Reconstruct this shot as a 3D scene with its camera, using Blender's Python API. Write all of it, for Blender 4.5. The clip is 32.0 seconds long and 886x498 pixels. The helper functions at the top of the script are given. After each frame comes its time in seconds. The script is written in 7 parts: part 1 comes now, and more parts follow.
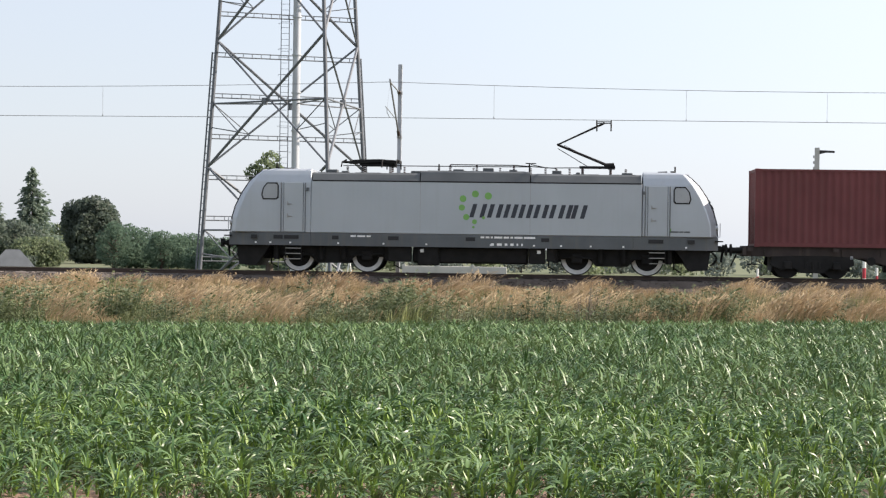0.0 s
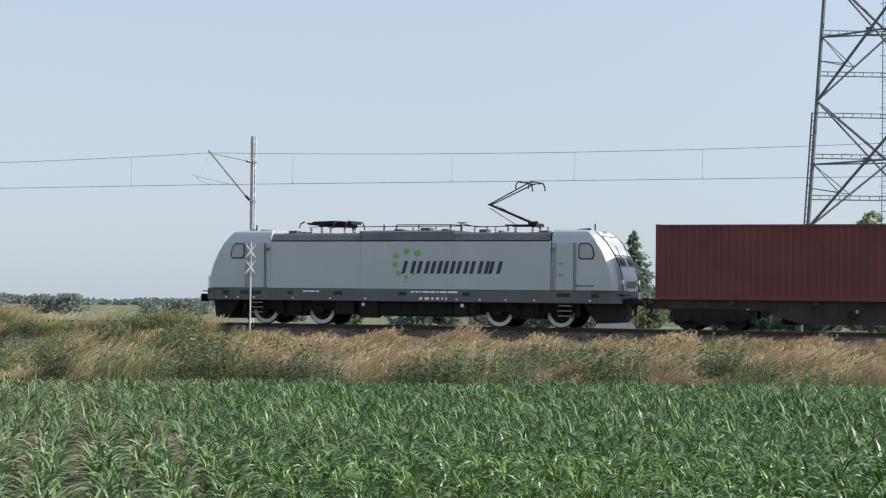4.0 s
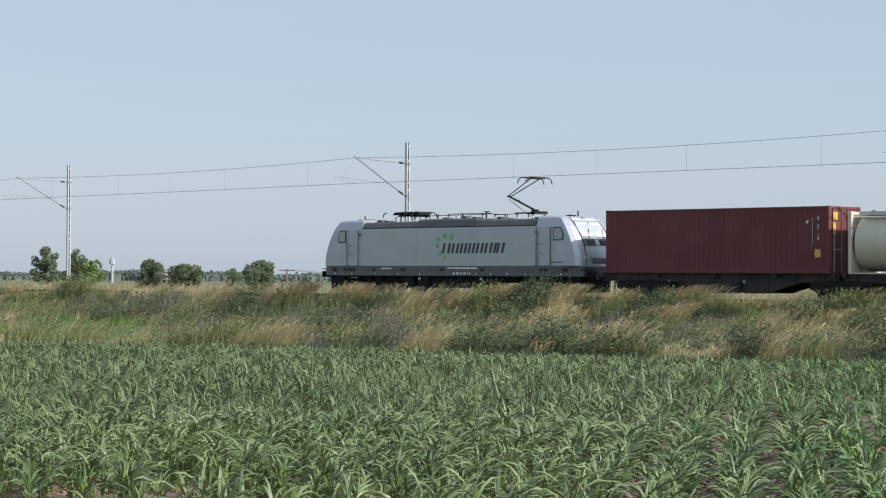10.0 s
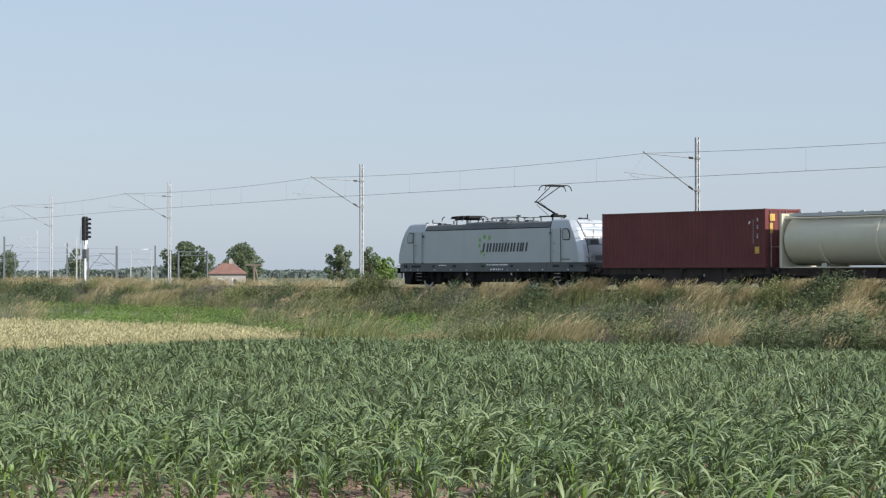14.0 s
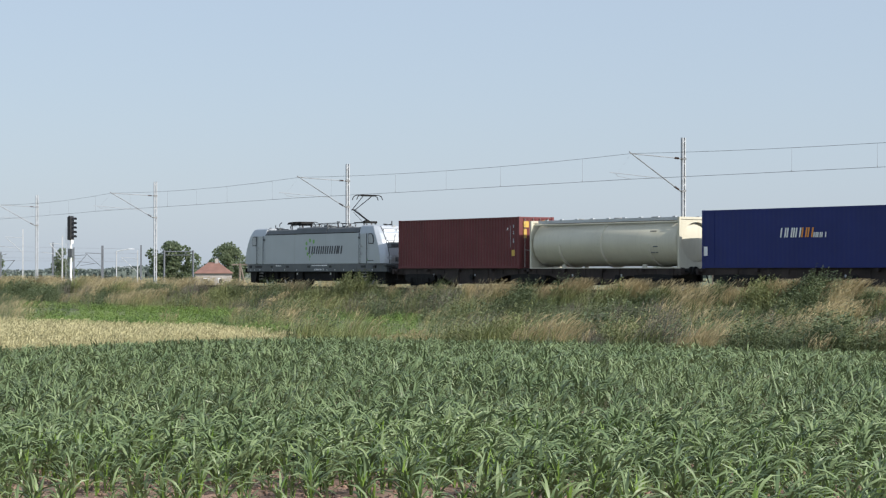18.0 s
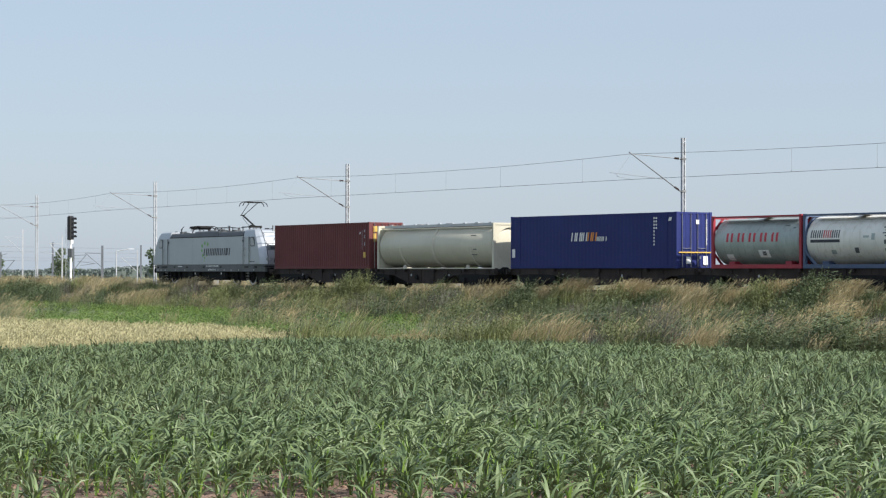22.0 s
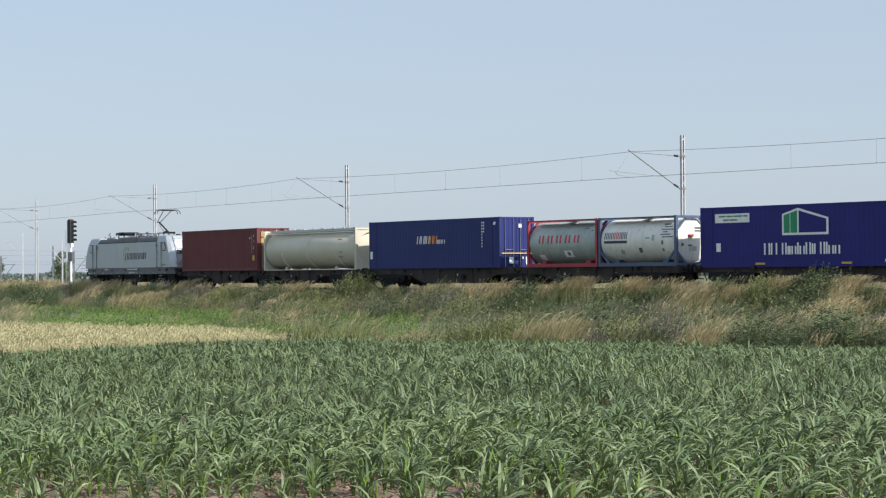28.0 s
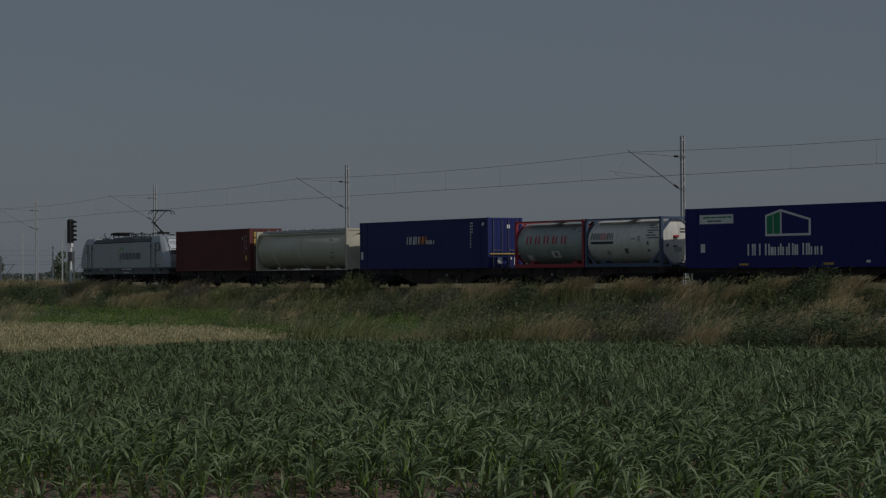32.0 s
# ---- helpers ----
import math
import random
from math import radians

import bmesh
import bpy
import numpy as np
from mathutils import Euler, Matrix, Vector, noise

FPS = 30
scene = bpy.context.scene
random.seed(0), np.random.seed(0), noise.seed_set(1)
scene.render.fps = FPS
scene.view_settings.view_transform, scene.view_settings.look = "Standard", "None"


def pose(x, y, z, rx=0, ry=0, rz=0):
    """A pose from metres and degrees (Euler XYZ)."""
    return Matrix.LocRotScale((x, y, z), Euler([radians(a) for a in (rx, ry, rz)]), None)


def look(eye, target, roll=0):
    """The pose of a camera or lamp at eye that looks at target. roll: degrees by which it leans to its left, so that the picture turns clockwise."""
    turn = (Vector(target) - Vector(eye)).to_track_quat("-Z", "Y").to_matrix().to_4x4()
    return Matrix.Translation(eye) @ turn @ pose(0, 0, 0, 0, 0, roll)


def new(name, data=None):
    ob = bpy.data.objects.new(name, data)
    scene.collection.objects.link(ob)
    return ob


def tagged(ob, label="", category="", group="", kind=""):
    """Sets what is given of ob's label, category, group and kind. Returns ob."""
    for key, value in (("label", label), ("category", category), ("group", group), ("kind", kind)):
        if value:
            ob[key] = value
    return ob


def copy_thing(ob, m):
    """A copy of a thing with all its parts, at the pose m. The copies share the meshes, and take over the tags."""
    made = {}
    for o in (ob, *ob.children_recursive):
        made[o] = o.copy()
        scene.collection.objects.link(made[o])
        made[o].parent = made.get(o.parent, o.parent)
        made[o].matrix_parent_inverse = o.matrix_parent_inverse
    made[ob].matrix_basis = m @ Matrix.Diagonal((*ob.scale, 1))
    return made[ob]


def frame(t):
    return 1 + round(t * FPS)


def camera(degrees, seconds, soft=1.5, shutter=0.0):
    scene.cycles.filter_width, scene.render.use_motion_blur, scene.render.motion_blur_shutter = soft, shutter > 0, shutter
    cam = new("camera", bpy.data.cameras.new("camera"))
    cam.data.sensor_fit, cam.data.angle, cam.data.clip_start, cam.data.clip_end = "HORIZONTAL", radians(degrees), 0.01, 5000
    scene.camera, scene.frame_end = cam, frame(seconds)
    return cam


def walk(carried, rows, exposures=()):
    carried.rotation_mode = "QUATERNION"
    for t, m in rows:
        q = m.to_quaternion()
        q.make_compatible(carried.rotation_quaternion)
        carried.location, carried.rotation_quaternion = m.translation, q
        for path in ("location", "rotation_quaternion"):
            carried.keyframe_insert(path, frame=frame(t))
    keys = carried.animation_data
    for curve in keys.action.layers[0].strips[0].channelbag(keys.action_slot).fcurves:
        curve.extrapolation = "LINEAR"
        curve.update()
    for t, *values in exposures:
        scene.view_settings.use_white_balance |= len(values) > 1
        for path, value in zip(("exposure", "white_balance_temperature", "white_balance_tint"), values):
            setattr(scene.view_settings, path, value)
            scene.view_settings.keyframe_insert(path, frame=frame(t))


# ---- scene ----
from collections import defaultdict

EYE = (0.0, 0.0, 0.92)          # the lens, above rail level (z = 0)
GROUND = -1.75                  # fields on both sides of the embankment


def aim(left, up, roll):
    """A pose at EYE, turned left of +y and up, in degrees."""
    a, e = radians(left), radians(up)
    way = Vector((-math.sin(a) * math.cos(e), math.cos(a) * math.cos(e), math.sin(e)))
    return look(EYE, Vector(EYE) + way, roll)


cam = camera(23.591, 32.0, soft=1.26)
walk(cam, [
    (0, aim(29.187, -0.005, 0.771)), (0.5, aim(30.291, 0.047, 0.775)), (1, aim(31.741, 0.047, 0.712)), (1.5, aim(33.685, 0.081, 0.699)),
    (2, aim(35.080, 0.252, 0.718)), (2.5, aim(36.161, 0.582, 0.660)), (3, aim(37.732, 1.131, 0.595)), (3.5, aim(40.834, 1.566, 0.659)),
    (4, aim(45.307, 1.465, 0.669)), (4.5, aim(47.961, 1.449, 0.756)), (6.5, aim(56.598, 1.073, 0.454)), (7, aim(58.046, 0.912, 0.428)),
    (7.5, aim(59.341, 0.861, 0.455)), (8, aim(60.517, 0.839, 0.404)), (8.5, aim(61.619, 0.795, 0.331)), (9, aim(62.866, 0.765, 0.313)),
    (9.5, aim(63.597, 0.754, 0.304)), (10, aim(63.812, 0.758, 0.309)), (10.5, aim(64.122, 0.769, 0.290)), (11, aim(64.776, 0.760, 0.170)),
    (11.5, aim(65.755, 0.746, 0.101)), (12, aim(66.858, 0.731, 0.080)), (12.5, aim(68.292, 0.713, -0.003)), (13, aim(70.227, 0.657, -0.008)),
    (13.5, aim(71.069, 0.640, -0.006)), (14, aim(71.624, 0.638, -0.016)), (14.5, aim(72.024, 0.614, 0.006)), (16.5, aim(71.506, 0.627, 0.033)),
    (17, aim(71.225, 0.638, 0.069)), (18, aim(71.248, 0.636, 0.057)), (19, aim(71.199, 0.638, 0.063)), (20, aim(71.190, 0.640, 0.080)),
    (21, aim(71.203, 0.642, 0.094)), (22, aim(71.245, 0.640, 0.087)), (23.5, aim(71.240, 0.638, 0.047)), (25, aim(71.250, 0.637, 0.063)),
    (25.5, aim(71.248, 0.638, 0.050)), (27.5, aim(71.250, 0.641, -0.420)), (28, aim(71.249, 0.633, -0.481)), (29, aim(71.251, 0.633, -0.459)),
    (30, aim(71.251, 0.639, -0.419)), (32, aim(71.247, 0.640, -0.424)),
], exposures=[(0, 1.37, 7200, 15), (2, 1.37, 7150, 15), (3, 1.32, 7000, 14), (3.5, 1.19, 6850, 12), (4, 1.05, 6650, 11), (7, 0.9, 6500, 10), (28, 0.92, 6500, 10), (29, 0.72, 6500, 10), (30, 0.16, 6500, 10), (31, -0.54, 6500, 10), (32, -1.42, 6500, 10)])

# ---- world, sun ----
SUN_TURN, SUN_UP = 54.0, 36.0   # degrees clockwise from +y, and above the horizon
world = bpy.data.worlds.new("sky")
scene.world = world
world.use_nodes = True
wn = world.node_tree.nodes
sky = wn.new("ShaderNodeTexSky")
sky.sky_type = "NISHITA"
sky.sun_disc = False
sky.sun_elevation, sky.sun_rotation = radians(SUN_UP), radians(SUN_TURN)
sky.air_density, sky.dust_density, sky.ozone_density = 1.0, 1.0, 2.0
wn["Background"].inputs["Strength"].default_value = 0.10
haze = wn.new("ShaderNodeMix")      # summer haze evens out the blue
haze.data_type = "RGBA"
haze.inputs["Factor"].default_value = 0.80
toward = wn.new("ShaderNodeTexCoord")   # haze scatters forward: brighter towards the sun
facing = wn.new("ShaderNodeVectorMath")
facing.operation = "DOT_PRODUCT"
facing.inputs[1].default_value = [math.sin(radians(SUN_TURN)) * math.cos(radians(SUN_UP)), math.cos(radians(SUN_TURN)) * math.cos(radians(SUN_UP)), math.sin(radians(SUN_UP))]
glow = wn.new("ShaderNodeMapRange")
glow.interpolation_type = "SMOOTHSTEP"
glow.inputs["From Min"].default_value, glow.inputs["From Max"].default_value = -0.1, 1.0
glow.inputs["To Min"].default_value, glow.inputs["To Max"].default_value = 1.0, 1.85
scatter = wn.new("ShaderNodeVectorMath")
scatter.operation = "SCALE"
scatter.inputs[0].default_value = (2.44, 2.90, 3.58)
world.node_tree.links.new(toward.outputs["Generated"], facing.inputs[0])
world.node_tree.links.new(facing.outputs["Value"], glow.inputs["Value"])
world.node_tree.links.new(glow.outputs["Result"], scatter.inputs["Scale"])
world.node_tree.links.new(scatter.outputs["Vector"], haze.inputs["B"])
world.node_tree.links.new(sky.outputs["Color"], haze.inputs["A"])
world.node_tree.links.new(haze.outputs["Result"], wn["Background"].inputs["Color"])
sun = new("sun", bpy.data.lights.new("sun", "SUN"))
sun.data.energy, sun.data.angle, sun.data.color = 3.4, radians(0.6), (1.0, 0.95, 0.88)
u, t_ = radians(SUN_UP), radians(SUN_TURN)
sun_way = Vector((math.sin(t_) * math.cos(u), math.cos(t_) * math.cos(u), math.sin(u)))
sun.matrix_world = look(sun_way * 200, (0, 0, 0))


# ---- the railway's line ----
def line(s):
    """Place and heading on the track axis, s metres along it (growing to the right): a wide curve."""
    a = 0.5148 + 0.001882 * s
    m = 0.5148 + 0.000941 * s
    h = 0.000941 * s
    k = s * (math.sin(h) / h if abs(h) > 1e-9 else 1.0)
    return k * math.cos(m), 90.147 + k * math.sin(m), a


def beside(s, l, z=0.0):
    """A point l metres from the axis towards the field, at height z."""
    x, y, a = line(s)
    return Vector((x + l * math.sin(a), y - l * math.cos(a), z))


def on_line(s, l=0.0, z=0.0):
    """A pose on the line: x along the track to the right, y away from the field."""
    q = beside(s, l, z)
    return pose(q.x, q.y, q.z, 0, 0, math.degrees(line(s)[2]))


def polar(left, r, z=0.0):
    a = radians(left)
    return Vector((-math.sin(a) * r, math.cos(a) * r, z))


def height_at(r, up):
    return EYE[2] + r * math.tan(radians(up))



# ---- materials ----
def mat(name, color, rough=0.6, metal=0.0, vary=0.15, size=1.5, bump=0.0, bump_size=30.0, second=None, per_island=0.0,
        through_light=0.0, per_object=0.0, grime=None, gloss=0.5):
    """A procedural surface: base colour varied at two scales, with relief, and optional light through thin leaves."""
    m = bpy.data.materials.new(name)
    m.use_nodes = True
    n, lk = m.node_tree.nodes, m.node_tree.links
    bsdf = n["Principled BSDF"]
    geo = n.new("ShaderNodeTexCoord")
    big = n.new("ShaderNodeTexNoise")
    big.inputs["Scale"].default_value = size
    big.inputs["Detail"].default_value = 6.0
    lk.new(geo.outputs["Object"], big.inputs["Vector"])
    fine = n.new("ShaderNodeTexNoise")
    fine.inputs["Scale"].default_value = size * 11.0
    fine.inputs["Detail"].default_value = 4.0
    lk.new(geo.outputs["Object"], fine.inputs["Vector"])
    mix = n.new("ShaderNodeMix")
    mix.data_type = "RGBA"
    lo = [c * (1 - vary) for c in color] if second is None else list(second)
    hi = [min(1, c * (1 + vary)) for c in color] if second is None else list(color)
    mix.inputs["A"].default_value = (*lo, 1)
    mix.inputs["B"].default_value = (*hi, 1)
    add = n.new("ShaderNodeMath")
    add.operation = "MULTIPLY_ADD"
    lk.new(fine.outputs["Fac"], add.inputs[0])
    add.inputs[1].default_value = 0.45
    wide = n.new("ShaderNodeMapRange")
    wide.inputs["From Min"].default_value, wide.inputs["From Max"].default_value = 0.32, 0.68
    wide.inputs["To Min"].default_value, wide.inputs["To Max"].default_value = -0.22, 0.78
    lk.new(big.outputs["Fac"], wide.inputs["Value"])
    lk.new(wide.outputs["Result"], add.inputs[2])
    last = add.outputs[0]
    if per_island or per_object:
        if per_island:
            info = n.new("ShaderNodeNewGeometry").outputs["Random Per Island"]
        else:
            info = n.new("ShaderNodeObjectInfo").outputs["Random"]
        more = n.new("ShaderNodeMath")
        more.operation = "MULTIPLY_ADD"
        lk.new(info, more.inputs[0])
        more.inputs[1].default_value = (per_island or per_object)
        lk.new(last, more.inputs[2])
        less = n.new("ShaderNodeMath")
        less.operation = "SUBTRACT"
        lk.new(more.outputs[0], less.inputs[0])
        less.inputs[1].default_value = (per_island or per_object) / 2
        last = less.outputs[0]
    lk.new(last, mix.inputs["Factor"])
    col = mix.outputs["Result"]
    if grime:
        streak = n.new("ShaderNodeTexNoise")
        stretch = n.new("ShaderNodeMapping")
        stretch.inputs["Scale"].default_value = (5.0, 5.0, 0.35)
        lk.new(geo.outputs["Object"], stretch.inputs["Vector"])
        lk.new(stretch.outputs["Vector"], streak.inputs["Vector"])
        streak.inputs["Scale"].default_value = 1.3
        streak.inputs["Detail"].default_value = 5.0
        cut = n.new("ShaderNodeMapRange")
        cut.inputs["From Min"].default_value, cut.inputs["From Max"].default_value = 0.5, 0.78
        cut.inputs["To Max"].default_value = grime[3]
        lk.new(streak.outputs["Fac"], cut.inputs["Value"])
        dirt = n.new("ShaderNodeMix")
        dirt.data_type = "RGBA"
        lk.new(cut.outputs["Result"], dirt.inputs["Factor"])
        lk.new(col, dirt.inputs["A"])
        dirt.inputs["B"].default_value = (*grime[:3], 1)
        col = dirt.outputs["Result"]
    lk.new(col, bsdf.inputs["Base Color"])
    bsdf.inputs["Metallic"].default_value = metal
    bsdf.inputs["Specular IOR Level"].default_value = gloss
    rr = n.new("ShaderNodeMapRange")
    rr.inputs["To Min"].default_value, rr.inputs["To Max"].default_value = max(0.02, rough - 0.1), min(1, rough + 0.1)
    lk.new(fine.outputs["Fac"], rr.inputs["Value"])
    lk.new(rr.outputs["Result"], bsdf.inputs["Roughness"])
    if bump:
        tex = n.new("ShaderNodeTexNoise")
        tex.inputs["Scale"].default_value = bump_size
        tex.inputs["Detail"].default_value = 5.0
        lk.new(geo.outputs["Object"], tex.inputs["Vector"])
        bm_ = n.new("ShaderNodeBump")
        bm_.inputs["Strength"].default_value = bump
        bm_.inputs["Distance"].default_value = 0.03
        lk.new(tex.outputs["Fac"], bm_.inputs["Height"])
        lk.new(bm_.outputs["Normal"], bsdf.inputs["Normal"])
    if through_light:
        tr = n.new("ShaderNodeBsdfTranslucent")
        lk.new(col, tr.inputs["Color"])
        sh = n.new("ShaderNodeMixShader")
        sh.inputs["Fac"].default_value = through_light
        lk.new(bsdf.outputs["BSDF"], sh.inputs[1])
        lk.new(tr.outputs["BSDF"], sh.inputs[2])
        lk.new(sh.outputs["Shader"], n["Material Output"].inputs["Surface"])
    return m


M_SILVER = mat("silver_paint", (0.40, 0.425, 0.45), 0.40, 0.45, 0.04, 0.6, grime=(0.34, 0.34, 0.33, 0.18))
M_BAND = mat("dark_grey_paint", (0.085, 0.094, 0.10), 0.5, 0.0, 0.15, 1.0, grime=(0.13, 0.12, 0.10, 0.5))
M_ROOFGREY = mat("roof_grey_paint", (0.075, 0.082, 0.086), 0.6, 0.0, 0.15, 1.0)
M_UNDER = mat("black_running_gear", (0.011, 0.0105, 0.010), 0.75, 0.0, 0.35, 3.0, bump=0.3, gloss=0.25)
M_STEEL = mat("worn_steel", (0.32, 0.31, 0.30), 0.35, 0.8, 0.15, 4.0)
M_TYRE = mat("white_wheel_ring", (0.62, 0.62, 0.60), 0.6, 0.0, 0.12, 5.0)
M_BLACK = mat("black_rubber", (0.012, 0.012, 0.013), 0.6, 0.0, 0.2, 6.0)
M_LOGO = mat("dark_blue_grey_letters", (0.025, 0.028, 0.04), 0.45, 0.0, 0.1, 2.0)
M_LEAFDOT = mat("green_logo_dots", (0.16, 0.36, 0.09), 0.45, 0.0, 0.08, 3.0)
M_WHITE = mat("white_marking", (0.75, 0.75, 0.73), 0.6, 0.0, 0.08, 4.0)
M_YELLOW = mat("yellow_marking", (0.55, 0.36, 0.07), 0.55, 0.0, 0.1, 4.0)
M_ORANGE = mat("orange_marking", (0.75, 0.28, 0.04), 0.55, 0.0, 0.08, 4.0)
M_RED = mat("red_marking", (0.45, 0.03, 0.05), 0.5, 0.0, 0.1, 4.0)
M_GREENMARK = mat("green_marking", (0.01, 0.23, 0.10), 0.5, 0.0, 0.08, 4.0)
M_C1 = mat("oxide_red_container_paint", (0.138, 0.042, 0.043), 0.6, 0.0, 0.12, 0.7, gloss=0.25, grime=(0.09, 0.045, 0.035, 0.45))
M_BEIGE = mat("cream_tank_paint", (0.53, 0.50, 0.395), 0.4, 0.0, 0.06, 0.5, grime=(0.40, 0.37, 0.28, 0.35))
M_BLUE = mat("royal_blue_container_paint", (0.018, 0.027, 0.130), 0.55, 0.0, 0.1, 0.6, gloss=0.25, grime=(0.03, 0.035, 0.10, 0.4))
M_NAVY = mat("violet_blue_container_paint", (0.019, 0.019, 0.150), 0.55, 0.0, 0.1, 0.6, gloss=0.25, grime=(0.03, 0.03, 0.09, 0.4))
M_REDFRAME = mat("red_frame_paint", (0.30, 0.025, 0.04), 0.5, 0.0, 0.12, 2.0)
M_BLUEFRAME = mat("steel_blue_frame_paint", (0.06, 0.09, 0.16), 0.5, 0.0, 0.12, 2.0)
M_TANKGREY = mat("grey_green_tank_cladding", (0.33, 0.38, 0.36), 0.38, 0.15, 0.14, 0.9, grime=(0.12, 0.14, 0.13, 0.5))
M_TANKWHITE = mat("soiled_white_tank_cladding", (0.70, 0.69, 0.63), 0.4, 0.05, 0.08, 0.8, grime=(0.34, 0.30, 0.22, 0.5))
M_WAGON = mat("brown_wagon_steel", (0.038, 0.029, 0.026), 0.75, 0.0, 0.3, 1.2, bump=0.2, gloss=0.3, grime=(0.07, 0.052, 0.042, 0.5))
M_MAST = mat("galvanised_mast_steel", (0.40, 0.415, 0.43), 0.5, 0.1, 0.12, 3.0)
M_TUBE = mat("weathered_bracket_tube", (0.20, 0.21, 0.22), 0.55, 0.2, 0.15, 3.0)
M_TOWER = mat("grey_painted_tower_steel", (0.11, 0.12, 0.135), 0.6, 0.0, 0.12, 1.5)
M_PIPE = mat("light_grey_flue_steel", (0.42, 0.44, 0.46), 0.5, 0.3, 0.1, 0.8)
M_WIRE = mat("weathered_copper_wire", (0.16, 0.16, 0.16), 0.5, 0.4, 0.1, 5.0)
M_INSUL = mat("brown_insulator", (0.035, 0.018, 0.012), 0.3, 0.0, 0.1, 5.0)
M_RAIL = mat("rusty_rail_steel", (0.060, 0.041, 0.033), 0.6, 0.4, 0.2, 3.0)
M_SLEEPER = mat("weathered_concrete_sleeper", (0.12, 0.10, 0.088), 0.85, 0.0, 0.2, 3.0, bump=0.3)
M_BALLAST = mat("dark_stone_ballast", (0.070, 0.055, 0.045), 0.9, 0.0, 0.35, 2.0, bump=0.8, bump_size=14.0, per_island=0.6)
M_BANK = mat("bank_soil_and_thatch", (0.16, 0.13, 0.065), 0.95, 0.0, 0.3, 0.5, bump=0.6, bump_size=9.0, second=(0.055, 0.065, 0.025))
M_GROUND = mat("dry_meadow_ground", (0.115, 0.12, 0.058), 0.95, 0.0, 0.3, 0.05, bump=0.5, bump_size=4.0, second=(0.055, 0.075, 0.03))
M_SOIL = mat("reddish_brown_field_soil", (0.27, 0.175, 0.125), 0.95, 0.0, 0.3, 2.2, bump=1.0, bump_size=14.0, second=(0.13, 0.085, 0.062))
M_CORN = mat("paler_green_maize_leaf", (0.158, 0.206, 0.094), 0.45, 0.0, 0.2, 0.35, second=(0.084, 0.126, 0.054), per_island=1.0, through_light=0.10, gloss=0.30)
M_CORN_DARK = mat("darker_green_maize_leaf", (0.122, 0.196, 0.068), 0.40, 0.0, 0.2, 0.35, second=(0.036, 0.088, 0.024), per_island=1.0, through_light=0.14, gloss=0.34)
M_STALK = mat("maize_stalk", (0.21, 0.32, 0.055), 0.5, 0.0, 0.2, 1.0, per_island=0.6, second=(0.09, 0.17, 0.03), through_light=0.2)
M_STRAW = mat("golden_dry_grass", (0.55, 0.425, 0.265), 0.75, 0.0, 0.2, 0.25, second=(0.31, 0.222, 0.13), per_island=0.8, through_light=0.40)
M_STRAW_PALE = mat("pale_straw_grass", (0.58, 0.485, 0.285), 0.75, 0.0, 0.2, 0.25, second=(0.34, 0.27, 0.145), per_island=0.8, through_light=0.45)
M_PALE = mat("pale_ripe_meadow_grass", (0.46, 0.415, 0.235), 0.75, 0.0, 0.2, 0.2, second=(0.46, 0.41, 0.22), per_island=0.3, through_light=0.25)
M_BLADE = mat("tall_grass_leaf", (0.265, 0.285, 0.108), 0.65, 0.0, 0.2, 0.3, second=(0.12, 0.155, 0.055), per_island=0.7, through_light=0.3)
M_WEED = mat("light_green_weed_leaf", (0.235, 0.255, 0.105), 0.6, 0.0, 0.2, 0.3, second=(0.125, 0.145, 0.060), per_island=0.5, through_light=0.32)
M_BUSH = mat("dark_green_weed_leaf", (0.135, 0.170, 0.076), 0.6, 0.0, 0.2, 0.3, second=(0.060, 0.082, 0.038), per_island=0.5, through_light=0.18)
M_MUGWORT = mat("withered_grey_weed_leaf", (0.20, 0.18, 0.145), 0.75, 0.0, 0.2, 0.3, second=(0.10, 0.092, 0.075), per_island=0.6, through_light=0.2)
M_NETTLE = mat("fresh_green_nettle_leaf", (0.22, 0.31, 0.075), 0.55, 0.0, 0.2, 0.3, second=(0.07, 0.13, 0.025), per_island=0.5, through_light=0.25)
# distance haze is put into the next five foliage colours
M_TREE = mat("haze_lightened_tree_leaf", (0.22, 0.265, 0.15), 0.6, 0.0, 0.2, 0.15, second=(0.12, 0.155, 0.09), per_island=0.5, through_light=0.62)
M_DARKTREE = mat("haze_tinted_dark_leaf", (0.135, 0.17, 0.128), 0.6, 0.0, 0.2, 0.15, second=(0.072, 0.094, 0.074), per_island=0.5, through_light=0.56)
M_CONIFER = mat("haze_lightened_needles", (0.205, 0.265, 0.20), 0.65, 0.0, 0.2, 0.15, second=(0.13, 0.172, 0.132), per_island=0.5, through_light=0.56)
M_FOREST = mat("haze_tinted_pine_foliage", (0.19, 0.225, 0.20), 0.8, 0.0, 0.2, 0.02, second=(0.14, 0.17, 0.15), per_island=0.4, through_light=0.35)
M_ROW = mat("haze_tinted_green_leaf", (0.15, 0.215, 0.150), 0.8, 0.0, 0.2, 0.02, second=(0.10, 0.155, 0.11), per_island=0.4, through_light=0.6, gloss=0.1)
M_BARK = mat("grey_brown_bark", (0.085, 0.065, 0.05), 0.9, 0.0, 0.25, 2.0, bump=0.6)
M_CONCRETE = mat("pale_concrete", (0.42, 0.41, 0.39), 0.85, 0.0, 0.12, 0.6, bump=0.2)
M_PLASTER = mat("grey_house_plaster", (0.34, 0.31, 0.29), 0.9, 0.0, 0.1, 0.4)
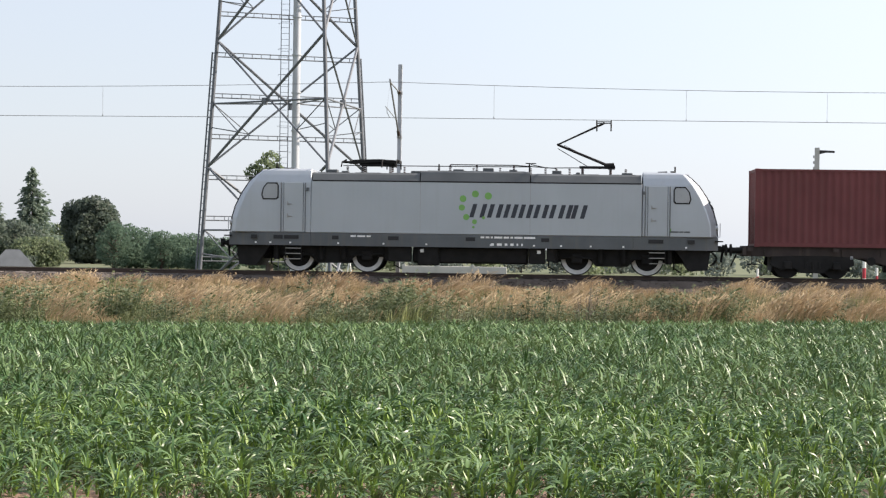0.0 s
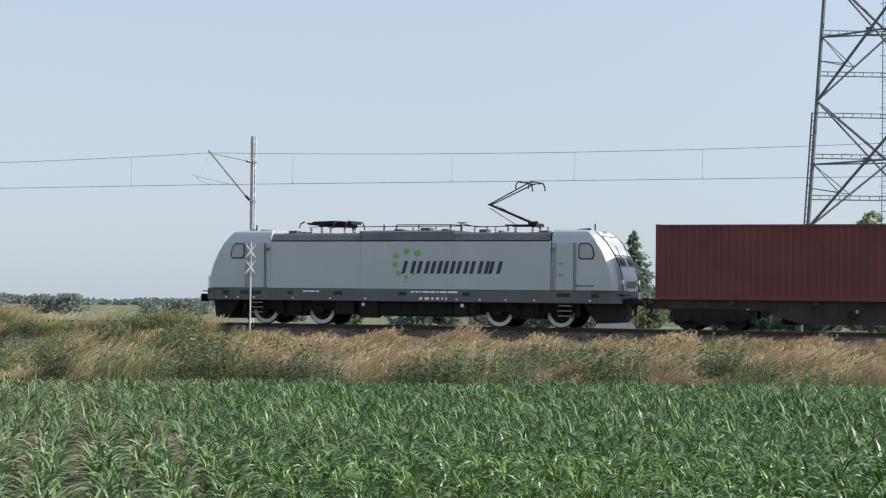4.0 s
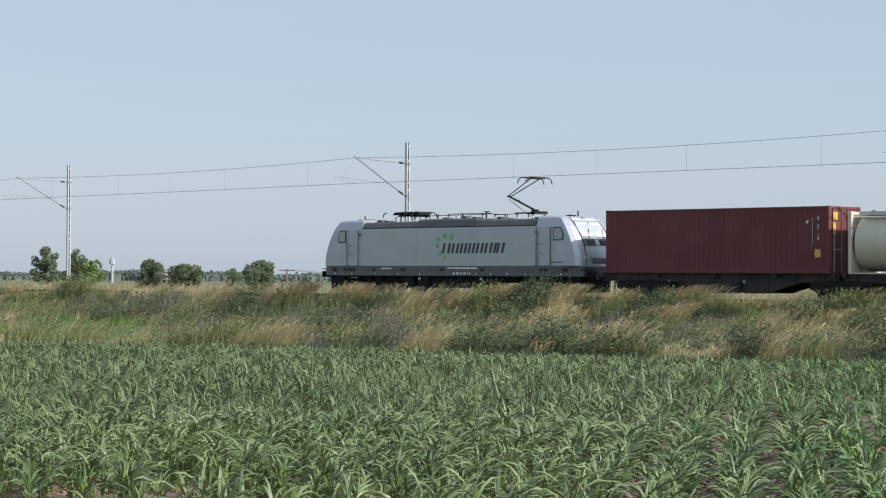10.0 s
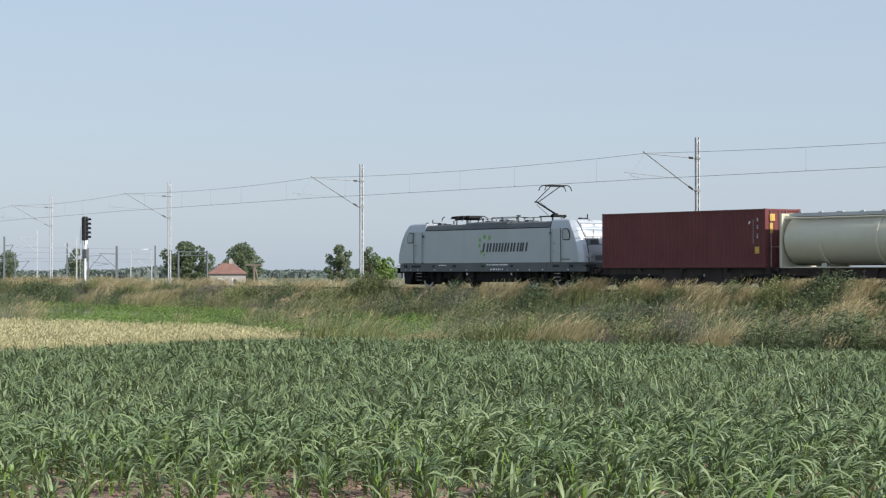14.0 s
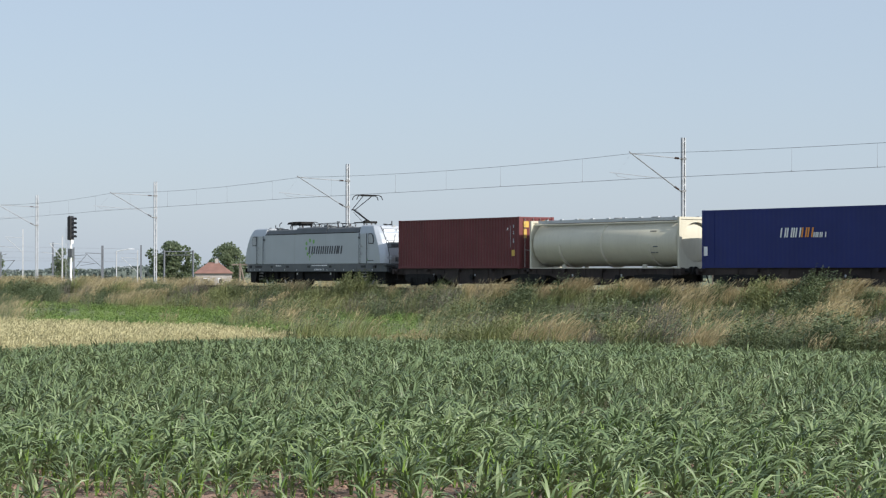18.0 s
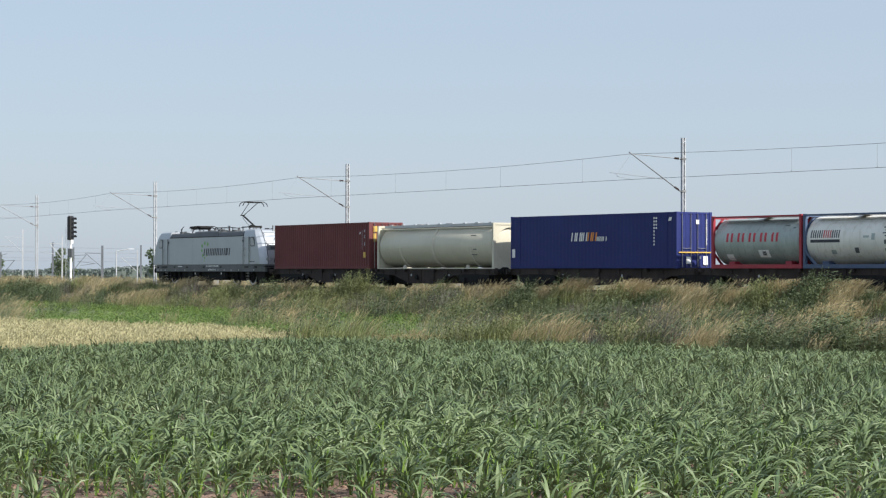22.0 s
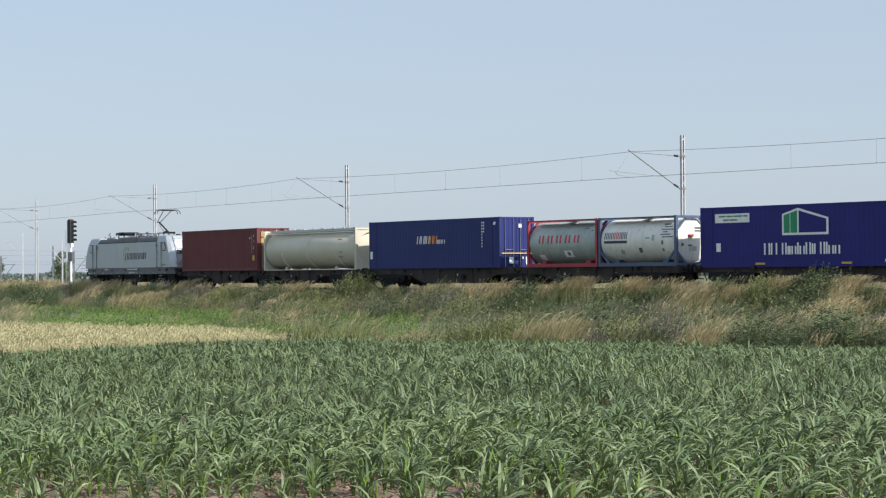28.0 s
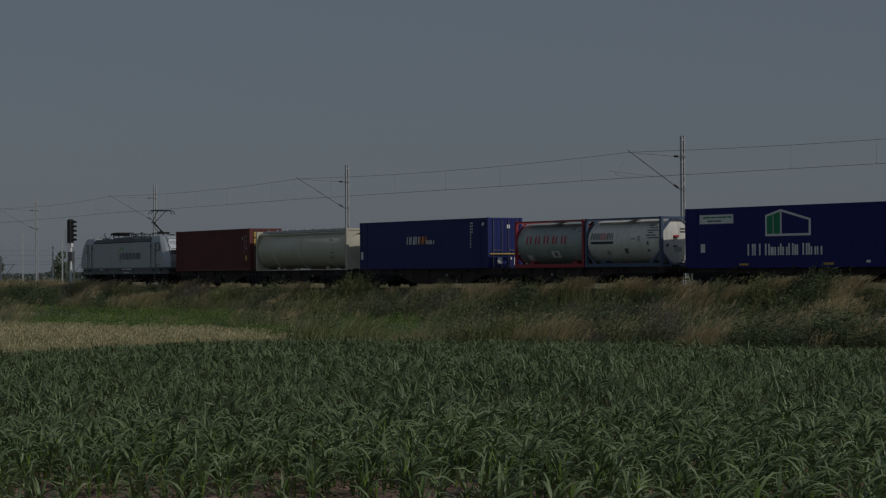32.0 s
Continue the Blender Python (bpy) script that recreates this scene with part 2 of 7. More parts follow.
M_BARN = mat("brown_barn_boards", (0.13, 0.105, 0.095), 0.9, 0.0, 0.15, 0.6)
M_ROOFTILE = mat("faded_red_roof_tiles", (0.17, 0.09, 0.07), 0.8, 0.0, 0.2, 0.8, bump=0.4)
M_ROOFDARK = mat("grey_sheet_roof", (0.17, 0.165, 0.165), 0.7, 0.0, 0.15, 0.6)
M_WOOD = mat("weathered_pole_wood", (0.16, 0.13, 0.105), 0.9, 0.0, 0.2, 2.0)
M_LENS = mat("dark_signal_lens", (0.03, 0.03, 0.035), 0.15, 0.0, 0.1, 5.0)


def glass_mat(name, tint, rough):
    m = bpy.data.materials.new(name)
    m.use_nodes = True
    b = m.node_tree.nodes["Principled BSDF"]
    b.inputs["Base Color"].default_value = (*tint, 1)
    b.inputs["Roughness"].default_value = rough
    b.inputs["Specular IOR Level"].default_value = 0.9
    b.inputs["Coat Weight"].default_value = 1.0
    b.inputs["Coat Roughness"].default_value = 0.04
    return m


M_GLASS = glass_mat("dark_cab_glass", (0.05, 0.055, 0.06), 0.05)
# cab side panes: one plain pale grey
M_PANE = mat("pale_grey_window_pane", (0.33, 0.345, 0.355), 0.3, 0.0, 0.05, 2.0)
# pale base colour stands in for bright sky reflected in the glass
M_SCREEN = glass_mat("windscreen_painted_sky_glare", (0.62, 0.64, 0.66), 0.08)
M_LAMP = glass_mat("headlight_glass", (0.35, 0.36, 0.37), 0.08)


# ---- mesh helpers ----
def box(bm, x0, x1, y0, y1, z0, z1, taper=0.0):
    """A block between two corners; taper draws its top in, in metres."""
    v = [bm.verts.new(c) for c in (
        (x0, y0, z0), (x1, y0, z0), (x1, y1, z0), (x0, y1, z0),
        (x0 + taper, y0 + taper, z1), (x1 - taper, y0 + taper, z1), (x1 - taper, y1 - taper, z1), (x0 + taper, y1 - taper, z1))]
    for f in ((3, 2, 1, 0), (4, 5, 6, 7), (0, 1, 5, 4), (1, 2, 6, 5), (2, 3, 7, 6), (3, 0, 4, 7)):
        bm.faces.new([v[i] for i in f])
    return bm


def rod(bm, a, b, r, n=6, r2=None):
    """A round bar from a to b."""
    a, b = Vector(a), Vector(b)
    d = (b - a).normalized()
    p = d.orthogonal().normalized()
    q = d.cross(p)
    r2 = r if r2 is None else r2
    ra = [bm.verts.new(a + (p * math.cos(k * math.tau / n) + q * math.sin(k * math.tau / n)) * r) for k in range(n)]
    rb = [bm.verts.new(b + (p * math.cos(k * math.tau / n) + q * math.sin(k * math.tau / n)) * r2) for k in range(n)]
    for k in range(n):
        bm.faces.new((ra[k], ra[(k + 1) % n], rb[(k + 1) % n], rb[k]))
    bm.faces.new(ra[::-1])
    bm.faces.new(rb)
    return bm


def beam(bm, a, b, w, h):
    """A rectangular bar from a to b, w wide and h high."""
    a, b = Vector(a), Vector(b)
    d = (b - a).normalized()
    side = d.cross(Vector((0, 0, 1)))
    side = side.normalized() if side.length > 1e-4 else Vector((1, 0, 0))
    up = side.cross(d)
    v = [bm.verts.new(p + side * (i * w / 2) + up * (j * h / 2)) for p in (a, b) for i, j in ((-1, -1), (1, -1), (1, 1), (-1, 1))]
    for f in ((3, 2, 1, 0), (4, 5, 6, 7), (0, 1, 5, 4), (1, 2, 6, 5), (2, 3, 7, 6), (3, 0, 4, 7)):
        bm.faces.new([v[i] for i in f])
    return bm


def cable(bm, pts, r, n=5):
    """A thin round wire through points, in one piece."""
    rings = []
    for k, p in enumerate(pts):
        d = (pts[min(k + 1, len(pts) - 1)] - pts[max(k - 1, 0)]).normalized()
        a = d.cross(Vector((0, 0, 1))).normalized()
        b = a.cross(d)
        rings.append([p + (a * math.cos(j * math.tau / n) + b * math.sin(j * math.tau / n)) * r for j in range(n)])
    return loft(bm, rings)


def prism(bm, pts, y0, y1):
    """An outline in x, z drawn out from y0 to y1."""
    a = [bm.verts.new((x, y0, z)) for x, z in pts]
    b = [bm.verts.new((x, y1, z)) for x, z in pts]
    n = len(pts)
    for k in range(n):
        bm.faces.new((a[k], a[(k + 1) % n], b[(k + 1) % n], b[k]))
    bm.faces.new(a[::-1])
    bm.faces.new(b)
    return bm


def loft(bm, rings, cap=True):
    """Skins rings of equally many points."""
    vs = [[bm.verts.new(p) for p in r] for r in rings]
    n = len(vs[0])
    for a, b in zip(vs, vs[1:]):
        for k in range(n):
            bm.faces.new((a[k], a[(k + 1) % n], b[(k + 1) % n], b[k]))
    if cap:
        bm.faces.new(vs[0][::-1])
        bm.faces.new(vs[-1])
    return bm


def disc(bm, c, r, t, n=20):
    """A flat round plate facing -y."""
    return rod(bm, (c[0], c[1], c[2]), (c[0], c[1] - t, c[2]), r, n)


def fresh():
    return bmesh.new()


def part(name, bm, material, parent=None, label="", smooth=False, bevel=0.0):
    """Links a bmesh as one mesh object under a thing or a part."""
    if bevel:
        bmesh.ops.bevel(bm, geom=list(bm.edges), offset=bevel, segments=1, affect="EDGES", profile=0.5)
    bmesh.ops.recalc_face_normals(bm, faces=bm.faces)
    me = bpy.data.meshes.new(name)
    bm.to_mesh(me)
    bm.free()
    me.materials.append(material)
    if smooth:
        for f in me.polygons:
            f.use_smooth = True
        me.set_sharp_from_angle(angle=radians(38))
    ob = new(name, me)
    ob.parent = parent
    if label:
        ob["label"] = label
    return ob


def thing(name, label, category, m=None, group=""):
    ob = tagged(new(name), label, category, group)
    if m is not None:
        ob.matrix_world = m
    return ob


def big_mesh(name, verts, faces, material, smooth=True):
    """A mesh of quads from arrays."""
    me = bpy.data.meshes.new(name)
    nv, nf = len(verts), len(faces)
    me.vertices.add(nv)
    me.vertices.foreach_set("co", np.asarray(verts, np.float32).ravel())
    me.loops.add(nf * 4)
    me.loops.foreach_set("vertex_index", np.asarray(faces, np.int32).ravel())
    me.polygons.add(nf)
    me.polygons.foreach_set("loop_start", np.arange(nf, dtype=np.int32) * 4)
    me.polygons.foreach_set("use_smooth", np.full(nf, smooth))
    me.update(calc_edges=True)
    me.materials.append(material)
    return new(name, me)


def spread(name, models, at, turn, size, pick, material, lean=None):
    """Many copies of small models (arrays of verts and quads), joined into one mesh."""
    vs, fs, base = [], [], 0
    for k, (v, f) in enumerate(models):
        i = np.nonzero(pick == k)[0]
        if not len(i):
            continue
        c, s = np.cos(turn[i])[:, None], np.sin(turn[i])[:, None]
        z = v[None, :, 2] * size[i, None]
        x = (v[None, :, 0] * c - v[None, :, 1] * s) * size[i, None]
        y = (v[None, :, 0] * s + v[None, :, 1] * c) * size[i, None]
        if lean is not None:
            x = x + lean[0] * z * z
            y = y + lean[1] * z * z
        p = np.stack([x, y, z], 2) + at[i][:, None, :]
        vs.append(p.reshape(-1, 3))
        fs.append((f[None] + (base + np.arange(len(i)) * len(v))[:, None, None]).reshape(-1, 4))
        base += len(i) * len(v)
    return big_mesh(name, np.concatenate(vs), np.concatenate(fs), material)


def ribbon(path, width, facing):
    """Verts and quads of a leaf along a path; width at each point, facing: sideways unit vectors."""
    path, facing = np.asarray(path, float), np.asarray(facing, float)
    w = np.asarray(width, float)[:, None]
    a, b = path - facing * w / 2, path + facing * w / 2
    n = len(path)
    v = np.empty((2 * n, 3))
    v[0::2], v[1::2] = a, b
    f = np.array([[2 * k, 2 * k + 1, 2 * k + 3, 2 * k + 2] for k in range(n - 1)])
    return v, f


def joined(pieces):
    vs, fs, base = [], [], 0
    for v, f in pieces:
        vs.append(v)
        fs.append(f + base)
        base += len(v)
    return np.concatenate(vs), np.concatenate(fs)


# ---- ground, embankment, track ----
def ground_sheet():
    """One sheet of fields to the horizon, rings round the place."""
    radii = [0, 30, 60, 90, 130, 180, 260, 400, 650, 1000, 1600, 2600, 4200]
    n = 96
    bm = fresh()
    c = bm.verts.new((0, 0, GROUND))
    rings = []
    for r in radii[1:]:
        rings.append([bm.verts.new((r * math.cos(k * math.tau / n), r * math.sin(k * math.tau / n), GROUND - (0.0 if r < 200 else 0.0008 * (r - 200)))) for k in range(n)])
    for k in range(n):
        bm.faces.new((c, rings[0][k], rings[0][(k + 1) % n]))
    for a, b in zip(rings, rings[1:]):
        for k in range(n):
            bm.faces.new((a[k], b[k], b[(k + 1) % n], a[(k + 1) % n]))
    return tagged(part("ground", bm, M_GROUND), "flat dry meadow land under wide sky", "ground", kind="structure")


def swept(name, profile, s0, s1, step, material, wobble=0.0, smooth=True):
    """A profile of (l, z) drawn along the line, with a little unevenness."""
    rng = np.random.default_rng(5)
    ss = np.arange(s0, s1 + 0.01, step)
    v = np.array([[(*beside(s, l, z).xy, z) for l, z in profile] for s in ss])
    if wobble:
        k = rng.normal(0, wobble, v.shape[:2])
        k[:, 0] = k[:, -1] = 0
        v[:, :, 2] += k
    a, b = v.shape[:2]
    i = np.arange((a - 1) * (b - 1))
    r, c = i // (b - 1), i % (b - 1)
    q = r * b + c
    f = np.stack([q, q + b, q + b + 1, q + 1], 1)
    return big_mesh(name, v.reshape(-1, 3), f, material, smooth)


S0, S1 = -420.0, 160.0
ground_sheet()
bank = swept("embankment", [(-7.5, GROUND - 0.1), (-6.4, -1.55), (-3.8, -0.72), (-2.7, -0.66), (2.6, -0.66), (3.2, -0.70), (3.8, -0.78), (4.6, -1.08), (5.4, -1.40), (6.3, -1.62), (7.5, GROUND - 0.1)],
             S0, S1, 1.5, M_BANK, 0.05)
tagged(bank, "low railway embankment of dry soil and thatch", "embankment", kind="structure")
ballast = swept("ballast", [(-2.75, -0.72), (-2.2, -0.42), (-1.75, -0.20), (-0.9, -0.165), (-0.3, -0.15), (0.3, -0.15), (0.9, -0.165), (1.75, -0.20), (2.1, -0.36), (2.4, -0.53), (2.75, -0.72)],
                S0, S1, 0.6, M_BALLAST, 0.025, smooth=False)
tagged(ballast, "dark grey-brown stone ballast bed under the rails", "ballast", kind="structure")


def rails():
    head = [(-0.036, -0.005), (0.036, -0.005), (0.036, -0.04), (0.010, -0.055), (0.010, -0.13), (0.07, -0.15), (-0.07, -0.15), (-0.010, -0.13), (-0.010, -0.055), (-0.036, -0.04), (-0.036, -0.005)]
    for l in (0.7535, -0.7535):
        r = swept("rail", [(l + a, z) for a, z in head], S0, S1, 4.0, M_RAIL, smooth=False)
        tagged(r, "rust-brown steel running rail on sleepers", "rail", "the two rails", "structure")


rails()


def sleepers():
    """Concrete sleepers: the near stretch as pieces of the track, the rest joined."""
    bm = fresh()
    box(bm, -0.13, 0.13, -1.3, 1.3, -0.235, -0.152, 0.02)
    first = None
    rest = fresh()
    s = -400.0
    n = 0
    while s < 150:
        if -95 < s < 20 and n < 300:
            if first is None:
                first = part("sleeper", bm, M_SLEEPER, ballast)
                ob = first
            else:
                ob = first.copy()
                scene.collection.objects.link(ob)
            ob.matrix_world = on_line(s)
            n += 1
        else:
            m = on_line(s)
            k = [rest.verts.new(m @ Vector(c)) for c in ((-.12, -1.3, -.155), (.12, -1.3, -.155), (.12, 1.3, -.155), (-.12, 1.3, -.155), (-.13, -1.3, -.235), (.13, -1.3, -.235))]
            rest.faces.new((k[0], k[1], k[2], k[3]))
            rest.faces.new((k[4], k[5], k[1], k[0]))
        s += 0.62
    ob = part("sleeper_rows", rest, M_SLEEPER, ballast)
    ob["kind"] = "stuff"


def stones():
    """Loose ballast stones along the field side of the bed."""
    rng = np.random.default_rng(8)
    base = np.array([[-1, -1, -.6], [1, -1, -.5], [1.1, 1, -.6], [-.9, 1, -.5], [-.7, -.8, .6], [.8, -.6, .5], [.7, .7, .7], [-.8, .6, .5]])
    q = np.array([[3, 2, 1, 0], [4, 5, 6, 7], [0, 1, 5, 4], [1, 2, 6, 5], [2, 3, 7, 6], [3, 0, 4, 7]])
    models = [(base * rng.uniform(.6, 1.2, (8, 3)), q) for _ in range(5)]
    n = 9000
    s = rng.uniform(-150, 8, n)
    l = rng.uniform(1.35, 2.75, n)
    z = np.interp(l, [1.3, 1.75, 2.1, 2.4, 2.75], [-.2, -.2, -.35, -.52, -.70])
    at = np.array([(*beside(a, b).xy, c) for a, b, c in zip(s, l, z)])
    ob = spread("ballast_stones", models, at, rng.uniform(0, 6.3, n), rng.uniform(.022, .05, n), rng.integers(0, 5, n), M_BALLAST)
    tagged(ob, "loose dark ballast stones beside the rails", "ballast stones", kind="stuff")


# ---- overhead line ----
MASTS = [-244.0, -211.0, -178.1, -145.6, -111.5, -78.4, -46.0, -13.5]


def catenary_mast():
    """A pair of channels tied by battens, with its bracket over the track. Local x along the track, y away from the field."""
    root = thing("catenary_mast", "tall galvanised steel overhead-line mast of two tied channels", "mast", group="masts along the track")
    for y in (-0.085, 0.085):
        bm = fresh()
        box(bm, -0.065, 0.065, y - 0.016, y + 0.016, -0.85, 8.13)
        for x in (-0.065, 0.065):
            box(bm, x - 0.008, x + 0.008, y - 0.034, y + 0.034, -0.85, 8.12)
        part("channel", bm, M_MAST, root)
    for k in range(15):
        z = -0.3 + k * 0.58
        for e in (-1, 1):
            part("batten", beam(fresh(), (e * 0.07, -0.085, z), (e * 0.07, 0.085, z + (-.18 if k % 2 == (e > 0) else .18)), 0.010, 0.028), M_MAST, root)
    bm = fresh()
    box(bm, -0.3, 0.3, -0.4, 0.4, -1.5, -0.62, 0.04)
    part("footing", bm, M_CONCRETE, root, "pale concrete footing")
    tip = Vector((0, -3.7, 7.15))
    arm = fresh()
    rod(arm, (0, -0.12, 7.0), (0, -0.35, 7.01), 0.03)
    rod(arm, (0, -0.62, 7.025), tip + Vector((0, -.06, 0)), 0.026)
    part("top_tube", arm, M_TUBE, root)
    bm = fresh()
    rod(bm, (0, -0.12, 5.24), (0, -0.35, 5.355), 0.036)
    rod(bm, (0, -0.64, 5.50), tip + Vector((0, -.12, .09)), 0.034)
    part("bracket_tube", bm, M_TUBE, root)
    for a, b in (((0, -0.33, 7.01), (0, -0.64, 7.026)), ((0, -0.33, 5.345), (0, -0.66, 5.51))):
        bm = fresh()
        a, b = Vector(a), Vector(b)
        for k in range(4):
            p = a.lerp(b, (k + 0.5) / 4)
            rod(bm, p - (b - a) * 0.05, p + (b - a) * 0.05, 0.065, 8, 0.045)
        rod(bm, a, b, 0.03, 6)
        part("insulator", bm, M_INSUL, root, "dark brown ribbed insulator")
    bm = fresh()
    rod(bm, (0, -1.2, 5.88), (0, -5.15, 6.13), 0.016)
    part("registration_tube", bm, M_TUBE, root)
    bm = fresh()
    rod(bm, (0, -4.75, 6.10), (0, -4.62, 5.94), 0.012)
    rod(bm, (0, -4.62, 5.94), (0, -3.7, 5.82), 0.012)
    part("steady_arm", bm, M_TUBE, root)
    bm = fresh()
    rod(bm, tip, (0, -4.6, 6.1), 0.003, 4)
    part("stay_wire", bm, M_WIRE, root)
    for z in (7.0, 5.28):
        bm = fresh()
        box(bm, -0.09, 0.09, -0.15, 0.14, z - 0.05, z + 0.05)
        part("clamp", bm, M_STEEL, root)
    return root


def overhead():
    m0 = catenary_mast()
    for k, s in enumerate(MASTS):
        m = on_line(s, -2.8)
        if k == 0:
            m0.matrix_world = m
        else:
            copy_thing(m0, m)
    feet = [beside(s, 0.9) for s in MASTS]
    mess, cont, drop = [], [], []
    for a, b in zip(feet, feet[1:]):
        for k in range(11):
            f = k / 10
            if k == 0 and mess:
                continue
            p = a.lerp(b, f)
            mess.append(Vector((p.x, p.y, 7.15 - 0.95 * f * (1 - f))))
            cont.append(Vector((p.x, p.y, 5.81 - 0.05 * f * (1 - f))))
        for f in (0.12, 0.34, 0.5, 0.66, 0.88):
            p = a.lerp(b, f)
            drop.append((Vector((p.x, p.y, 7.15 - 0.95 * f * (1 - f))), Vector((p.x, p.y, 5.81 - 0.05 * f * (1 - f)))))
    w = thing("overhead_wire", "thin overhead contact line strung between the masts", "overhead wire")
    part("messenger_wire", cable(fresh(), mess, .010), M_WIRE, w)
    part("contact_wire", cable(fresh(), cont, .011), M_WIRE, w)
    for a, b in drop:
        bm = fresh()
        rod(bm, a, b, 0.005, 4)
        rod(bm, b, b + Vector((0, 0, 0.07)), 0.016, 5)
        part("dropper", bm, M_WIRE, w)


overhead()


def line_signal():
    """The multi-lamp colour-light signal beside the line."""
    root = thing("railway_signal", "tall colour-light railway signal with dark hooded lamps on a white post", "railway signal",
                 Matrix.Translation(polar(81.2, 176, 0)) @ pose(0, 0, 0, 0, 0, 52))
    bm = fresh()
    rod(bm, (0, 0, -1.7), (0, 0, 3.6), 0.10, 10)
    part("post", bm, M_WHITE, root, "white post", True)
    bm = fresh()
    box(bm, -0.3, 0.3, -0.3, 0.3, -1.75, -1.2, 0.04)
    part("footing", bm, M_CONCRETE, root)
    bm = fresh()
    prism(bm, [(-.20, 3.55), (.16, 3.55), (.16, 5.42), (.10, 5.52), (-.10, 5.52), (-.20, 5.40)], -.28, .28)
    part("head", bm, M_BLACK, root, bevel=0.05)
    for k in range(5):
        z = 3.76 + k * 0.36
        bm = fresh()
        rod(bm, (0.15, 0, z), (0.19, 0, z), 0.11, 14)
        lens = part("lens", bm, M_LENS, root)
        bm = fresh()
        ring = []
        for j in range(9):
            a = math.pi * j / 8
            ring.append((math.cos(a) * 0.18, math.sin(a) * 0.17))
        va = [bm.verts.new((0.16, y, z + h)) for y, h in ring]
        vb = [bm.verts.new((0.46, y, z + h * 0.9 + 0.01)) for y, h in ring]
        vc = [bm.verts.new((0.46, y * 1.08, z + h * 1.0 + 0.02)) for y, h in ring]
        vd = [bm.verts.new((0.16, y * 1.08, z + h * 1.08)) for y, h in ring]
        for p, q in ((va, vb), (vb, vc), (vc, vd)):
            for j in range(8):
                bm.faces.new((p[j], p[j + 1], q[j + 1], q[j]))
        part("hood", bm, M_BLACK, root)
    bm = fresh()
    box(bm, 0.10, 0.125, -0.2, 0.2, 3.25, 3.6)
    part("marker_plate", bm, M_WHITE, root, "white marker plate")
    bm = fresh()
    box(bm, -0.18, 0.22, -0.20, 0.20, 2.15, 2.85)
    part("equipment_box", bm, M_BAND, root, "grey equipment box", bevel=0.02)
    bm = fresh()
    for y in (-0.17, 0.17):
        rod(bm, (-0.35, y, -1.5), (-0.35, y, 4.6), 0.016, 5)
    for k in range(18):
        rod(bm, (-0.35, -0.17, -1.3 + k * 0.32), (-0.35, 0.17, -1.3 + k * 0.32), 0.010, 4)
    part("ladder", bm, M_MAST, root)


line_signal()


def crossing_sign():
    """Two crossed-board signs one above the other on a thin post, by the track."""
    p = polar(50.48, 86.5)
    root = thing("crossing_sign", "white double crossed-board warning sign on a thin grey post", "crossing sign",
                 Matrix.Translation((p.x, p.y, 0)) @ pose(0, 0, 0, 0, 0, 42))
    bm = fresh()
    rod(bm, (0, 0, -1.3), (0, 0, 3.3), 0.035, 8)
    part("post", bm, M_MAST, root, smooth=True)
    for z in (2.95, 2.30):
        for side in (-1, 1):
            part("board", beam(fresh(), (-.19, -.05 - .012 * side, z - .26 * side), (.19, -.05 - .012 * side, z + .26 * side), 0.02, 0.058), M_WHITE, root)
            for e in (-1, 1):
                part("red_band", beam(fresh(), (-.15 * e, -.066 - .012 * side, z - .205 * side * e), (-.165 * e, -.066 - .012 * side, z - .225 * side * e), 0.008, 0.060), M_RED, root, "red band")


crossing_sign()


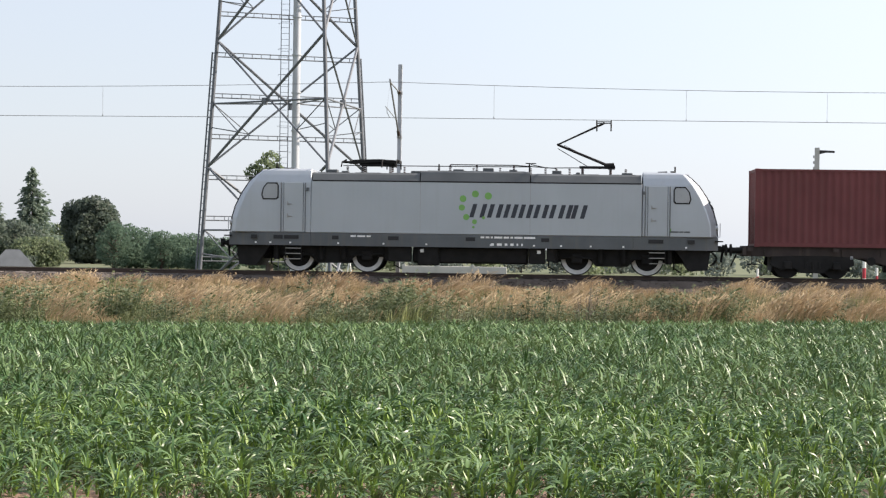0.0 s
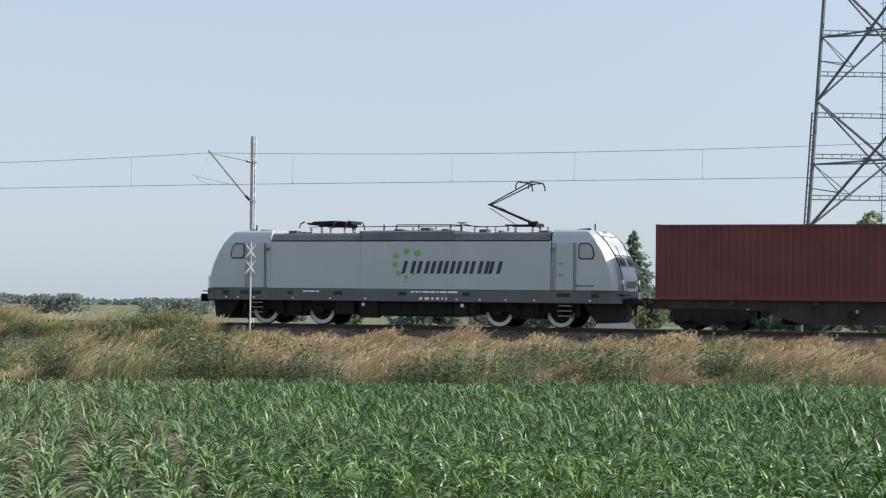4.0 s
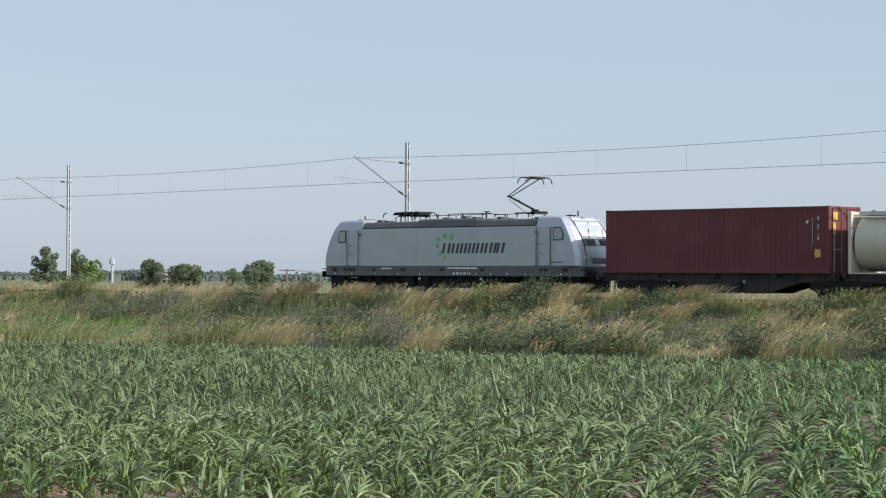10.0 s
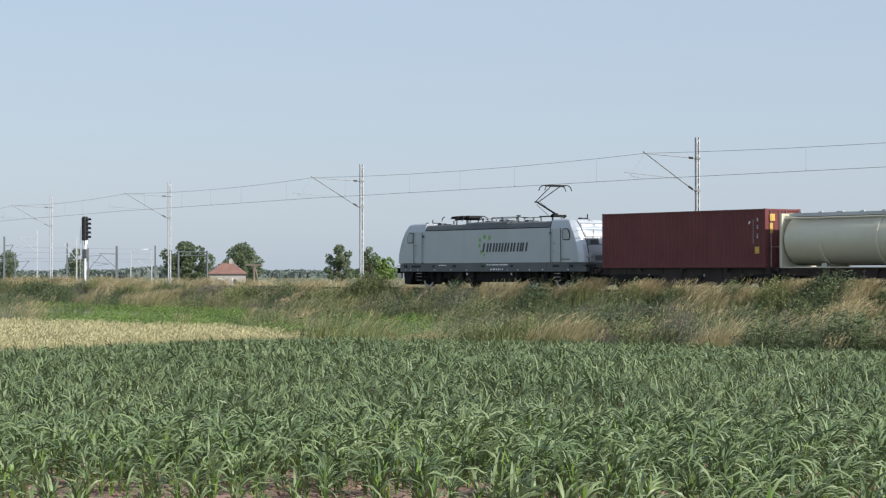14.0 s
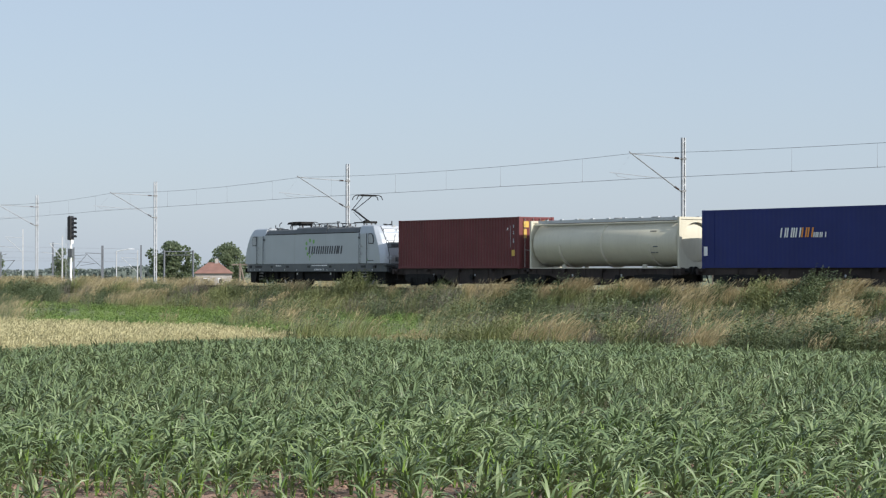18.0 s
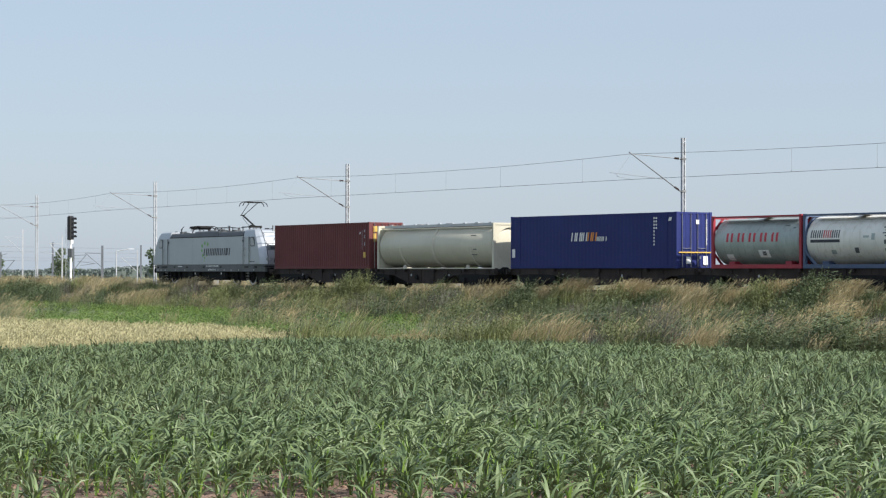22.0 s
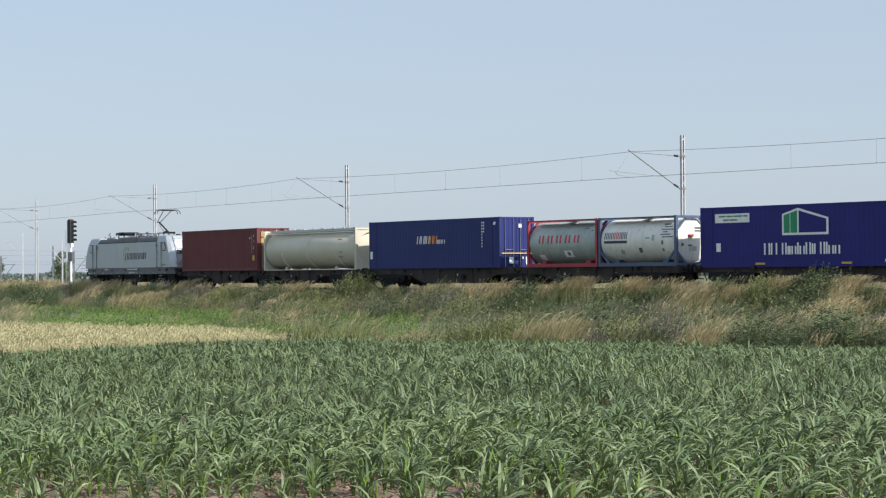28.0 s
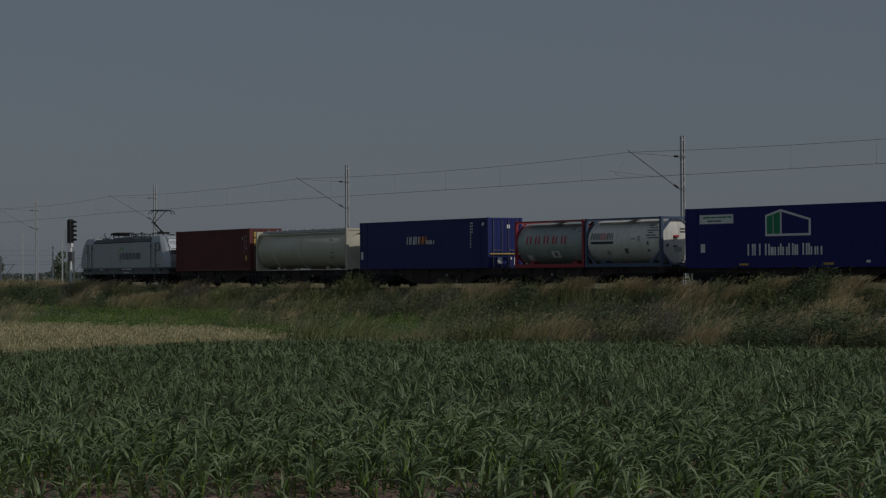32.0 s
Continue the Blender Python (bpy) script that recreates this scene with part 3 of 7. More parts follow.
# ---- the lattice tower with its flue ----
def lattice_tower():
    r0 = 112.0
    c = polar(33.2, r0, 0)
    root = thing("lattice_tower", "three-legged grey steel lattice tower round a tall flue with a ladder", "lattice tower",
                 Matrix.Translation((c.x, c.y, 0)))
    right = Vector((math.cos(radians(33.2)), math.sin(radians(33.2)), 0))
    away = Vector((-math.sin(radians(33.2)), math.cos(radians(33.2)), 0))
    top = 33.0

    def leg(k, z):
        # radius tapers with height
        r = 5.42 - 0.078 * z
        a = radians(166.0 + 120.0 * k)
        return right * (math.cos(a) * r + .30 * (1 - z / 24)) + away * (math.sin(a) * r) + Vector((0, 0, z))

    for k in range(3):
        bm = fresh()
        rod(bm, leg(k, GROUND), leg(k, top), 0.105, 8)
        part("leg", bm, M_TOWER, root, smooth=True)
        bm = fresh()
        box(bm, leg(k, 0).x - .5, leg(k, 0).x + .5, leg(k, 0).y - .5, leg(k, 0).y + .5, GROUND, GROUND + 0.5, 0.06)
        part("footing", bm, M_CONCRETE, root, "concrete footing")
        if k != 1:
            bm = fresh()
            out = (leg(k, 0) - Vector((0, 0, 0))).normalized() * 0.22
            rod(bm, leg(k, GROUND) + out, leg(k, 11.2) + out, 0.045, 6)
            for j in range(34):
                z = -1.4 + j * 0.38
                rod(bm, leg(k, z), leg(k, z) + out, 0.028, 4)
            part("leg_stiffener", bm, M_TOWER, root)
    levels = [0.1 + 2.17 * j for j in range(15)]
    for j, z in enumerate(levels):
        a, b = leg(2, z), leg(0, z)
        bm = fresh()
        rod(bm, a, b, 0.034, 5)
        rod(bm, a + Vector((0, 0, 0.22)), b + Vector((0, 0, 0.22)), 0.028, 5)
        n = 16
        for i in range(1, n):
            p = a.lerp(b, i / n)
            rod(bm, p, p + Vector((0, 0, 0.22)), 0.02, 4)
        part("girt", bm, M_TOWER, root)
    for j in range(5):
        z0, z1 = -1.6 + 6.7 * j, 5.1 + 6.7 * j
        for k in range(2):
            bm = fresh()
            rod(bm, leg(k, z0 + 3.35), leg(k + 1, z0 + 3.35), 0.05, 6)
            part("girt", bm, M_TOWER, root)
        for k in range(3):
            bm = fresh()
            rod(bm, leg(k, z0), leg((k + 1) % 3, z1), 0.075, 6)
            part("brace", bm, M_TOWER, root)
            bm = fresh()
            rod(bm, leg((k + 1) % 3, z0), leg(k, z1), 0.055, 6)
            part("brace", bm, M_TOWER, root)
            mid = (leg(k, z0) + leg((k + 1) % 3, z1)) / 2
            bm = fresh()
            rod(bm, mid - Vector((0, 0, .18)), mid + Vector((0, 0, .18)), 0.16, 6)
            part("gusset", bm, M_TOWER, root)
            for a, b, c_ in ((k, (k + 1) % 3, 0.27), ((k + 1) % 3, k, 0.27)):
                bm = fresh()
                q = leg(a, z0).lerp(leg(b, z1), c_)
                rod(bm, leg(a, z0 + 3.4), q, 0.03, 5)
                rod(bm, leg(a, z0 + 2.1), q, 0.026, 5)
                part("secondary_brace", bm, M_TOWER, root)
    bm = fresh()
    rod(bm, (0, 0, GROUND), (0, 0, top + 6), 0.21, 16)
    flue = part("flue", bm, M_PIPE, root, "light grey steel flue pipe", True)
    for k in range(20):
        bm = fresh()
        rod(bm, (0, 0, -1 + k * 2.0), (0, 0, -0.94 + k * 2.0), 0.26, 16)
        part("flange", bm, M_PIPE, root)
    lad = right * -0.62
    bm = fresh()
    for e in (-0.21, 0.21):
        rod(bm, lad + right * e + Vector((0, 0, GROUND)), lad + right * e + Vector((0, 0, top)), 0.022, 5)
    for k in range(110):
        z = -1.5 + k * 0.31
        rod(bm, lad - right * 0.21 + Vector((0, 0, z)), lad + right * 0.21 + Vector((0, 0, z)), 0.012, 4)
    part("ladder", bm, M_TOWER, root, "steel ladder")
    for k in range(24):
        z = 0.5 + k * 1.35
        bm = fresh()
        pts = [lad + right * (0.36 * math.cos(a)) - away * (0.36 + 0.36 * math.sin(a)) + away * 0.3 + Vector((0, 0, z)) for a in [math.pi * i / 6 for i in range(-1, 8)]]
        for a, b in zip(pts, pts[1:]):
            rod(bm, a, b, 0.012, 4)
        part("cage_hoop", bm, M_TOWER, root)
    for k in range(5):
        z = 1.75 + 6.7 * k
        for j in range(3):
            bm = fresh()
            rod(bm, leg(j, z), (0, 0, z), 0.04, 5)
            part("flue_stay", bm, M_TOWER, root)


lattice_tower()


# ---- trees ----
def clumps(rng, centres, n, leaf, spread_r):
    """Quads of leaf clumps scattered round centres (x, y, z, r)."""
    c = np.asarray(centres)
    k = rng.choice(len(c), n, p=c[:, 3] ** 2 / (c[:, 3] ** 2).sum())
    d = rng.normal(size=(n, 3))
    d /= np.linalg.norm(d, axis=1)[:, None]
    r = c[k, 3] * rng.uniform(0.45, 1.08, n) ** 0.6
    p = c[k, :3] + d * r[:, None] * np.array([1, 1, 0.85])
    a = rng.normal(size=(n, 3)) + d * 0.4
    a /= np.linalg.norm(a, axis=1)[:, None]
    b = np.cross(a, rng.normal(size=(n, 3)))
    b /= np.linalg.norm(b, axis=1)[:, None]
    s = leaf * rng.uniform(0.5, 1.3, n)[:, None]
    q = np.stack([p - a * s - b * s * 0.4, p - a * s * 0.1 - b * s * 0.75, p + a * s, p + b * s * 0.7], 1)
    return q.reshape(-1, 3), np.arange(4 * n).reshape(-1, 4)


def broadleaf(left, r, up, wide, material, label, seed, low=0.12, leaves=2600, category="tree", boughs=19, fine=1.0):
    """A tree on the ground at a bearing; wide: crown width in degrees of view."""
    rng = np.random.default_rng(seed)
    p = polar(left, r)
    base = GROUND - 0.0008 * max(0, r - 200)
    h = height_at(r, up) - base
    w = 2 * r * math.tan(radians(wide / 2))
    root = thing("tree", label, category, Matrix.Translation((p.x, p.y, base)), "trees beyond the line")
    bm = fresh()
    lean = rng.normal(0, 0.03, 2)
    tr = 0.028 * h + 0.05
    z1 = h * 0.5
    rod(bm, (0, 0, -0.1), (lean[0] * z1, lean[1] * z1, z1), tr, 8, tr * 0.55)
    cents = []
    for k in range(boughs):
        a = k * 2.4 + rng.uniform(-.4, .4)
        f = low + 0.08 + (0.84 - low) * ((k + rng.uniform(0, 1)) / boughs)
        reach = w * 0.42 * (math.sin(math.pi * min(1, max(0.12, (f - low) / (1.02 - low)))) ** 0.6) * rng.uniform(.4, 1.15) ** (.5 if boughs > 19 else 1)
        e = Vector((math.cos(a) * reach, math.sin(a) * reach, h * f * 0.93))
        rod(bm, (lean[0] * z1 * .6, lean[1] * z1 * .6, h * min(f * 0.6, 0.45)), e, tr * 0.35, 5, tr * 0.08)
        cents.append((*e, w * rng.uniform(0.10, 0.19)))
    cents.append((0, 0, h - w * 0.15, w * 0.16))
    cents.append((0, 0, h * (0.55 + low / 2), w * 0.20))
    part("trunk", bm, M_BARK, root)
    v, f = clumps(rng, cents, int(leaves * 1.25), max(0.13, 0.024 * w + 0.08) * fine, w)
    v[:, 2] = np.clip(v[:, 2], 0.05, h)
    big = big_mesh("crown", v, f, material, False)
    big.parent = root
    return root


def conifer(left, r, up, wide, label, seed, layers=26, category="tree"):
    rng = np.random.default_rng(seed)
    p = polar(left, r)
    base = GROUND - 0.0008 * max(0, r - 200)
    h = height_at(r, up) - base
    w = r * math.tan(radians(wide))
    root = thing("conifer", label, category, Matrix.Translation((p.x, p.y, base)), "conifers beyond the line")
    bm = fresh()
    rod(bm, (0, 0, -0.1), (0, 0, h * 0.97), 0.02 * h, 7, 0.01)
    qs = []
    for j in range(layers):
        f = 0.08 + 0.90 * j / (layers - 1)
        reach = (w / 2) * (1 - f) ** 0.75 * rng.uniform(0.75, 1.15) + 0.12
        z = h * f
        for k in range(7):
            a = rng.uniform(0, math.tau)
            rr = reach * rng.uniform(0.6, 1.1)
            e = np.array([math.cos(a) * rr, math.sin(a) * rr, z - rr * 0.18])
            if j % 3 == 0 and k < 4:
                rod(bm, (0, 0, z), Vector(e), 0.02 + 0.006 * rr, 4, 0.01)
            n = max(6, int(14 * rr))
            t = rng.uniform(0.2, 1.05, n)
            c = np.array([0, 0, z]) + (e - np.array([0, 0, z])) * t[:, None] + rng.normal(0, 0.10 + 0.05 * rr, (n, 3))
            ax = np.array([math.cos(a), math.sin(a), -0.35]) + rng.normal(0, 0.35, (n, 3))
            ax /= np.linalg.norm(ax, axis=1)[:, None]
            bx = np.cross(ax, rng.normal(size=(n, 3)))
            bx /= np.linalg.norm(bx, axis=1)[:, None]
            s = (0.14 + 0.019 * w) * rng.uniform(.6, 1.3, n)[:, None]
            qs.append(np.stack([c - ax * s, c - bx * s * .45, c + ax * s, c + bx * s * .45], 1))
    part("trunk", bm, M_BARK, root)
    v = np.concatenate(qs).reshape(-1, 3)
    v[:, 2] = np.maximum(v[:, 2], 0.05)
    c = big_mesh("crown", v, np.arange(len(v)).reshape(-1, 4), M_CONIFER, False)
    c.parent = root
    return root


def woods():
    conifer(40.16, 330, 2.0, 1.8, "slender dark conifer above the shrubs behind the railway", 11)
    conifer(41.16, 335, 1.66, 1.0, "slender dark conifer above the shrubs behind the railway", 12)
    broadleaf(38.56, 300, 1.33, 1.66, M_DARKTREE, "dense dark rounded broadleaf tree", 13, 0.0, 20000, boughs=90, fine=.85)
    broadleaf(42.1, 305, 1.28, 2.6, M_DARKTREE, "dense dark broadleaf tree by a barn", 14, 0.02, 4200)
    broadleaf(43.05, 345, 1.10, 1.8, M_TREE, "spreading green broadleaf tree behind a barn", 15, 0.1, 3600)
    broadleaf(40.75, 320, 0.62, 1.9, M_DARKTREE, "low dark shrubs under the conifers", 16, 0.0, 7000, boughs=50, fine=.8)
    broadleaf(39.95, 250, 0.18, 1.5, M_TREE, "bright green low bush", 17, 0.0, 5000, "bush", boughs=40, fine=.7)
    rng = np.random.default_rng(44)
    for k in range(6):
        broadleaf(40.6 + .62 * k + rng.uniform(-.1, .1), 225 + 4 * (k % 3), rng.uniform(-.42, -.05), rng.uniform(.8, 1.6), M_DARKTREE, "low dark undergrowth at the edge of the trees", 120 + k, 0.0, 900, "shrub")
    for k in range(22):
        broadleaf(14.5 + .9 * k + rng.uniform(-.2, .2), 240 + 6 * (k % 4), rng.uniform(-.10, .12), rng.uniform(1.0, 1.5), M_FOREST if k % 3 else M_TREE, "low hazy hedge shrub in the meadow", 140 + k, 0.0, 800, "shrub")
    broadleaf(42.0, 330, 0.7, 2.0, M_TREE, "low green shrubs under the conifers", 22, 0.0, 3000)
    broadleaf(39.4, 345, 0.55, 1.4, M_TREE, "low green shrubs beside a dark tree", 23, 0.0, 2600)
    conifer(45.62, 260, 1.16, 2.2, "broad light green conifer in the meadow", 18, 34)
    broadleaf(33.86, 235, 2.60, 1.6, M_TREE, "green tree top showing above the locomotive", 23, 0.05, 9000, boughs=50, fine=.8)
    conifer(49.22, 290, .42, .45, "small slim tree beside the line", 24, 16)
    broadleaf(49.3, 285, .12, .8, M_TREE, "low green bush beside the line", 25, 0.0, 1500, "bush")
    broadleaf(48.05, 250, .50, 1.45, M_TREE, "broad dense green tree with branches to the ground", 26, 0.0, 4200)
    broadleaf(46.8, 420, 0.42, 0.9, M_FOREST, "distant hazy green tree", 20, 0.0, 1200)
    conifer(17.0, 190, 2.95, 1.5, "tall conifer at the edge of the village", 21, 24)
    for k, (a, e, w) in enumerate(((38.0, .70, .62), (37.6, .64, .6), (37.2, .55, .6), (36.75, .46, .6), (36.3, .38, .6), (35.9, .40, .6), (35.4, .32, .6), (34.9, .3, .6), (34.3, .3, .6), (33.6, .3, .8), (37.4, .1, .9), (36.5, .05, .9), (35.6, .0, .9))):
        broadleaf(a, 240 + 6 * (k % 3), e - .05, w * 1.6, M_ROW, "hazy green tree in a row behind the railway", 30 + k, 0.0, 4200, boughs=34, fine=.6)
    # along the far left, behind the curve
    for k, (a, e, w, m, n) in enumerate((
            (68.70, .45, .92, M_TREE, 2600), (69.45, .22, .5, M_TREE, 900), (62.95, .42, .75, M_CONIFER, 1500), (62.45, .50, .5, M_CONIFER, 1500),
            (74.42, .77, .74, M_TREE, 2400), (73.62, .72, .55, M_TREE, 1600), (73.35, .45, .95, M_NETTLE, 2200), (71.66, .46, .76, M_TREE, 2400), (70.72, .33, .92, M_TREE, 2400),
            (77.02, .84, 1.0, M_TREE, 2800), (78.55, .86, 1.2, M_TREE, 3200), (81.42, .66, .62, M_TREE, 1500), (83.2, .62, .7, M_TREE, 1500),
            (55.25, .15, .95, M_FOREST, 1500), (56.0, .13, .85, M_FOREST, 1400), (57.3, .03, .6, M_FOREST, 900), (53.18, .0, .5, M_FOREST, 700), (52.3, .02, .9, M_FOREST, 1100), (51.75, -.02, .6, M_FOREST, 700))):
        broadleaf(a, 390 + 7 * (k % 5), e, w * 1.18, m, "distant rounded green tree in open fields", 60 + k, 0.05, n)
    for k, (a, e, w) in enumerate(((62.72, .56, .46), (61.62, .50, .42), (61.35, .61, .34), (61.02, .57, .40), (62.4, .45, .42))):
        broadleaf(a, 400 + 5 * k, e, w, M_CONIFER, "distant tall pine in open fields", 90 + k, 0.1, 1500)


woods()


def far_forest():
    """The pine wood along the horizon, haze painted into its foliage colour."""
    rng = np.random.default_rng(3)
    pts = []
    for a in np.arange(12.0, 96.0, 0.03):
        for row in range(2):
            r = 1450 + 60 * row + rng.uniform(-25, 25)
            top = 0.085 + 0.05 * math.sin(a * 0.9) + 0.02 * math.sin(a * 3.1) + rng.normal(0, 0.018) - 0.05 * max(0.0, min(1.0, (61.0 - a) / 5))
            p = polar(a + rng.uniform(-.02, .02), r)
            pts.append((p.x, p.y, height_at(r, top), rng.uniform(2.8, 4.6)))
    pts = np.array(pts)
    models = []
    for k in range(4):
        q = []
        for j in range(11):
            f = rng.uniform(0, 1)
            rr = (1 - f) * 1.0 + 0.2
            c = np.array([rng.normal(0, .35) * rr, rng.normal(0, .35) * rr, -f * 0 + f * 1.0])
            c[2] = -1.0 + f
            a = rng.normal(size=3)
            a /= np.linalg.norm(a)
            b = np.cross(a, rng.normal(size=3))
            b /= np.linalg.norm(b)
            q += [c - a * .3, c - b * .2, c + a * .3, c + b * .2]
        box_v = [(-.7, 0, -3.2), (.7, 0, -3.2), (.5, 0, -.4), (-.5, 0, -.4)]
        v = np.array(q + box_v)
        models.append((v, np.arange(len(v)).reshape(-1, 4)))
    n = len(pts)
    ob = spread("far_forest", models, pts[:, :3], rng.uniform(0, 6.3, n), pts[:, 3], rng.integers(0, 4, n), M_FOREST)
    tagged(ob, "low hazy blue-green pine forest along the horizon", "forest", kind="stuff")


far_forest()


# ---- buildings and small things beyond the line ----
def building(left, r, wide, eaves_up, ridge_up, wall, roof, label, hip=False, depth=6.0, chimney=False, windows=2, turn=0.0):
    p = polar(left, r)
    base = GROUND - 0.0008 * max(0, r - 200)
    w = 2 * r * math.tan(radians(wide / 2))
    e, t = height_at(r, eaves_up) - base, height_at(r, ridge_up) - base
    root = thing("house", label, "house", Matrix.Translation((p.x, p.y, base)) @ pose(0, 0, 0, 0, 0, left + turn), "far buildings")
    bm = fresh()
    box(bm, -w / 2, w / 2, 0, depth, 0, e)
    part("wall", bm, wall, root)
    bm = fresh()
    o = 0.3
    ins = min(w, depth) * 0.42 if hip else 0.0
    v = [bm.verts.new(c) for c in ((-w / 2 - o, -o, e), (w / 2 + o, -o, e), (w / 2 + o, depth + o, e), (-w / 2 - o, depth + o, e), (-w / 2 - o + ins, depth / 2, t), (w / 2 + o - ins, depth / 2, t))]
    for f in ((0, 1, 5, 4), (1, 2, 5), (2, 3, 4, 5), (3, 0, 4), (3, 2, 1, 0)):
        bm.faces.new([v[i] for i in f])
    rf = part("roof", bm, roof, root)
    if chimney:
        bm = fresh()
        box(bm, 0.2, 0.75, depth / 2 - 0.3, depth / 2 + 0.3, t - 0.6, t + 0.55)
        part("chimney", bm, M_PLASTER, rf, "grey plastered chimney")
    for k in range(windows):
        x = -w / 2 + (k + 0.7) * w / (windows + 0.4)
        bm = fresh()
        box(bm, x - 0.45, x + 0.45, -0.06, 0.02, e * 0.35, e * 0.72)
        wd = part("window", bm, M_WHITE, root, "white framed window")
        bm = fresh()
        box(bm, x - 0.36, x + 0.36, -0.075, -0.062, e * 0.35 + 0.1, e * 0.72 - 0.1)
        part("pane", bm, M_GLASS, wd)
    return root


building(77.42, 330, 0.98, -0.03, 0.27, M_PLASTER, M_ROOFTILE, "small house with a faded red hipped roof and chimney", True, 5.5, True, 2)
building(43.85, 262, 1.5, -0.02, 0.27, M_BARN, M_ROOFDARK, "plain brown barn with a grey hipped roof among trees", True, 9.0, False, 0)
building(40.65, 205, 1.0, -0.62, -0.17, M_CONCRETE, M_ROOFGREY, "small grey hip-roofed shed", True, 3.4, False, 0)
building(71.0, 480, 0.5, 0.10, 0.18, M_PLASTER, M_ROOFDARK, "long low farm building far off", False, 6.0, False, 0)


def yard():
    """Low concrete wall, marker posts and a lamp pole behind the track."""
    w = thing("concrete_wall", "low pale concrete yard wall behind the track", "wall", Matrix.Translation(polar(28.85, 128, GROUND)) @ pose(0, 0, 0, 0, 0, 28.85))
    for k in range(3):
        bm = fresh()
        box(bm, -3.1 + k * 2.08, -1.06 + k * 2.08, 0, 0.18, 0, 1.62)
        part("panel", bm, M_CONCRETE, w, bevel=0.02)
        bm = fresh()
        box(bm, -3.2 + k * 2.08, -3.02 + k * 2.08, -0.06, 0.24, 0, 1.72)
        part("post", bm, M_CONCRETE, w)
    w = thing("steel_trestle", "white steel trestle behind the track", "trestle", Matrix.Translation(polar(32.0, 118, GROUND)) @ pose(0, 0, 0, 0, 0, 32))
    for x in (-0.6, 0.0, 0.6):
        for e in (-0.3, 0.3):
            bm = fresh()
            rod(bm, (x - e, 0, 0), (x, 0, 2.0), 0.035, 6)
            part("strut", bm, M_WHITE, w)
    bm = fresh()
    box(bm, -0.9, 0.9, -0.05, 0.05, 1.98, 2.06)
    part("top_rail", bm, M_WHITE, w)
    for left, r, top, rad in ((17.95, 104, -0.08, 0.085), (17.62, 108, -0.35, 0.06), (20.75, 106, -0.42, 0.06)):
        p = polar(left, r)
        h = height_at(r, top) - GROUND
        g = thing("marker_post", "red and white banded marker post by the crossing", "marker post", Matrix.Translation((p.x, p.y, GROUND)), "marker posts")
        n = 5
        for k in range(n):
            bm = fresh()
            rod(bm, (0, 0, h * k / n), (0, 0, h * (k + 1) / n), rad, 10)
            part("band", bm, M_RED if k == 3 or (k == 1 and left < 18) else M_WHITE, g)
    p = polar(19.22, 97)
    g = thing("lamp_pole", "square grey concrete pole with a short dark lamp arm", "lamp pole", Matrix.Translation((p.x, p.y, GROUND)) @ pose(0, 0, 0, 0, 0, 19))
    bm = fresh()
    box(bm, -0.12, 0.12, -0.12, 0.12, 0, height_at(97, 2.82) - GROUND, 0.01)
    part("pole", bm, M_CONCRETE, g)
    bm = fresh()
    z = height_at(97, 2.72) - GROUND
    prism(bm, [(0.1, z - 0.12), (0.1, z + 0.06), (0.78, z + 0.03), (0.78, z - 0.06), (0.4, z - 0.05)], -0.08, 0.08)
    part("lamp_head", bm, M_BLACK, g, "dark lamp head")
    for k in range(7):
        bm = fresh()
        box(bm, -0.17, -0.115, -0.07, 0.07, z - 0.3 - k * 0.26, z - 0.18 - k * 0.26)
        part("step_iron", bm, M_STEEL, g)


yard()


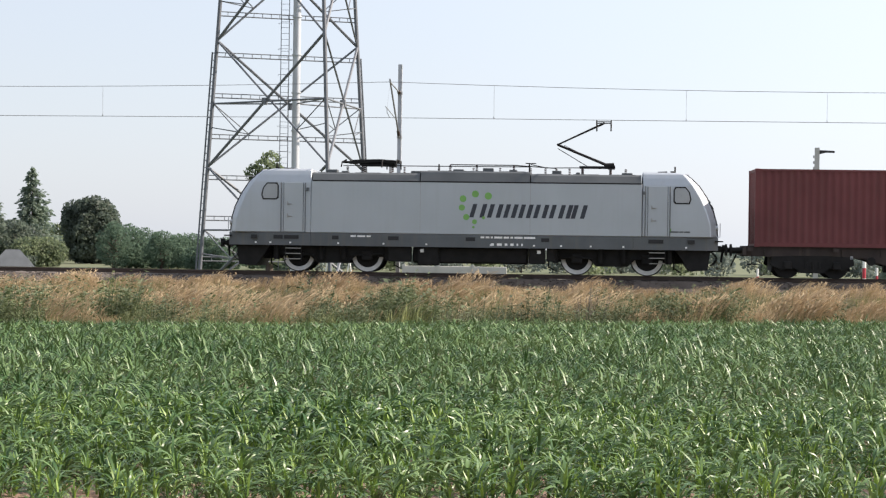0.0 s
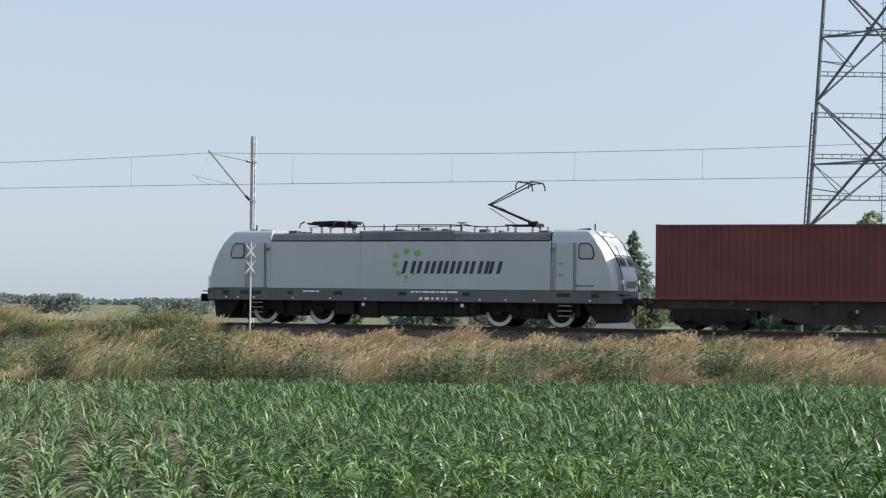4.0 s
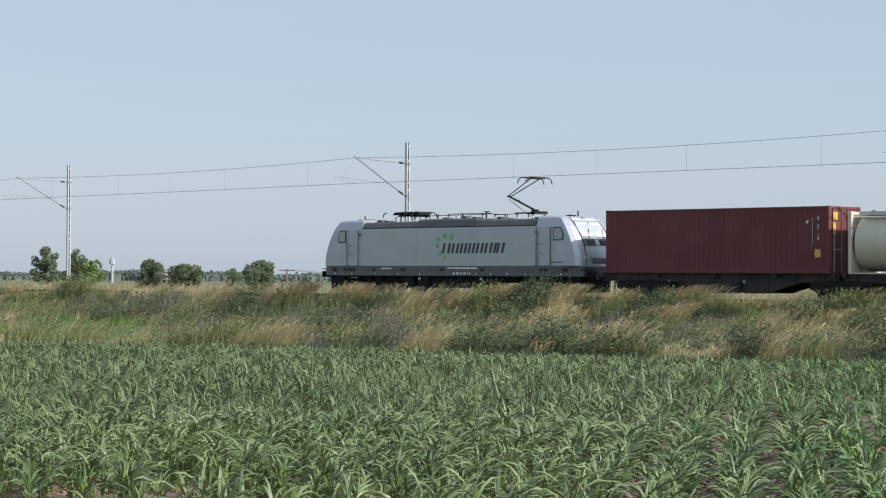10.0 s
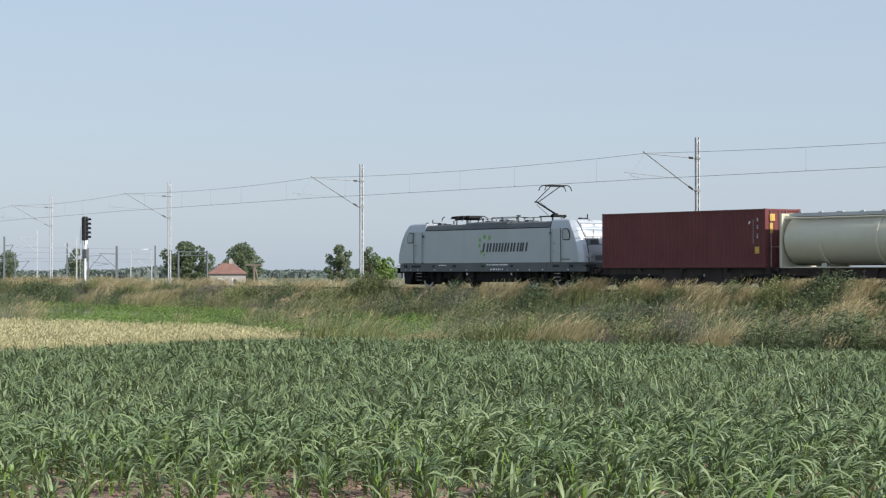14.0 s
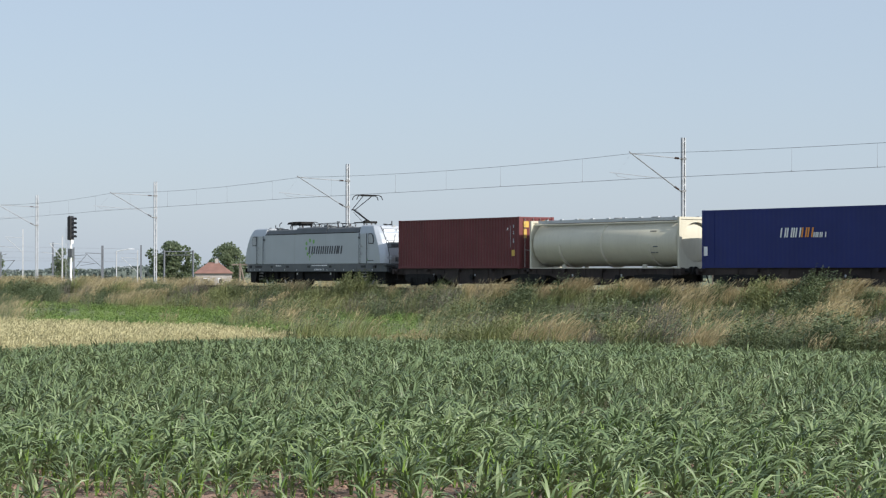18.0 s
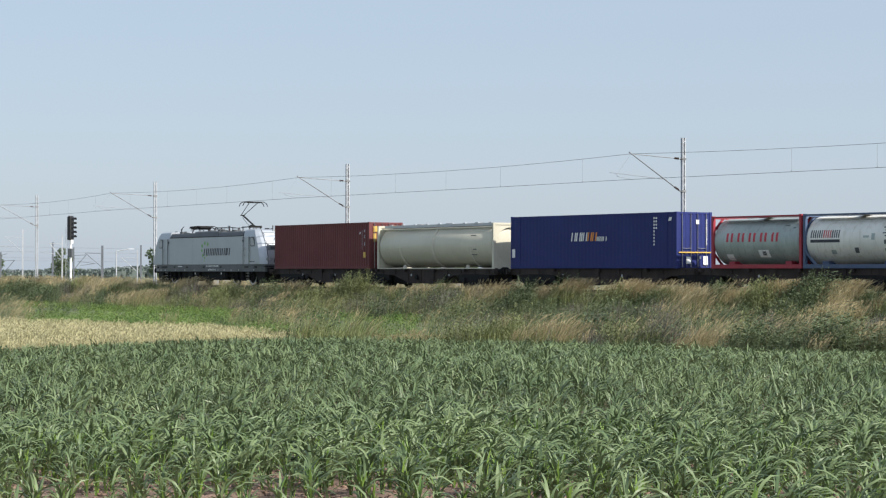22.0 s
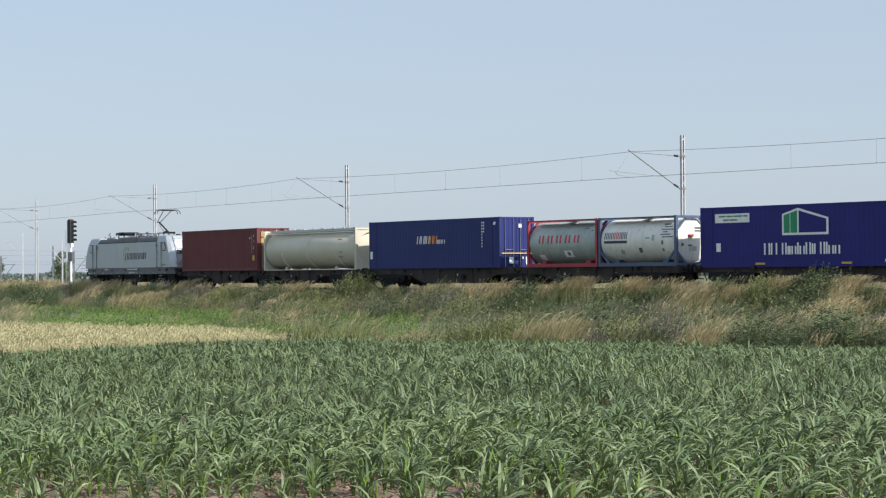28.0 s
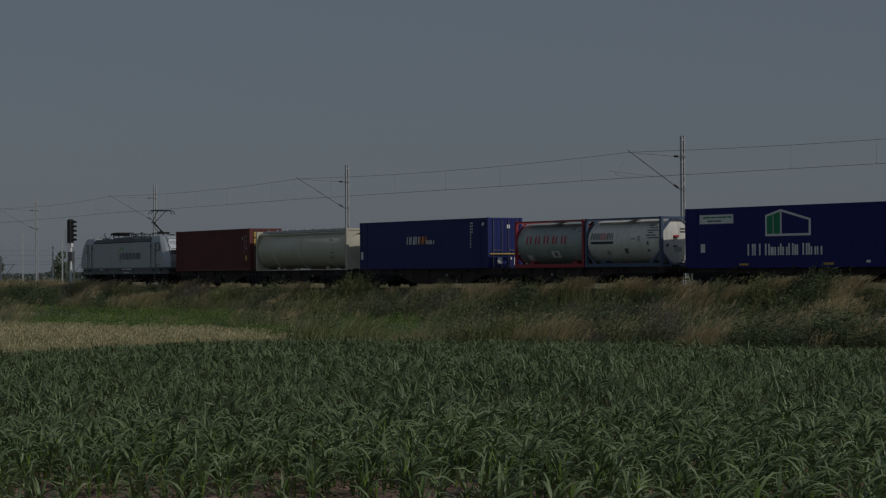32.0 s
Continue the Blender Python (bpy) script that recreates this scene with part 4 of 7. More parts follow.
def far_poles():
    """Masts of the other line, lamp poles and a radio mast, far off."""
    spots = ((83.31, 235, 0.96, 1, .12, M_TOWER), (83.02, 240, 0.53, 2, .10, M_TOWER), (82.45, 250, 1.14, -3, .09, M_MAST), (81.67, 270, 0.79, 0, .12, M_TOWER), (81.42, 255, 0.97, -2, .09, M_MAST),
             (81.12, 260, 0.66, 2, .10, M_TOWER), (80.37, 262, 0.71, -3, .16, M_TOWER), (79.44, 268, 0.587, -3, .09, M_MAST), (79.35, 300, 0.726, 0, .13, M_TOWER))
    for left, r, top, arm, half, m in spots:
        p = polar(left, r)
        h = height_at(r, top) - GROUND
        g = thing("far_mast", "distant grey overhead-line mast of another track", "mast", Matrix.Translation((p.x, p.y, GROUND)) @ pose(0, 0, 0, 0, 0, left), "far masts")
        bm = fresh()
        box(bm, -half, half, -half, half, 0, h, 0.02)
        part("pole", bm, m, g)
        if arm:
            e = 1 if arm > 0 else -1
            n = abs(arm) * .55 + .4
            bm = fresh()
            rod(bm, (0, 0, h - 1.0), (e * n, 0, h - .9), 0.03, 5)
            part("top_tube", bm, m, g)
            bm = fresh()
            rod(bm, (0, 0, h - 2.7), (e * n, 0, h - .9), 0.035, 5)
            part("bracket_tube", bm, m, g)
            bm = fresh()
            rod(bm, (e * .8, 0, h - 2.2), (e * (n + .9), 0, h - 1.95), 0.025, 5)
            part("registration_tube", bm, m, g)
    ga, gb = polar(78.735, 268), polar(77.967, 268)
    h = height_at(268, 0.589) - GROUND
    g = thing("far_gantry", "distant grey portal gantry over another track", "gantry", Matrix.Translation((ga.x, ga.y, GROUND)))
    d = gb - ga
    for q in (Vector((0, 0, 0)), Vector((d.x, d.y, 0))):
        bm = fresh()
        rod(bm, q, q + Vector((0, 0, h)), .14, 6)
        part("leg", bm, M_TOWER, g)
    bm = fresh()
    rod(bm, (0, 0, h - .15), (d.x, d.y, h - .15), .07, 5)
    rod(bm, (0, 0, h - .6), (d.x, d.y, h - .6), .05, 5)
    part("beam", bm, M_TOWER, g)
    g = thing("far_wires", "thin overhead wires of another track far off", "overhead wire")
    for up in (.62, .50, .35, .28):
        bm = fresh()
        rod(bm, polar(84.2, 236, height_at(236, up * 1.12)), polar(79.4, 268, height_at(268, up)), .012, 4)
        part("wire", bm, M_WIRE, g)
    for left, r, top in ((80.0, 240, 0.56),):
        p = polar(left, r)
        h = height_at(r, top) - GROUND
        g = thing("street_lamp", "pale tapered street lamp with a curved arm", "street lamp", Matrix.Translation((p.x, p.y, GROUND)) @ pose(0, 0, 0, 0, 0, left))
        bm = fresh()
        rod(bm, (0, 0, 0), (0, 0, h), 0.09, 8, 0.06)
        rod(bm, (0, 0, h), (1.4, 0, h + 0.25), 0.05, 6)
        part("pole", bm, M_MAST, g)
        bm = fresh()
        box(bm, 1.3, 2.0, -0.12, 0.12, h + 0.2, h + 0.34, 0.03)
        part("lantern", bm, M_PIPE, g)
    p = polar(72.67, 850)
    g = thing("radio_mast", "slim pale radio mast far on the horizon", "radio mast", Matrix.Translation((p.x, p.y, GROUND - 0.5)))
    h = height_at(850, 0.53) - GROUND
    bm = fresh()
    rod(bm, (0, 0, 0), (0, 0, h), 0.6, 8, 0.35)
    part("shaft", bm, M_PIPE, g)
    bm = fresh()
    rod(bm, (0, 0, h * 0.72), (0, 0, h * 0.92), 1.2, 8)
    part("antenna_ring", bm, M_PIPE, g)
    spots = [(68.02, 250, 0.19), (76.72, 250, 0.24), (64.0, 300, 0.1)]
    for left, r, top in spots:
        p = polar(left, r)
        h = height_at(r, top) - GROUND
        g = thing("utility_pole", "weathered wooden utility pole with a crossarm", "utility pole", Matrix.Translation((p.x, p.y, GROUND)) @ pose(0, 0, 0, 0, 0, left), "utility poles")
        bm = fresh()
        rod(bm, (0, 0, 0), (0, 0, h), 0.15, 8, 0.11)
        part("pole", bm, M_WOOD, g)
        bm = fresh()
        box(bm, -0.95, 0.95, -0.08, 0.08, h - 0.22, h - 0.06)
        part("crossarm", bm, M_WOOD, g)
        if left > 70:
            bm = fresh()
            rod(bm, (0.9, 0, 0), (0.05, 0, h * 0.95), 0.11, 6)
            part("stay_pole", bm, M_WOOD, g)
    a, b = polar(68.02, 250, height_at(250, 0.17)), polar(64.0, 300, height_at(300, 0.08))
    bm = fresh()
    for o in (-0.8, 0.8):
        last = None
        for k in range(13):
            f = k / 12
            q = a.lerp(b, f) + Vector((o * .8, o * .6, -1.0 * 4 * f * (1 - f) * 0.35))
            if last is not None:
                rod(bm, last, q, 0.03, 4)
            last = q
    w = thing("power_line", "sagging thin power line between wooden poles", "power line")
    part("wires", bm, M_WIRE, w)


far_poles()

# ---- the maize field ----
ROW_LEFT = 55.0                 # the rows run this way
EDGE_LEFT, EDGE_FAR = 47.0, 59.6  # the field's far edge: its normal and distance
u_row = np.array([-math.sin(radians(ROW_LEFT)), math.cos(radians(ROW_LEFT))])
v_row = np.array([u_row[1], -u_row[0]])
n_edge = np.array([-math.sin(radians(EDGE_LEFT)), math.cos(radians(EDGE_LEFT))])


def edge_at(x, y):
    """How far inside the field's gently bowed far edge a point lies."""
    left = np.degrees(np.arctan2(-x, y))
    return EDGE_FAR + np.interp(left, [15, 30, 45, 58, 61, 65.4, 68, 71, 75.5, 77, 80, 83, 86], [4.6, 4.0, 2.2, 1.9, 2.4, 4.6, 6.0, 6.8, 6.0, 5.0, -1.2, -6.5, -11.0]) - (x * n_edge[0] + y * n_edge[1])


def uneven(x, y, size, seed):
    """Smooth patches between about -1 and 1."""
    rng = np.random.default_rng(seed)
    t = 0
    for k in range(7):
        a, w, p = rng.uniform(0, math.tau), rng.uniform(.6, 1.8) / size * math.tau, rng.uniform(0, math.tau)
        t = t + np.sin((x * math.cos(a) + y * math.sin(a)) * w + p)
    return t / 3.2


def field_soil():
    u = np.arange(9.0, 78.0, 0.5)
    v = np.arange(-62.0, 62.0, 0.375)
    uu, vv = np.meshgrid(u, v, indexing="ij")
    rng = np.random.default_rng(2)
    z = GROUND + 0.04 + 0.025 * np.cos(vv / 0.75 * math.tau + math.pi) + rng.normal(0, 0.012, uu.shape)
    x, y = uu * u_row[0] + vv * v_row[0], uu * u_row[1] + vv * v_row[1]
    a, b = uu.shape
    p = np.stack([x, y, z], 2).reshape(-1, 3)
    i = np.arange((a - 1) * (b - 1))
    q = (i // (b - 1)) * b + i % (b - 1)
    f = np.stack([q, q + b, q + b + 1, q + 1], 1)
    keep = (edge_at(x, y).ravel()[f] > -0.6).all(1)
    ob = big_mesh("field_soil", p, f[keep], M_SOIL)
    tagged(ob, "dry reddish-brown soil of the maize field", "soil", kind="structure")


def maize_model(rng, leaves, seg, wide, long=1.0, steep=0.45):
    """A young maize plant: narrow leaves arching over, most of them blown to one side."""
    out = []
    h = rng.uniform(0.30, 0.42)
    for k in range(leaves):
        a = rng.vonmises(0.0, 0.5)
        z0 = h * (0.10 + 0.90 * k / leaves)
        n = long * rng.uniform(0.27, 0.48) * (0.8 if k < 3 else 1.0)
        ang = rng.uniform(steep, 1.15 + .35 * steep)
        bend = rng.uniform(1.9 - .7 * steep, 3.3 - .9 * steep) if k < leaves - 2 else rng.uniform(0.9, 2.2)
        pts, q = [], np.array([rng.normal(0, .012), rng.normal(0, .012), z0])
        twist = rng.normal(0, 0.55)
        wid, side = [], []
        for j in range(seg + 1):
            f = j / seg
            pts.append(q.copy())
            wid.append(max(0.003, wide * rng.uniform(.85, 1.15) * (0.5 + 1.7 * f - 2.2 * f ** 2.0)))
            b = a + math.pi / 2
            up = twist * f * 2.0
            side.append((math.cos(b) * math.cos(up), math.sin(b) * math.cos(up), math.sin(up)))
            step = n / seg
            q = q + np.array([math.cos(a) * math.cos(ang), math.sin(a) * math.cos(ang), math.sin(ang)]) * step
            ang -= bend / seg * (0.55 + 0.9 * f)
        out.append(ribbon(pts, wid, side))
    return joined(out)


def stalk_model(rng):
    """The stalk with its sheaths and the upright young leaves of the whorl."""
    out = []
    for k in range(6):
        a = rng.uniform(0, math.tau)
        d = np.array([math.cos(a), math.sin(a), 0])
        z0 = 0.0 if k < 3 else rng.uniform(.12, .25)
        o, h = d * .012 + np.array([0, 0, z0]), rng.uniform(.18, .30)
        out.append(ribbon([o, o + d * .02 + np.array([0, 0, h * .6]), o + d * rng.uniform(.04, .14) + np.array([0, 0, h])], [.020, .026, .005],
                          np.tile(np.array([-d[1], d[0], 0]), (3, 1))))
    return joined(out)


def maize():
    rng = np.random.default_rng(21)
    rows = np.arange(-80, 80) * 0.75 + 0.375
    at = []
    for v in rows:
        u = np.arange(10.0, 78.0, 0.096)
        u = u + rng.normal(0, 0.035, len(u))
        vv = v + rng.normal(0, 1.0, len(u)) * np.interp(u, [20, 30, 50], [.09, .10, .17])
        x, y = u * u_row[0] + vv * v_row[0], u * u_row[1] + vv * v_row[1]
        r = np.hypot(x, y)
        left = np.degrees(np.arctan2(-x, y))
        inside = edge_at(x, y)
        gap = rng.uniform(0, 1, len(u)) < 0.03
        near_gap = (uneven(x, y, 1.6, 4) > np.interp(r, [23, 25, 27.5, 31], [-.9, -.3, .45, 1.5]) + np.interp(left, [55, 68, 74], [1.6, .5, 0.0])) & (rng.uniform(0, 1, len(u)) < .9)
        ok = (r > 20.4) & (left > 15.5) & (left < 84.5) & (inside > rng.normal(0, 0.12, len(u))) & ~gap & ~near_gap
        at.append(np.stack([x, y, np.full(len(u), GROUND + 0.03)], 1)[ok])
    at = np.concatenate(at)
    r = np.hypot(at[:, 0], at[:, 1])
    size = (1.0 + 0.10 * uneven(at[:, 0], at[:, 1], 9.0, 6)) * rng.uniform(0.84, 1.16, len(at))
    size *= np.interp(edge_at(at[:, 0], at[:, 1]), [1, 9], [.84, 1.0])
    turn = math.radians(48) + rng.normal(0, 1.5, len(at))
    lean = (0.03, 0.03)
    near = r < 33
    m1 = [maize_model(rng, 15, 4, .034, .98, .78) for _ in range(16)]
    m2 = [maize_model(rng, 10, 2, .037, .82, .48) for _ in range(12)]
    m3 = [maize_model(rng, 9, 2, .040, .82) for _ in range(12)]
    blown = [maize_model(rng, 15, 4, .033, .86, .46) for _ in range(16)]
    blown_far = [maize_model(rng, 10, 2, .040, .85, .30) for _ in range(12)]
    # plants at the lower bearings take the darker green
    dark_end = np.degrees(np.arctan2(-at[:, 0], at[:, 1])) < 53.0 + rng.normal(0, 2.6, len(at)) + 2.0 * uneven(at[:, 0], at[:, 1], 12.0, 9)
    for sel, models, nm in ((near, m1, "maize_near_rows"), (~near & (r < 52), m2, "maize_middle_rows"), (r >= 52, m3, "maize_far_rows")):
        for end, m, lab in ((~dark_end, M_CORN, "knee-high paler green maize plants in dense rows"), (dark_end, M_CORN_DARK, "knee-high darker green maize plants in dense rows")):
            k = sel & end
            if m is M_CORN_DARK:
                models = {"maize_near_rows": blown, "maize_middle_rows": blown_far}.get(nm, m3)
            ob = spread(nm, models, at[k], turn[k], size[k], rng.integers(0, len(models), k.sum()), m, lean)
            tagged(ob, lab, "maize", kind="stuff")
    sel = r < 32
    stalks = [stalk_model(rng) for _ in range(8)]
    ob = spread("maize_stalks", stalks, at[sel], turn[sel], size[sel], rng.integers(0, 8, sel.sum()), M_STALK, (0, 0))
    tagged(ob, "yellow-green lower stalks of the maize plants", "maize", kind="stuff")


# ---- wild growth on the bank ----
WIND = (0.60, 0.80)             # the grass leans this way


def blade_model(rng, blades, h, w, spread_r, lean):
    """A tuft of narrow leaves, arching outwards."""
    out = []
    for k in range(blades):
        a, b = rng.uniform(0, math.tau), rng.uniform(0, math.tau)
        o = np.array([math.cos(a), math.sin(a), 0]) * rng.uniform(0, spread_r)
        d = np.array([math.cos(b), math.sin(b), 0])
        n, t = h * rng.uniform(.45, 1.05), rng.uniform(.1, lean)
        pts = [o, o + d * n * t * .4 + np.array([0, 0, n * .66]), o + d * n * t * 1.2 + np.array([0, 0, n * .98])]
        out.append(ribbon(pts, [w * .8, w, w * .2], np.tile(np.array([-d[1], d[0], 0]) * .7 + d * .3, (3, 1))))
    return joined(out)


def plume_model(rng, stems, h, w, spread_r, sweep=1.0):
    """Thin culms, each with a loose drooping seed head."""
    out = []
    for k in range(stems):
        a, b = rng.uniform(0, math.tau), rng.uniform(0, math.tau)
        o = np.array([math.cos(a), math.sin(a), 0]) * rng.uniform(0, spread_r)
        d = np.array([math.cos(b), math.sin(b), 0])
        n, t = h * rng.uniform(.72, 1.12), rng.uniform(.05, .32)
        head = rng.uniform(.15, .26)
        p1 = o + d * n * t + np.array([0, 0, n * (1 - head)])
        p2 = p1 + (d * .35 + np.array([WIND[0], WIND[1], 0]) * .35 * sweep) * n * head * .5 + np.array([0, 0, n * head * .55])
        p3 = p2 + (d * .3 + np.array([WIND[0], WIND[1], 0]) * .8 * sweep) * n * head * .5 + np.array([0, 0, n * head * .25])
        side = np.array([-d[1], d[0], .25])
        out.append(ribbon([o + (p1 - o) * .35, p1, p2, p3], [.007, .010, w * rng.uniform(.7, 1.3), .006], np.tile(side, (4, 1))))
    return joined(out)


def bush_model(rng, stems, h, leaf, spread_r, per, steep=.55):
    """A leafy weed: upright stems close together, small leaves all the way up."""
    out = []
    for k in range(stems):
        a = rng.uniform(0, math.tau)
        ring = spread_r * math.sqrt(rng.uniform(0, 1))
        o = np.array([math.cos(a), math.sin(a), 0]) * ring
        n = h * rng.uniform(.72, 1.10) * (1.0 - .35 * (ring / spread_r) ** 2)
        tip = o * 1.35 + rng.normal(0, .04, 3) * np.array([1, 1, 0]) + np.array([0, 0, n])
        out.append(ribbon([o, tip], [.014, .005], np.tile(np.array([1., .2, 0]), (2, 1))))
        for j in range(per):
            f = 1.0 - .88 * rng.uniform(0, 1) ** 1.35
            c = o + (tip - o) * f
            b = rng.uniform(0, math.tau)
            g = np.array([math.cos(b), math.sin(b), rng.uniform(-.2, 1.3) * steep])
            q = np.array([-math.sin(b), math.cos(b), rng.normal(0, .35)])
            m = leaf * rng.uniform(.6, 1.35) * (1.2 - .55 * f)
            v = np.array([c, c + g * m * .45 + q * m * .22, c + g * m + np.array([0, 0, -m * .12]), c + g * m * .5 - q * m * .22])
            out.append((v, np.array([[0, 1, 2, 3]])))
    return joined(out)


def bank_height(l):
    return np.interp(l, [2.4, 2.75, 3.2, 3.8, 4.6, 5.4, 6.3, 7.4], [-.66, -.68, -.70, -.78, -1.08, -1.40, -1.62, GROUND])


HUB = (-math.sin(.5148) / .001882, 90.147 + math.cos(.5148) / .001882)   # the curve's centre


def growth():
    rng = np.random.default_rng(77)

    def at_bearing(left, out):
        """Places that lie a distance behind the maize's edge, at bearings."""
        ux, uy = -np.sin(np.radians(left)), np.cos(np.radians(left))
        along = ux * n_edge[0] + uy * n_edge[1]
        r0 = (edge_at(ux, uy) + along) / along
        return np.stack([ux * (r0 + out), uy * (r0 + out)], 1)

    def at_track(n, s0, s1, l0, l1):
        s, l = rng.uniform(s0, s1, n), rng.uniform(l0, l1, n)
        return np.array([beside(a, b).xy for a, b in zip(s, l)])

    u = rng.uniform
    p = np.concatenate([
        at_bearing(u(50.0, 84.5, 3000), .25 + 5.0 * u(0, 1, 3000) ** 1.3),      # along the maize
        at_bearing(u(50.0, 84.5, 2300), u(5.0, 45.0, 2300)),                    # the flat behind it
        at_bearing(u(75.5, 84.6, 2200), 18.0 * np.exp(u(0, 1.9, 2200))),
        at_bearing(u(15.5, 50.5, 6400), .25 + 17.0 * u(0, 1, 6400) ** 1.15),
        at_track(6000, -100, 6, 3.0, 8.2), at_track(4900, -235, -42, 3.2, 9.0), # the slope
        at_track(2400, -110, 6, 2.75, 3.6), at_track(3900, -235, -43, 2.5, 3.6)])  # its crest
    x, y = p[:, 0], p[:, 1]
    l = np.hypot(x - HUB[0], y - HUB[1]) - 1 / .001882
    left, r, inside = np.degrees(np.arctan2(-x, y)), np.hypot(x, y), edge_at(x, y)
    ok = (l > 2.5) & (inside < -.2) & (left > 15.5) & (left < 84.6)
    x, y, l, left, r, inside = (a[ok] for a in (x, y, l, left, r, inside))
    n = len(x)
    p = np.stack([x, y, bank_height(l) - .02], 1)
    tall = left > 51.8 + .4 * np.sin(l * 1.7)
    crest, slope = l < 3.55, (l >= 3.55) & (l < 9.0)
    front = ~crest & ~slope & (inside > -5.5)

    # patches a metre or two across, one kind of plant ruling in each
    pu, pv = np.radians(left) * 75, 75 * np.log(r / 60)
    cu, cv = u(20, 112, 4300), u(0, 95, 4300)
    which, apart = np.empty(n, int), np.empty(n)
    for k in range(0, n, 3000):
        g = np.hypot((pu[k:k + 3000, None] - cu) / 1.0, (pv[k:k + 3000, None] - cv) / 1.25)
        which[k:k + 3000], apart[k:k + 3000] = g.argmin(1), g.min(1)
    c_pick, c_kind, c_high = u(0, 1, 4300)[which], u(0, 1, 4300)[which], u(.60, 1.40, 4300)[which]
    pick = np.where(u(0, 1, n) < np.where(tall, .78, .92), c_pick, u(0, 1, n))

    # shares of straw, then of green grass; the rest are leafy weeds
    straw = np.where(tall, np.where(crest, np.interp(left, [51, 60, 67, 70, 76, 78], [.40, .54, .52, .42, .42, .68]), np.where(slope, np.interp(left, [51, 60, 66, 69, 82, 84], [.20, .18, .15, .08, .08, .26]), np.where(front, np.interp(left, [51, 60, 68, 72], [.24, .30, .30, .14]), .2))),
                     np.where(crest, .96, np.where(slope, np.interp(l, [4.5, 6.5, 9], [.92, .78, .60]), np.interp(-inside, [0, 2.0, 3.5, 10], [.10, .14, .42, .60]))))
    grass = straw + np.where(tall, np.where(front, .20, np.where(slope, np.where(left > 69, .10, .16), .10)), .10)
    kind = np.where(pick < straw, 0, np.where(pick < grass, 1, np.where(c_kind < np.where(tall, .64, .78), 2, np.where(c_kind < np.where(tall, .80, .93), 3, 4))))
    mid_slope = slope & (left > 70.5) & (left < 79.2)
    kind = np.where(mid_slope & (pick > .20), np.where(c_kind < .50, 2, np.where(c_kind < .80, 3, 4)), kind)
    kind = np.where(front & (left > 60.6) & (left < 63.6) & (inside > -3.2) & (pick > .1), 2, kind)
    kind = np.where(front & (left > 54.6) & (left < 57.2) & (inside > -3.0) & (pick > .25), 2, kind)
    by_sign = (l < 5.2) & (left > 51.9) & (left < 54.3)
    kind = np.where(by_sign & (pick > .18), np.where(c_kind < .55, 3, 2), kind)
    meadow_far = np.interp(left, [75.0, 77.5, 83.4, 88], [74, 90, 102, 108])
    meadow = (left > 75.0) & (r < meadow_far)
    nettle = (left > 71.8) & (left < 82.5) & (l > 7.2) & ~meadow & (inside < -2.5) & (uneven(x, y, 13.0, 31) > np.where(left > 77, -.9, -.35))
    lime = (left > 71.5) & (left < 77.0) & ~meadow & ~nettle & (inside > -7.0) & (pick > .42)
    kind = np.where(nettle, 5, np.where(lime, 3, kind))
    bare = (~tall & (l < 2.8)) | (crest & tall & (c_pick > .97)) | meadow
    bare |= ~front & ~slope & ~crest & tall & (kind == 2) & (u(0, 1, n) < .4)

    # heights in metres
    high = np.where(tall, np.where(crest, np.interp(left, [51, 56, 72, 78], [1.10, 1.22, 1.24, 1.10]), np.where(slope, np.interp(l, [3.5, 5, 8], [1.05, 1.25, 1.05]), np.where(front, 1.12, .95))), np.where(crest, np.interp(l, [2.8, 3.5], [.30, .42]), np.where(slope, np.interp(l, [3.5, 4.5, 8], [.56, .78, .92]), np.interp(-inside, [0, 2, 8, 14], [.80, .98, .92, .86]))))
    high = high * c_high * (1.14 - .46 * np.minimum(1.0, (apart / .9) ** 2)) * u(.86, 1.12, n)
    high = np.where(kind == 0, np.minimum(high * np.where(crest, 1.04, .96), 1.32), np.where(kind == 1, high * .82, high))
    high = np.where(crest & tall, np.maximum(high, .85) * np.where(kind > 1, .94, 1.0), high)
    high = np.where(~tall & (kind > 1), high * 1.28, high)
    high = np.where(by_sign & (kind > 1), 1.25 * u(.75, 1.1, n), high)
    high = np.where(kind == 5, u(.38, .62, n), high)
    high = np.where(lime, u(.6, .9, n), high)
    # straw in the tall growth, at higher bearings, takes the paler tone
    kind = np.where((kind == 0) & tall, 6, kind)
    turn = u(0, math.tau, n)
    blades = [blade_model(rng, 13, 1.0, .020, .30, .55) for _ in range(8)]
    under = [blade_model(rng, 8, .72, .018, .30, .6) for _ in range(6)]
    plumes = [plume_model(rng, 11, 1.0, .026, .38) for _ in range(8)]
    bushes = [bush_model(rng, 7, 1.0, .120, .38, 9) for _ in range(8)]
    limes = [bush_model(rng, 7, 1.0, .102, .37, 8, .9) for _ in range(6)]
    greys = [bush_model(rng, 9, 1.0, .066, .34, 7, .9) for _ in range(6)]
    nettles = [bush_model(rng, 6, 1.0, .25, .46, 7, .5) for _ in range(6)]
    swept_over = [plume_model(rng, 12, 1.0, .036, .40, 1.7) for _ in range(8)]
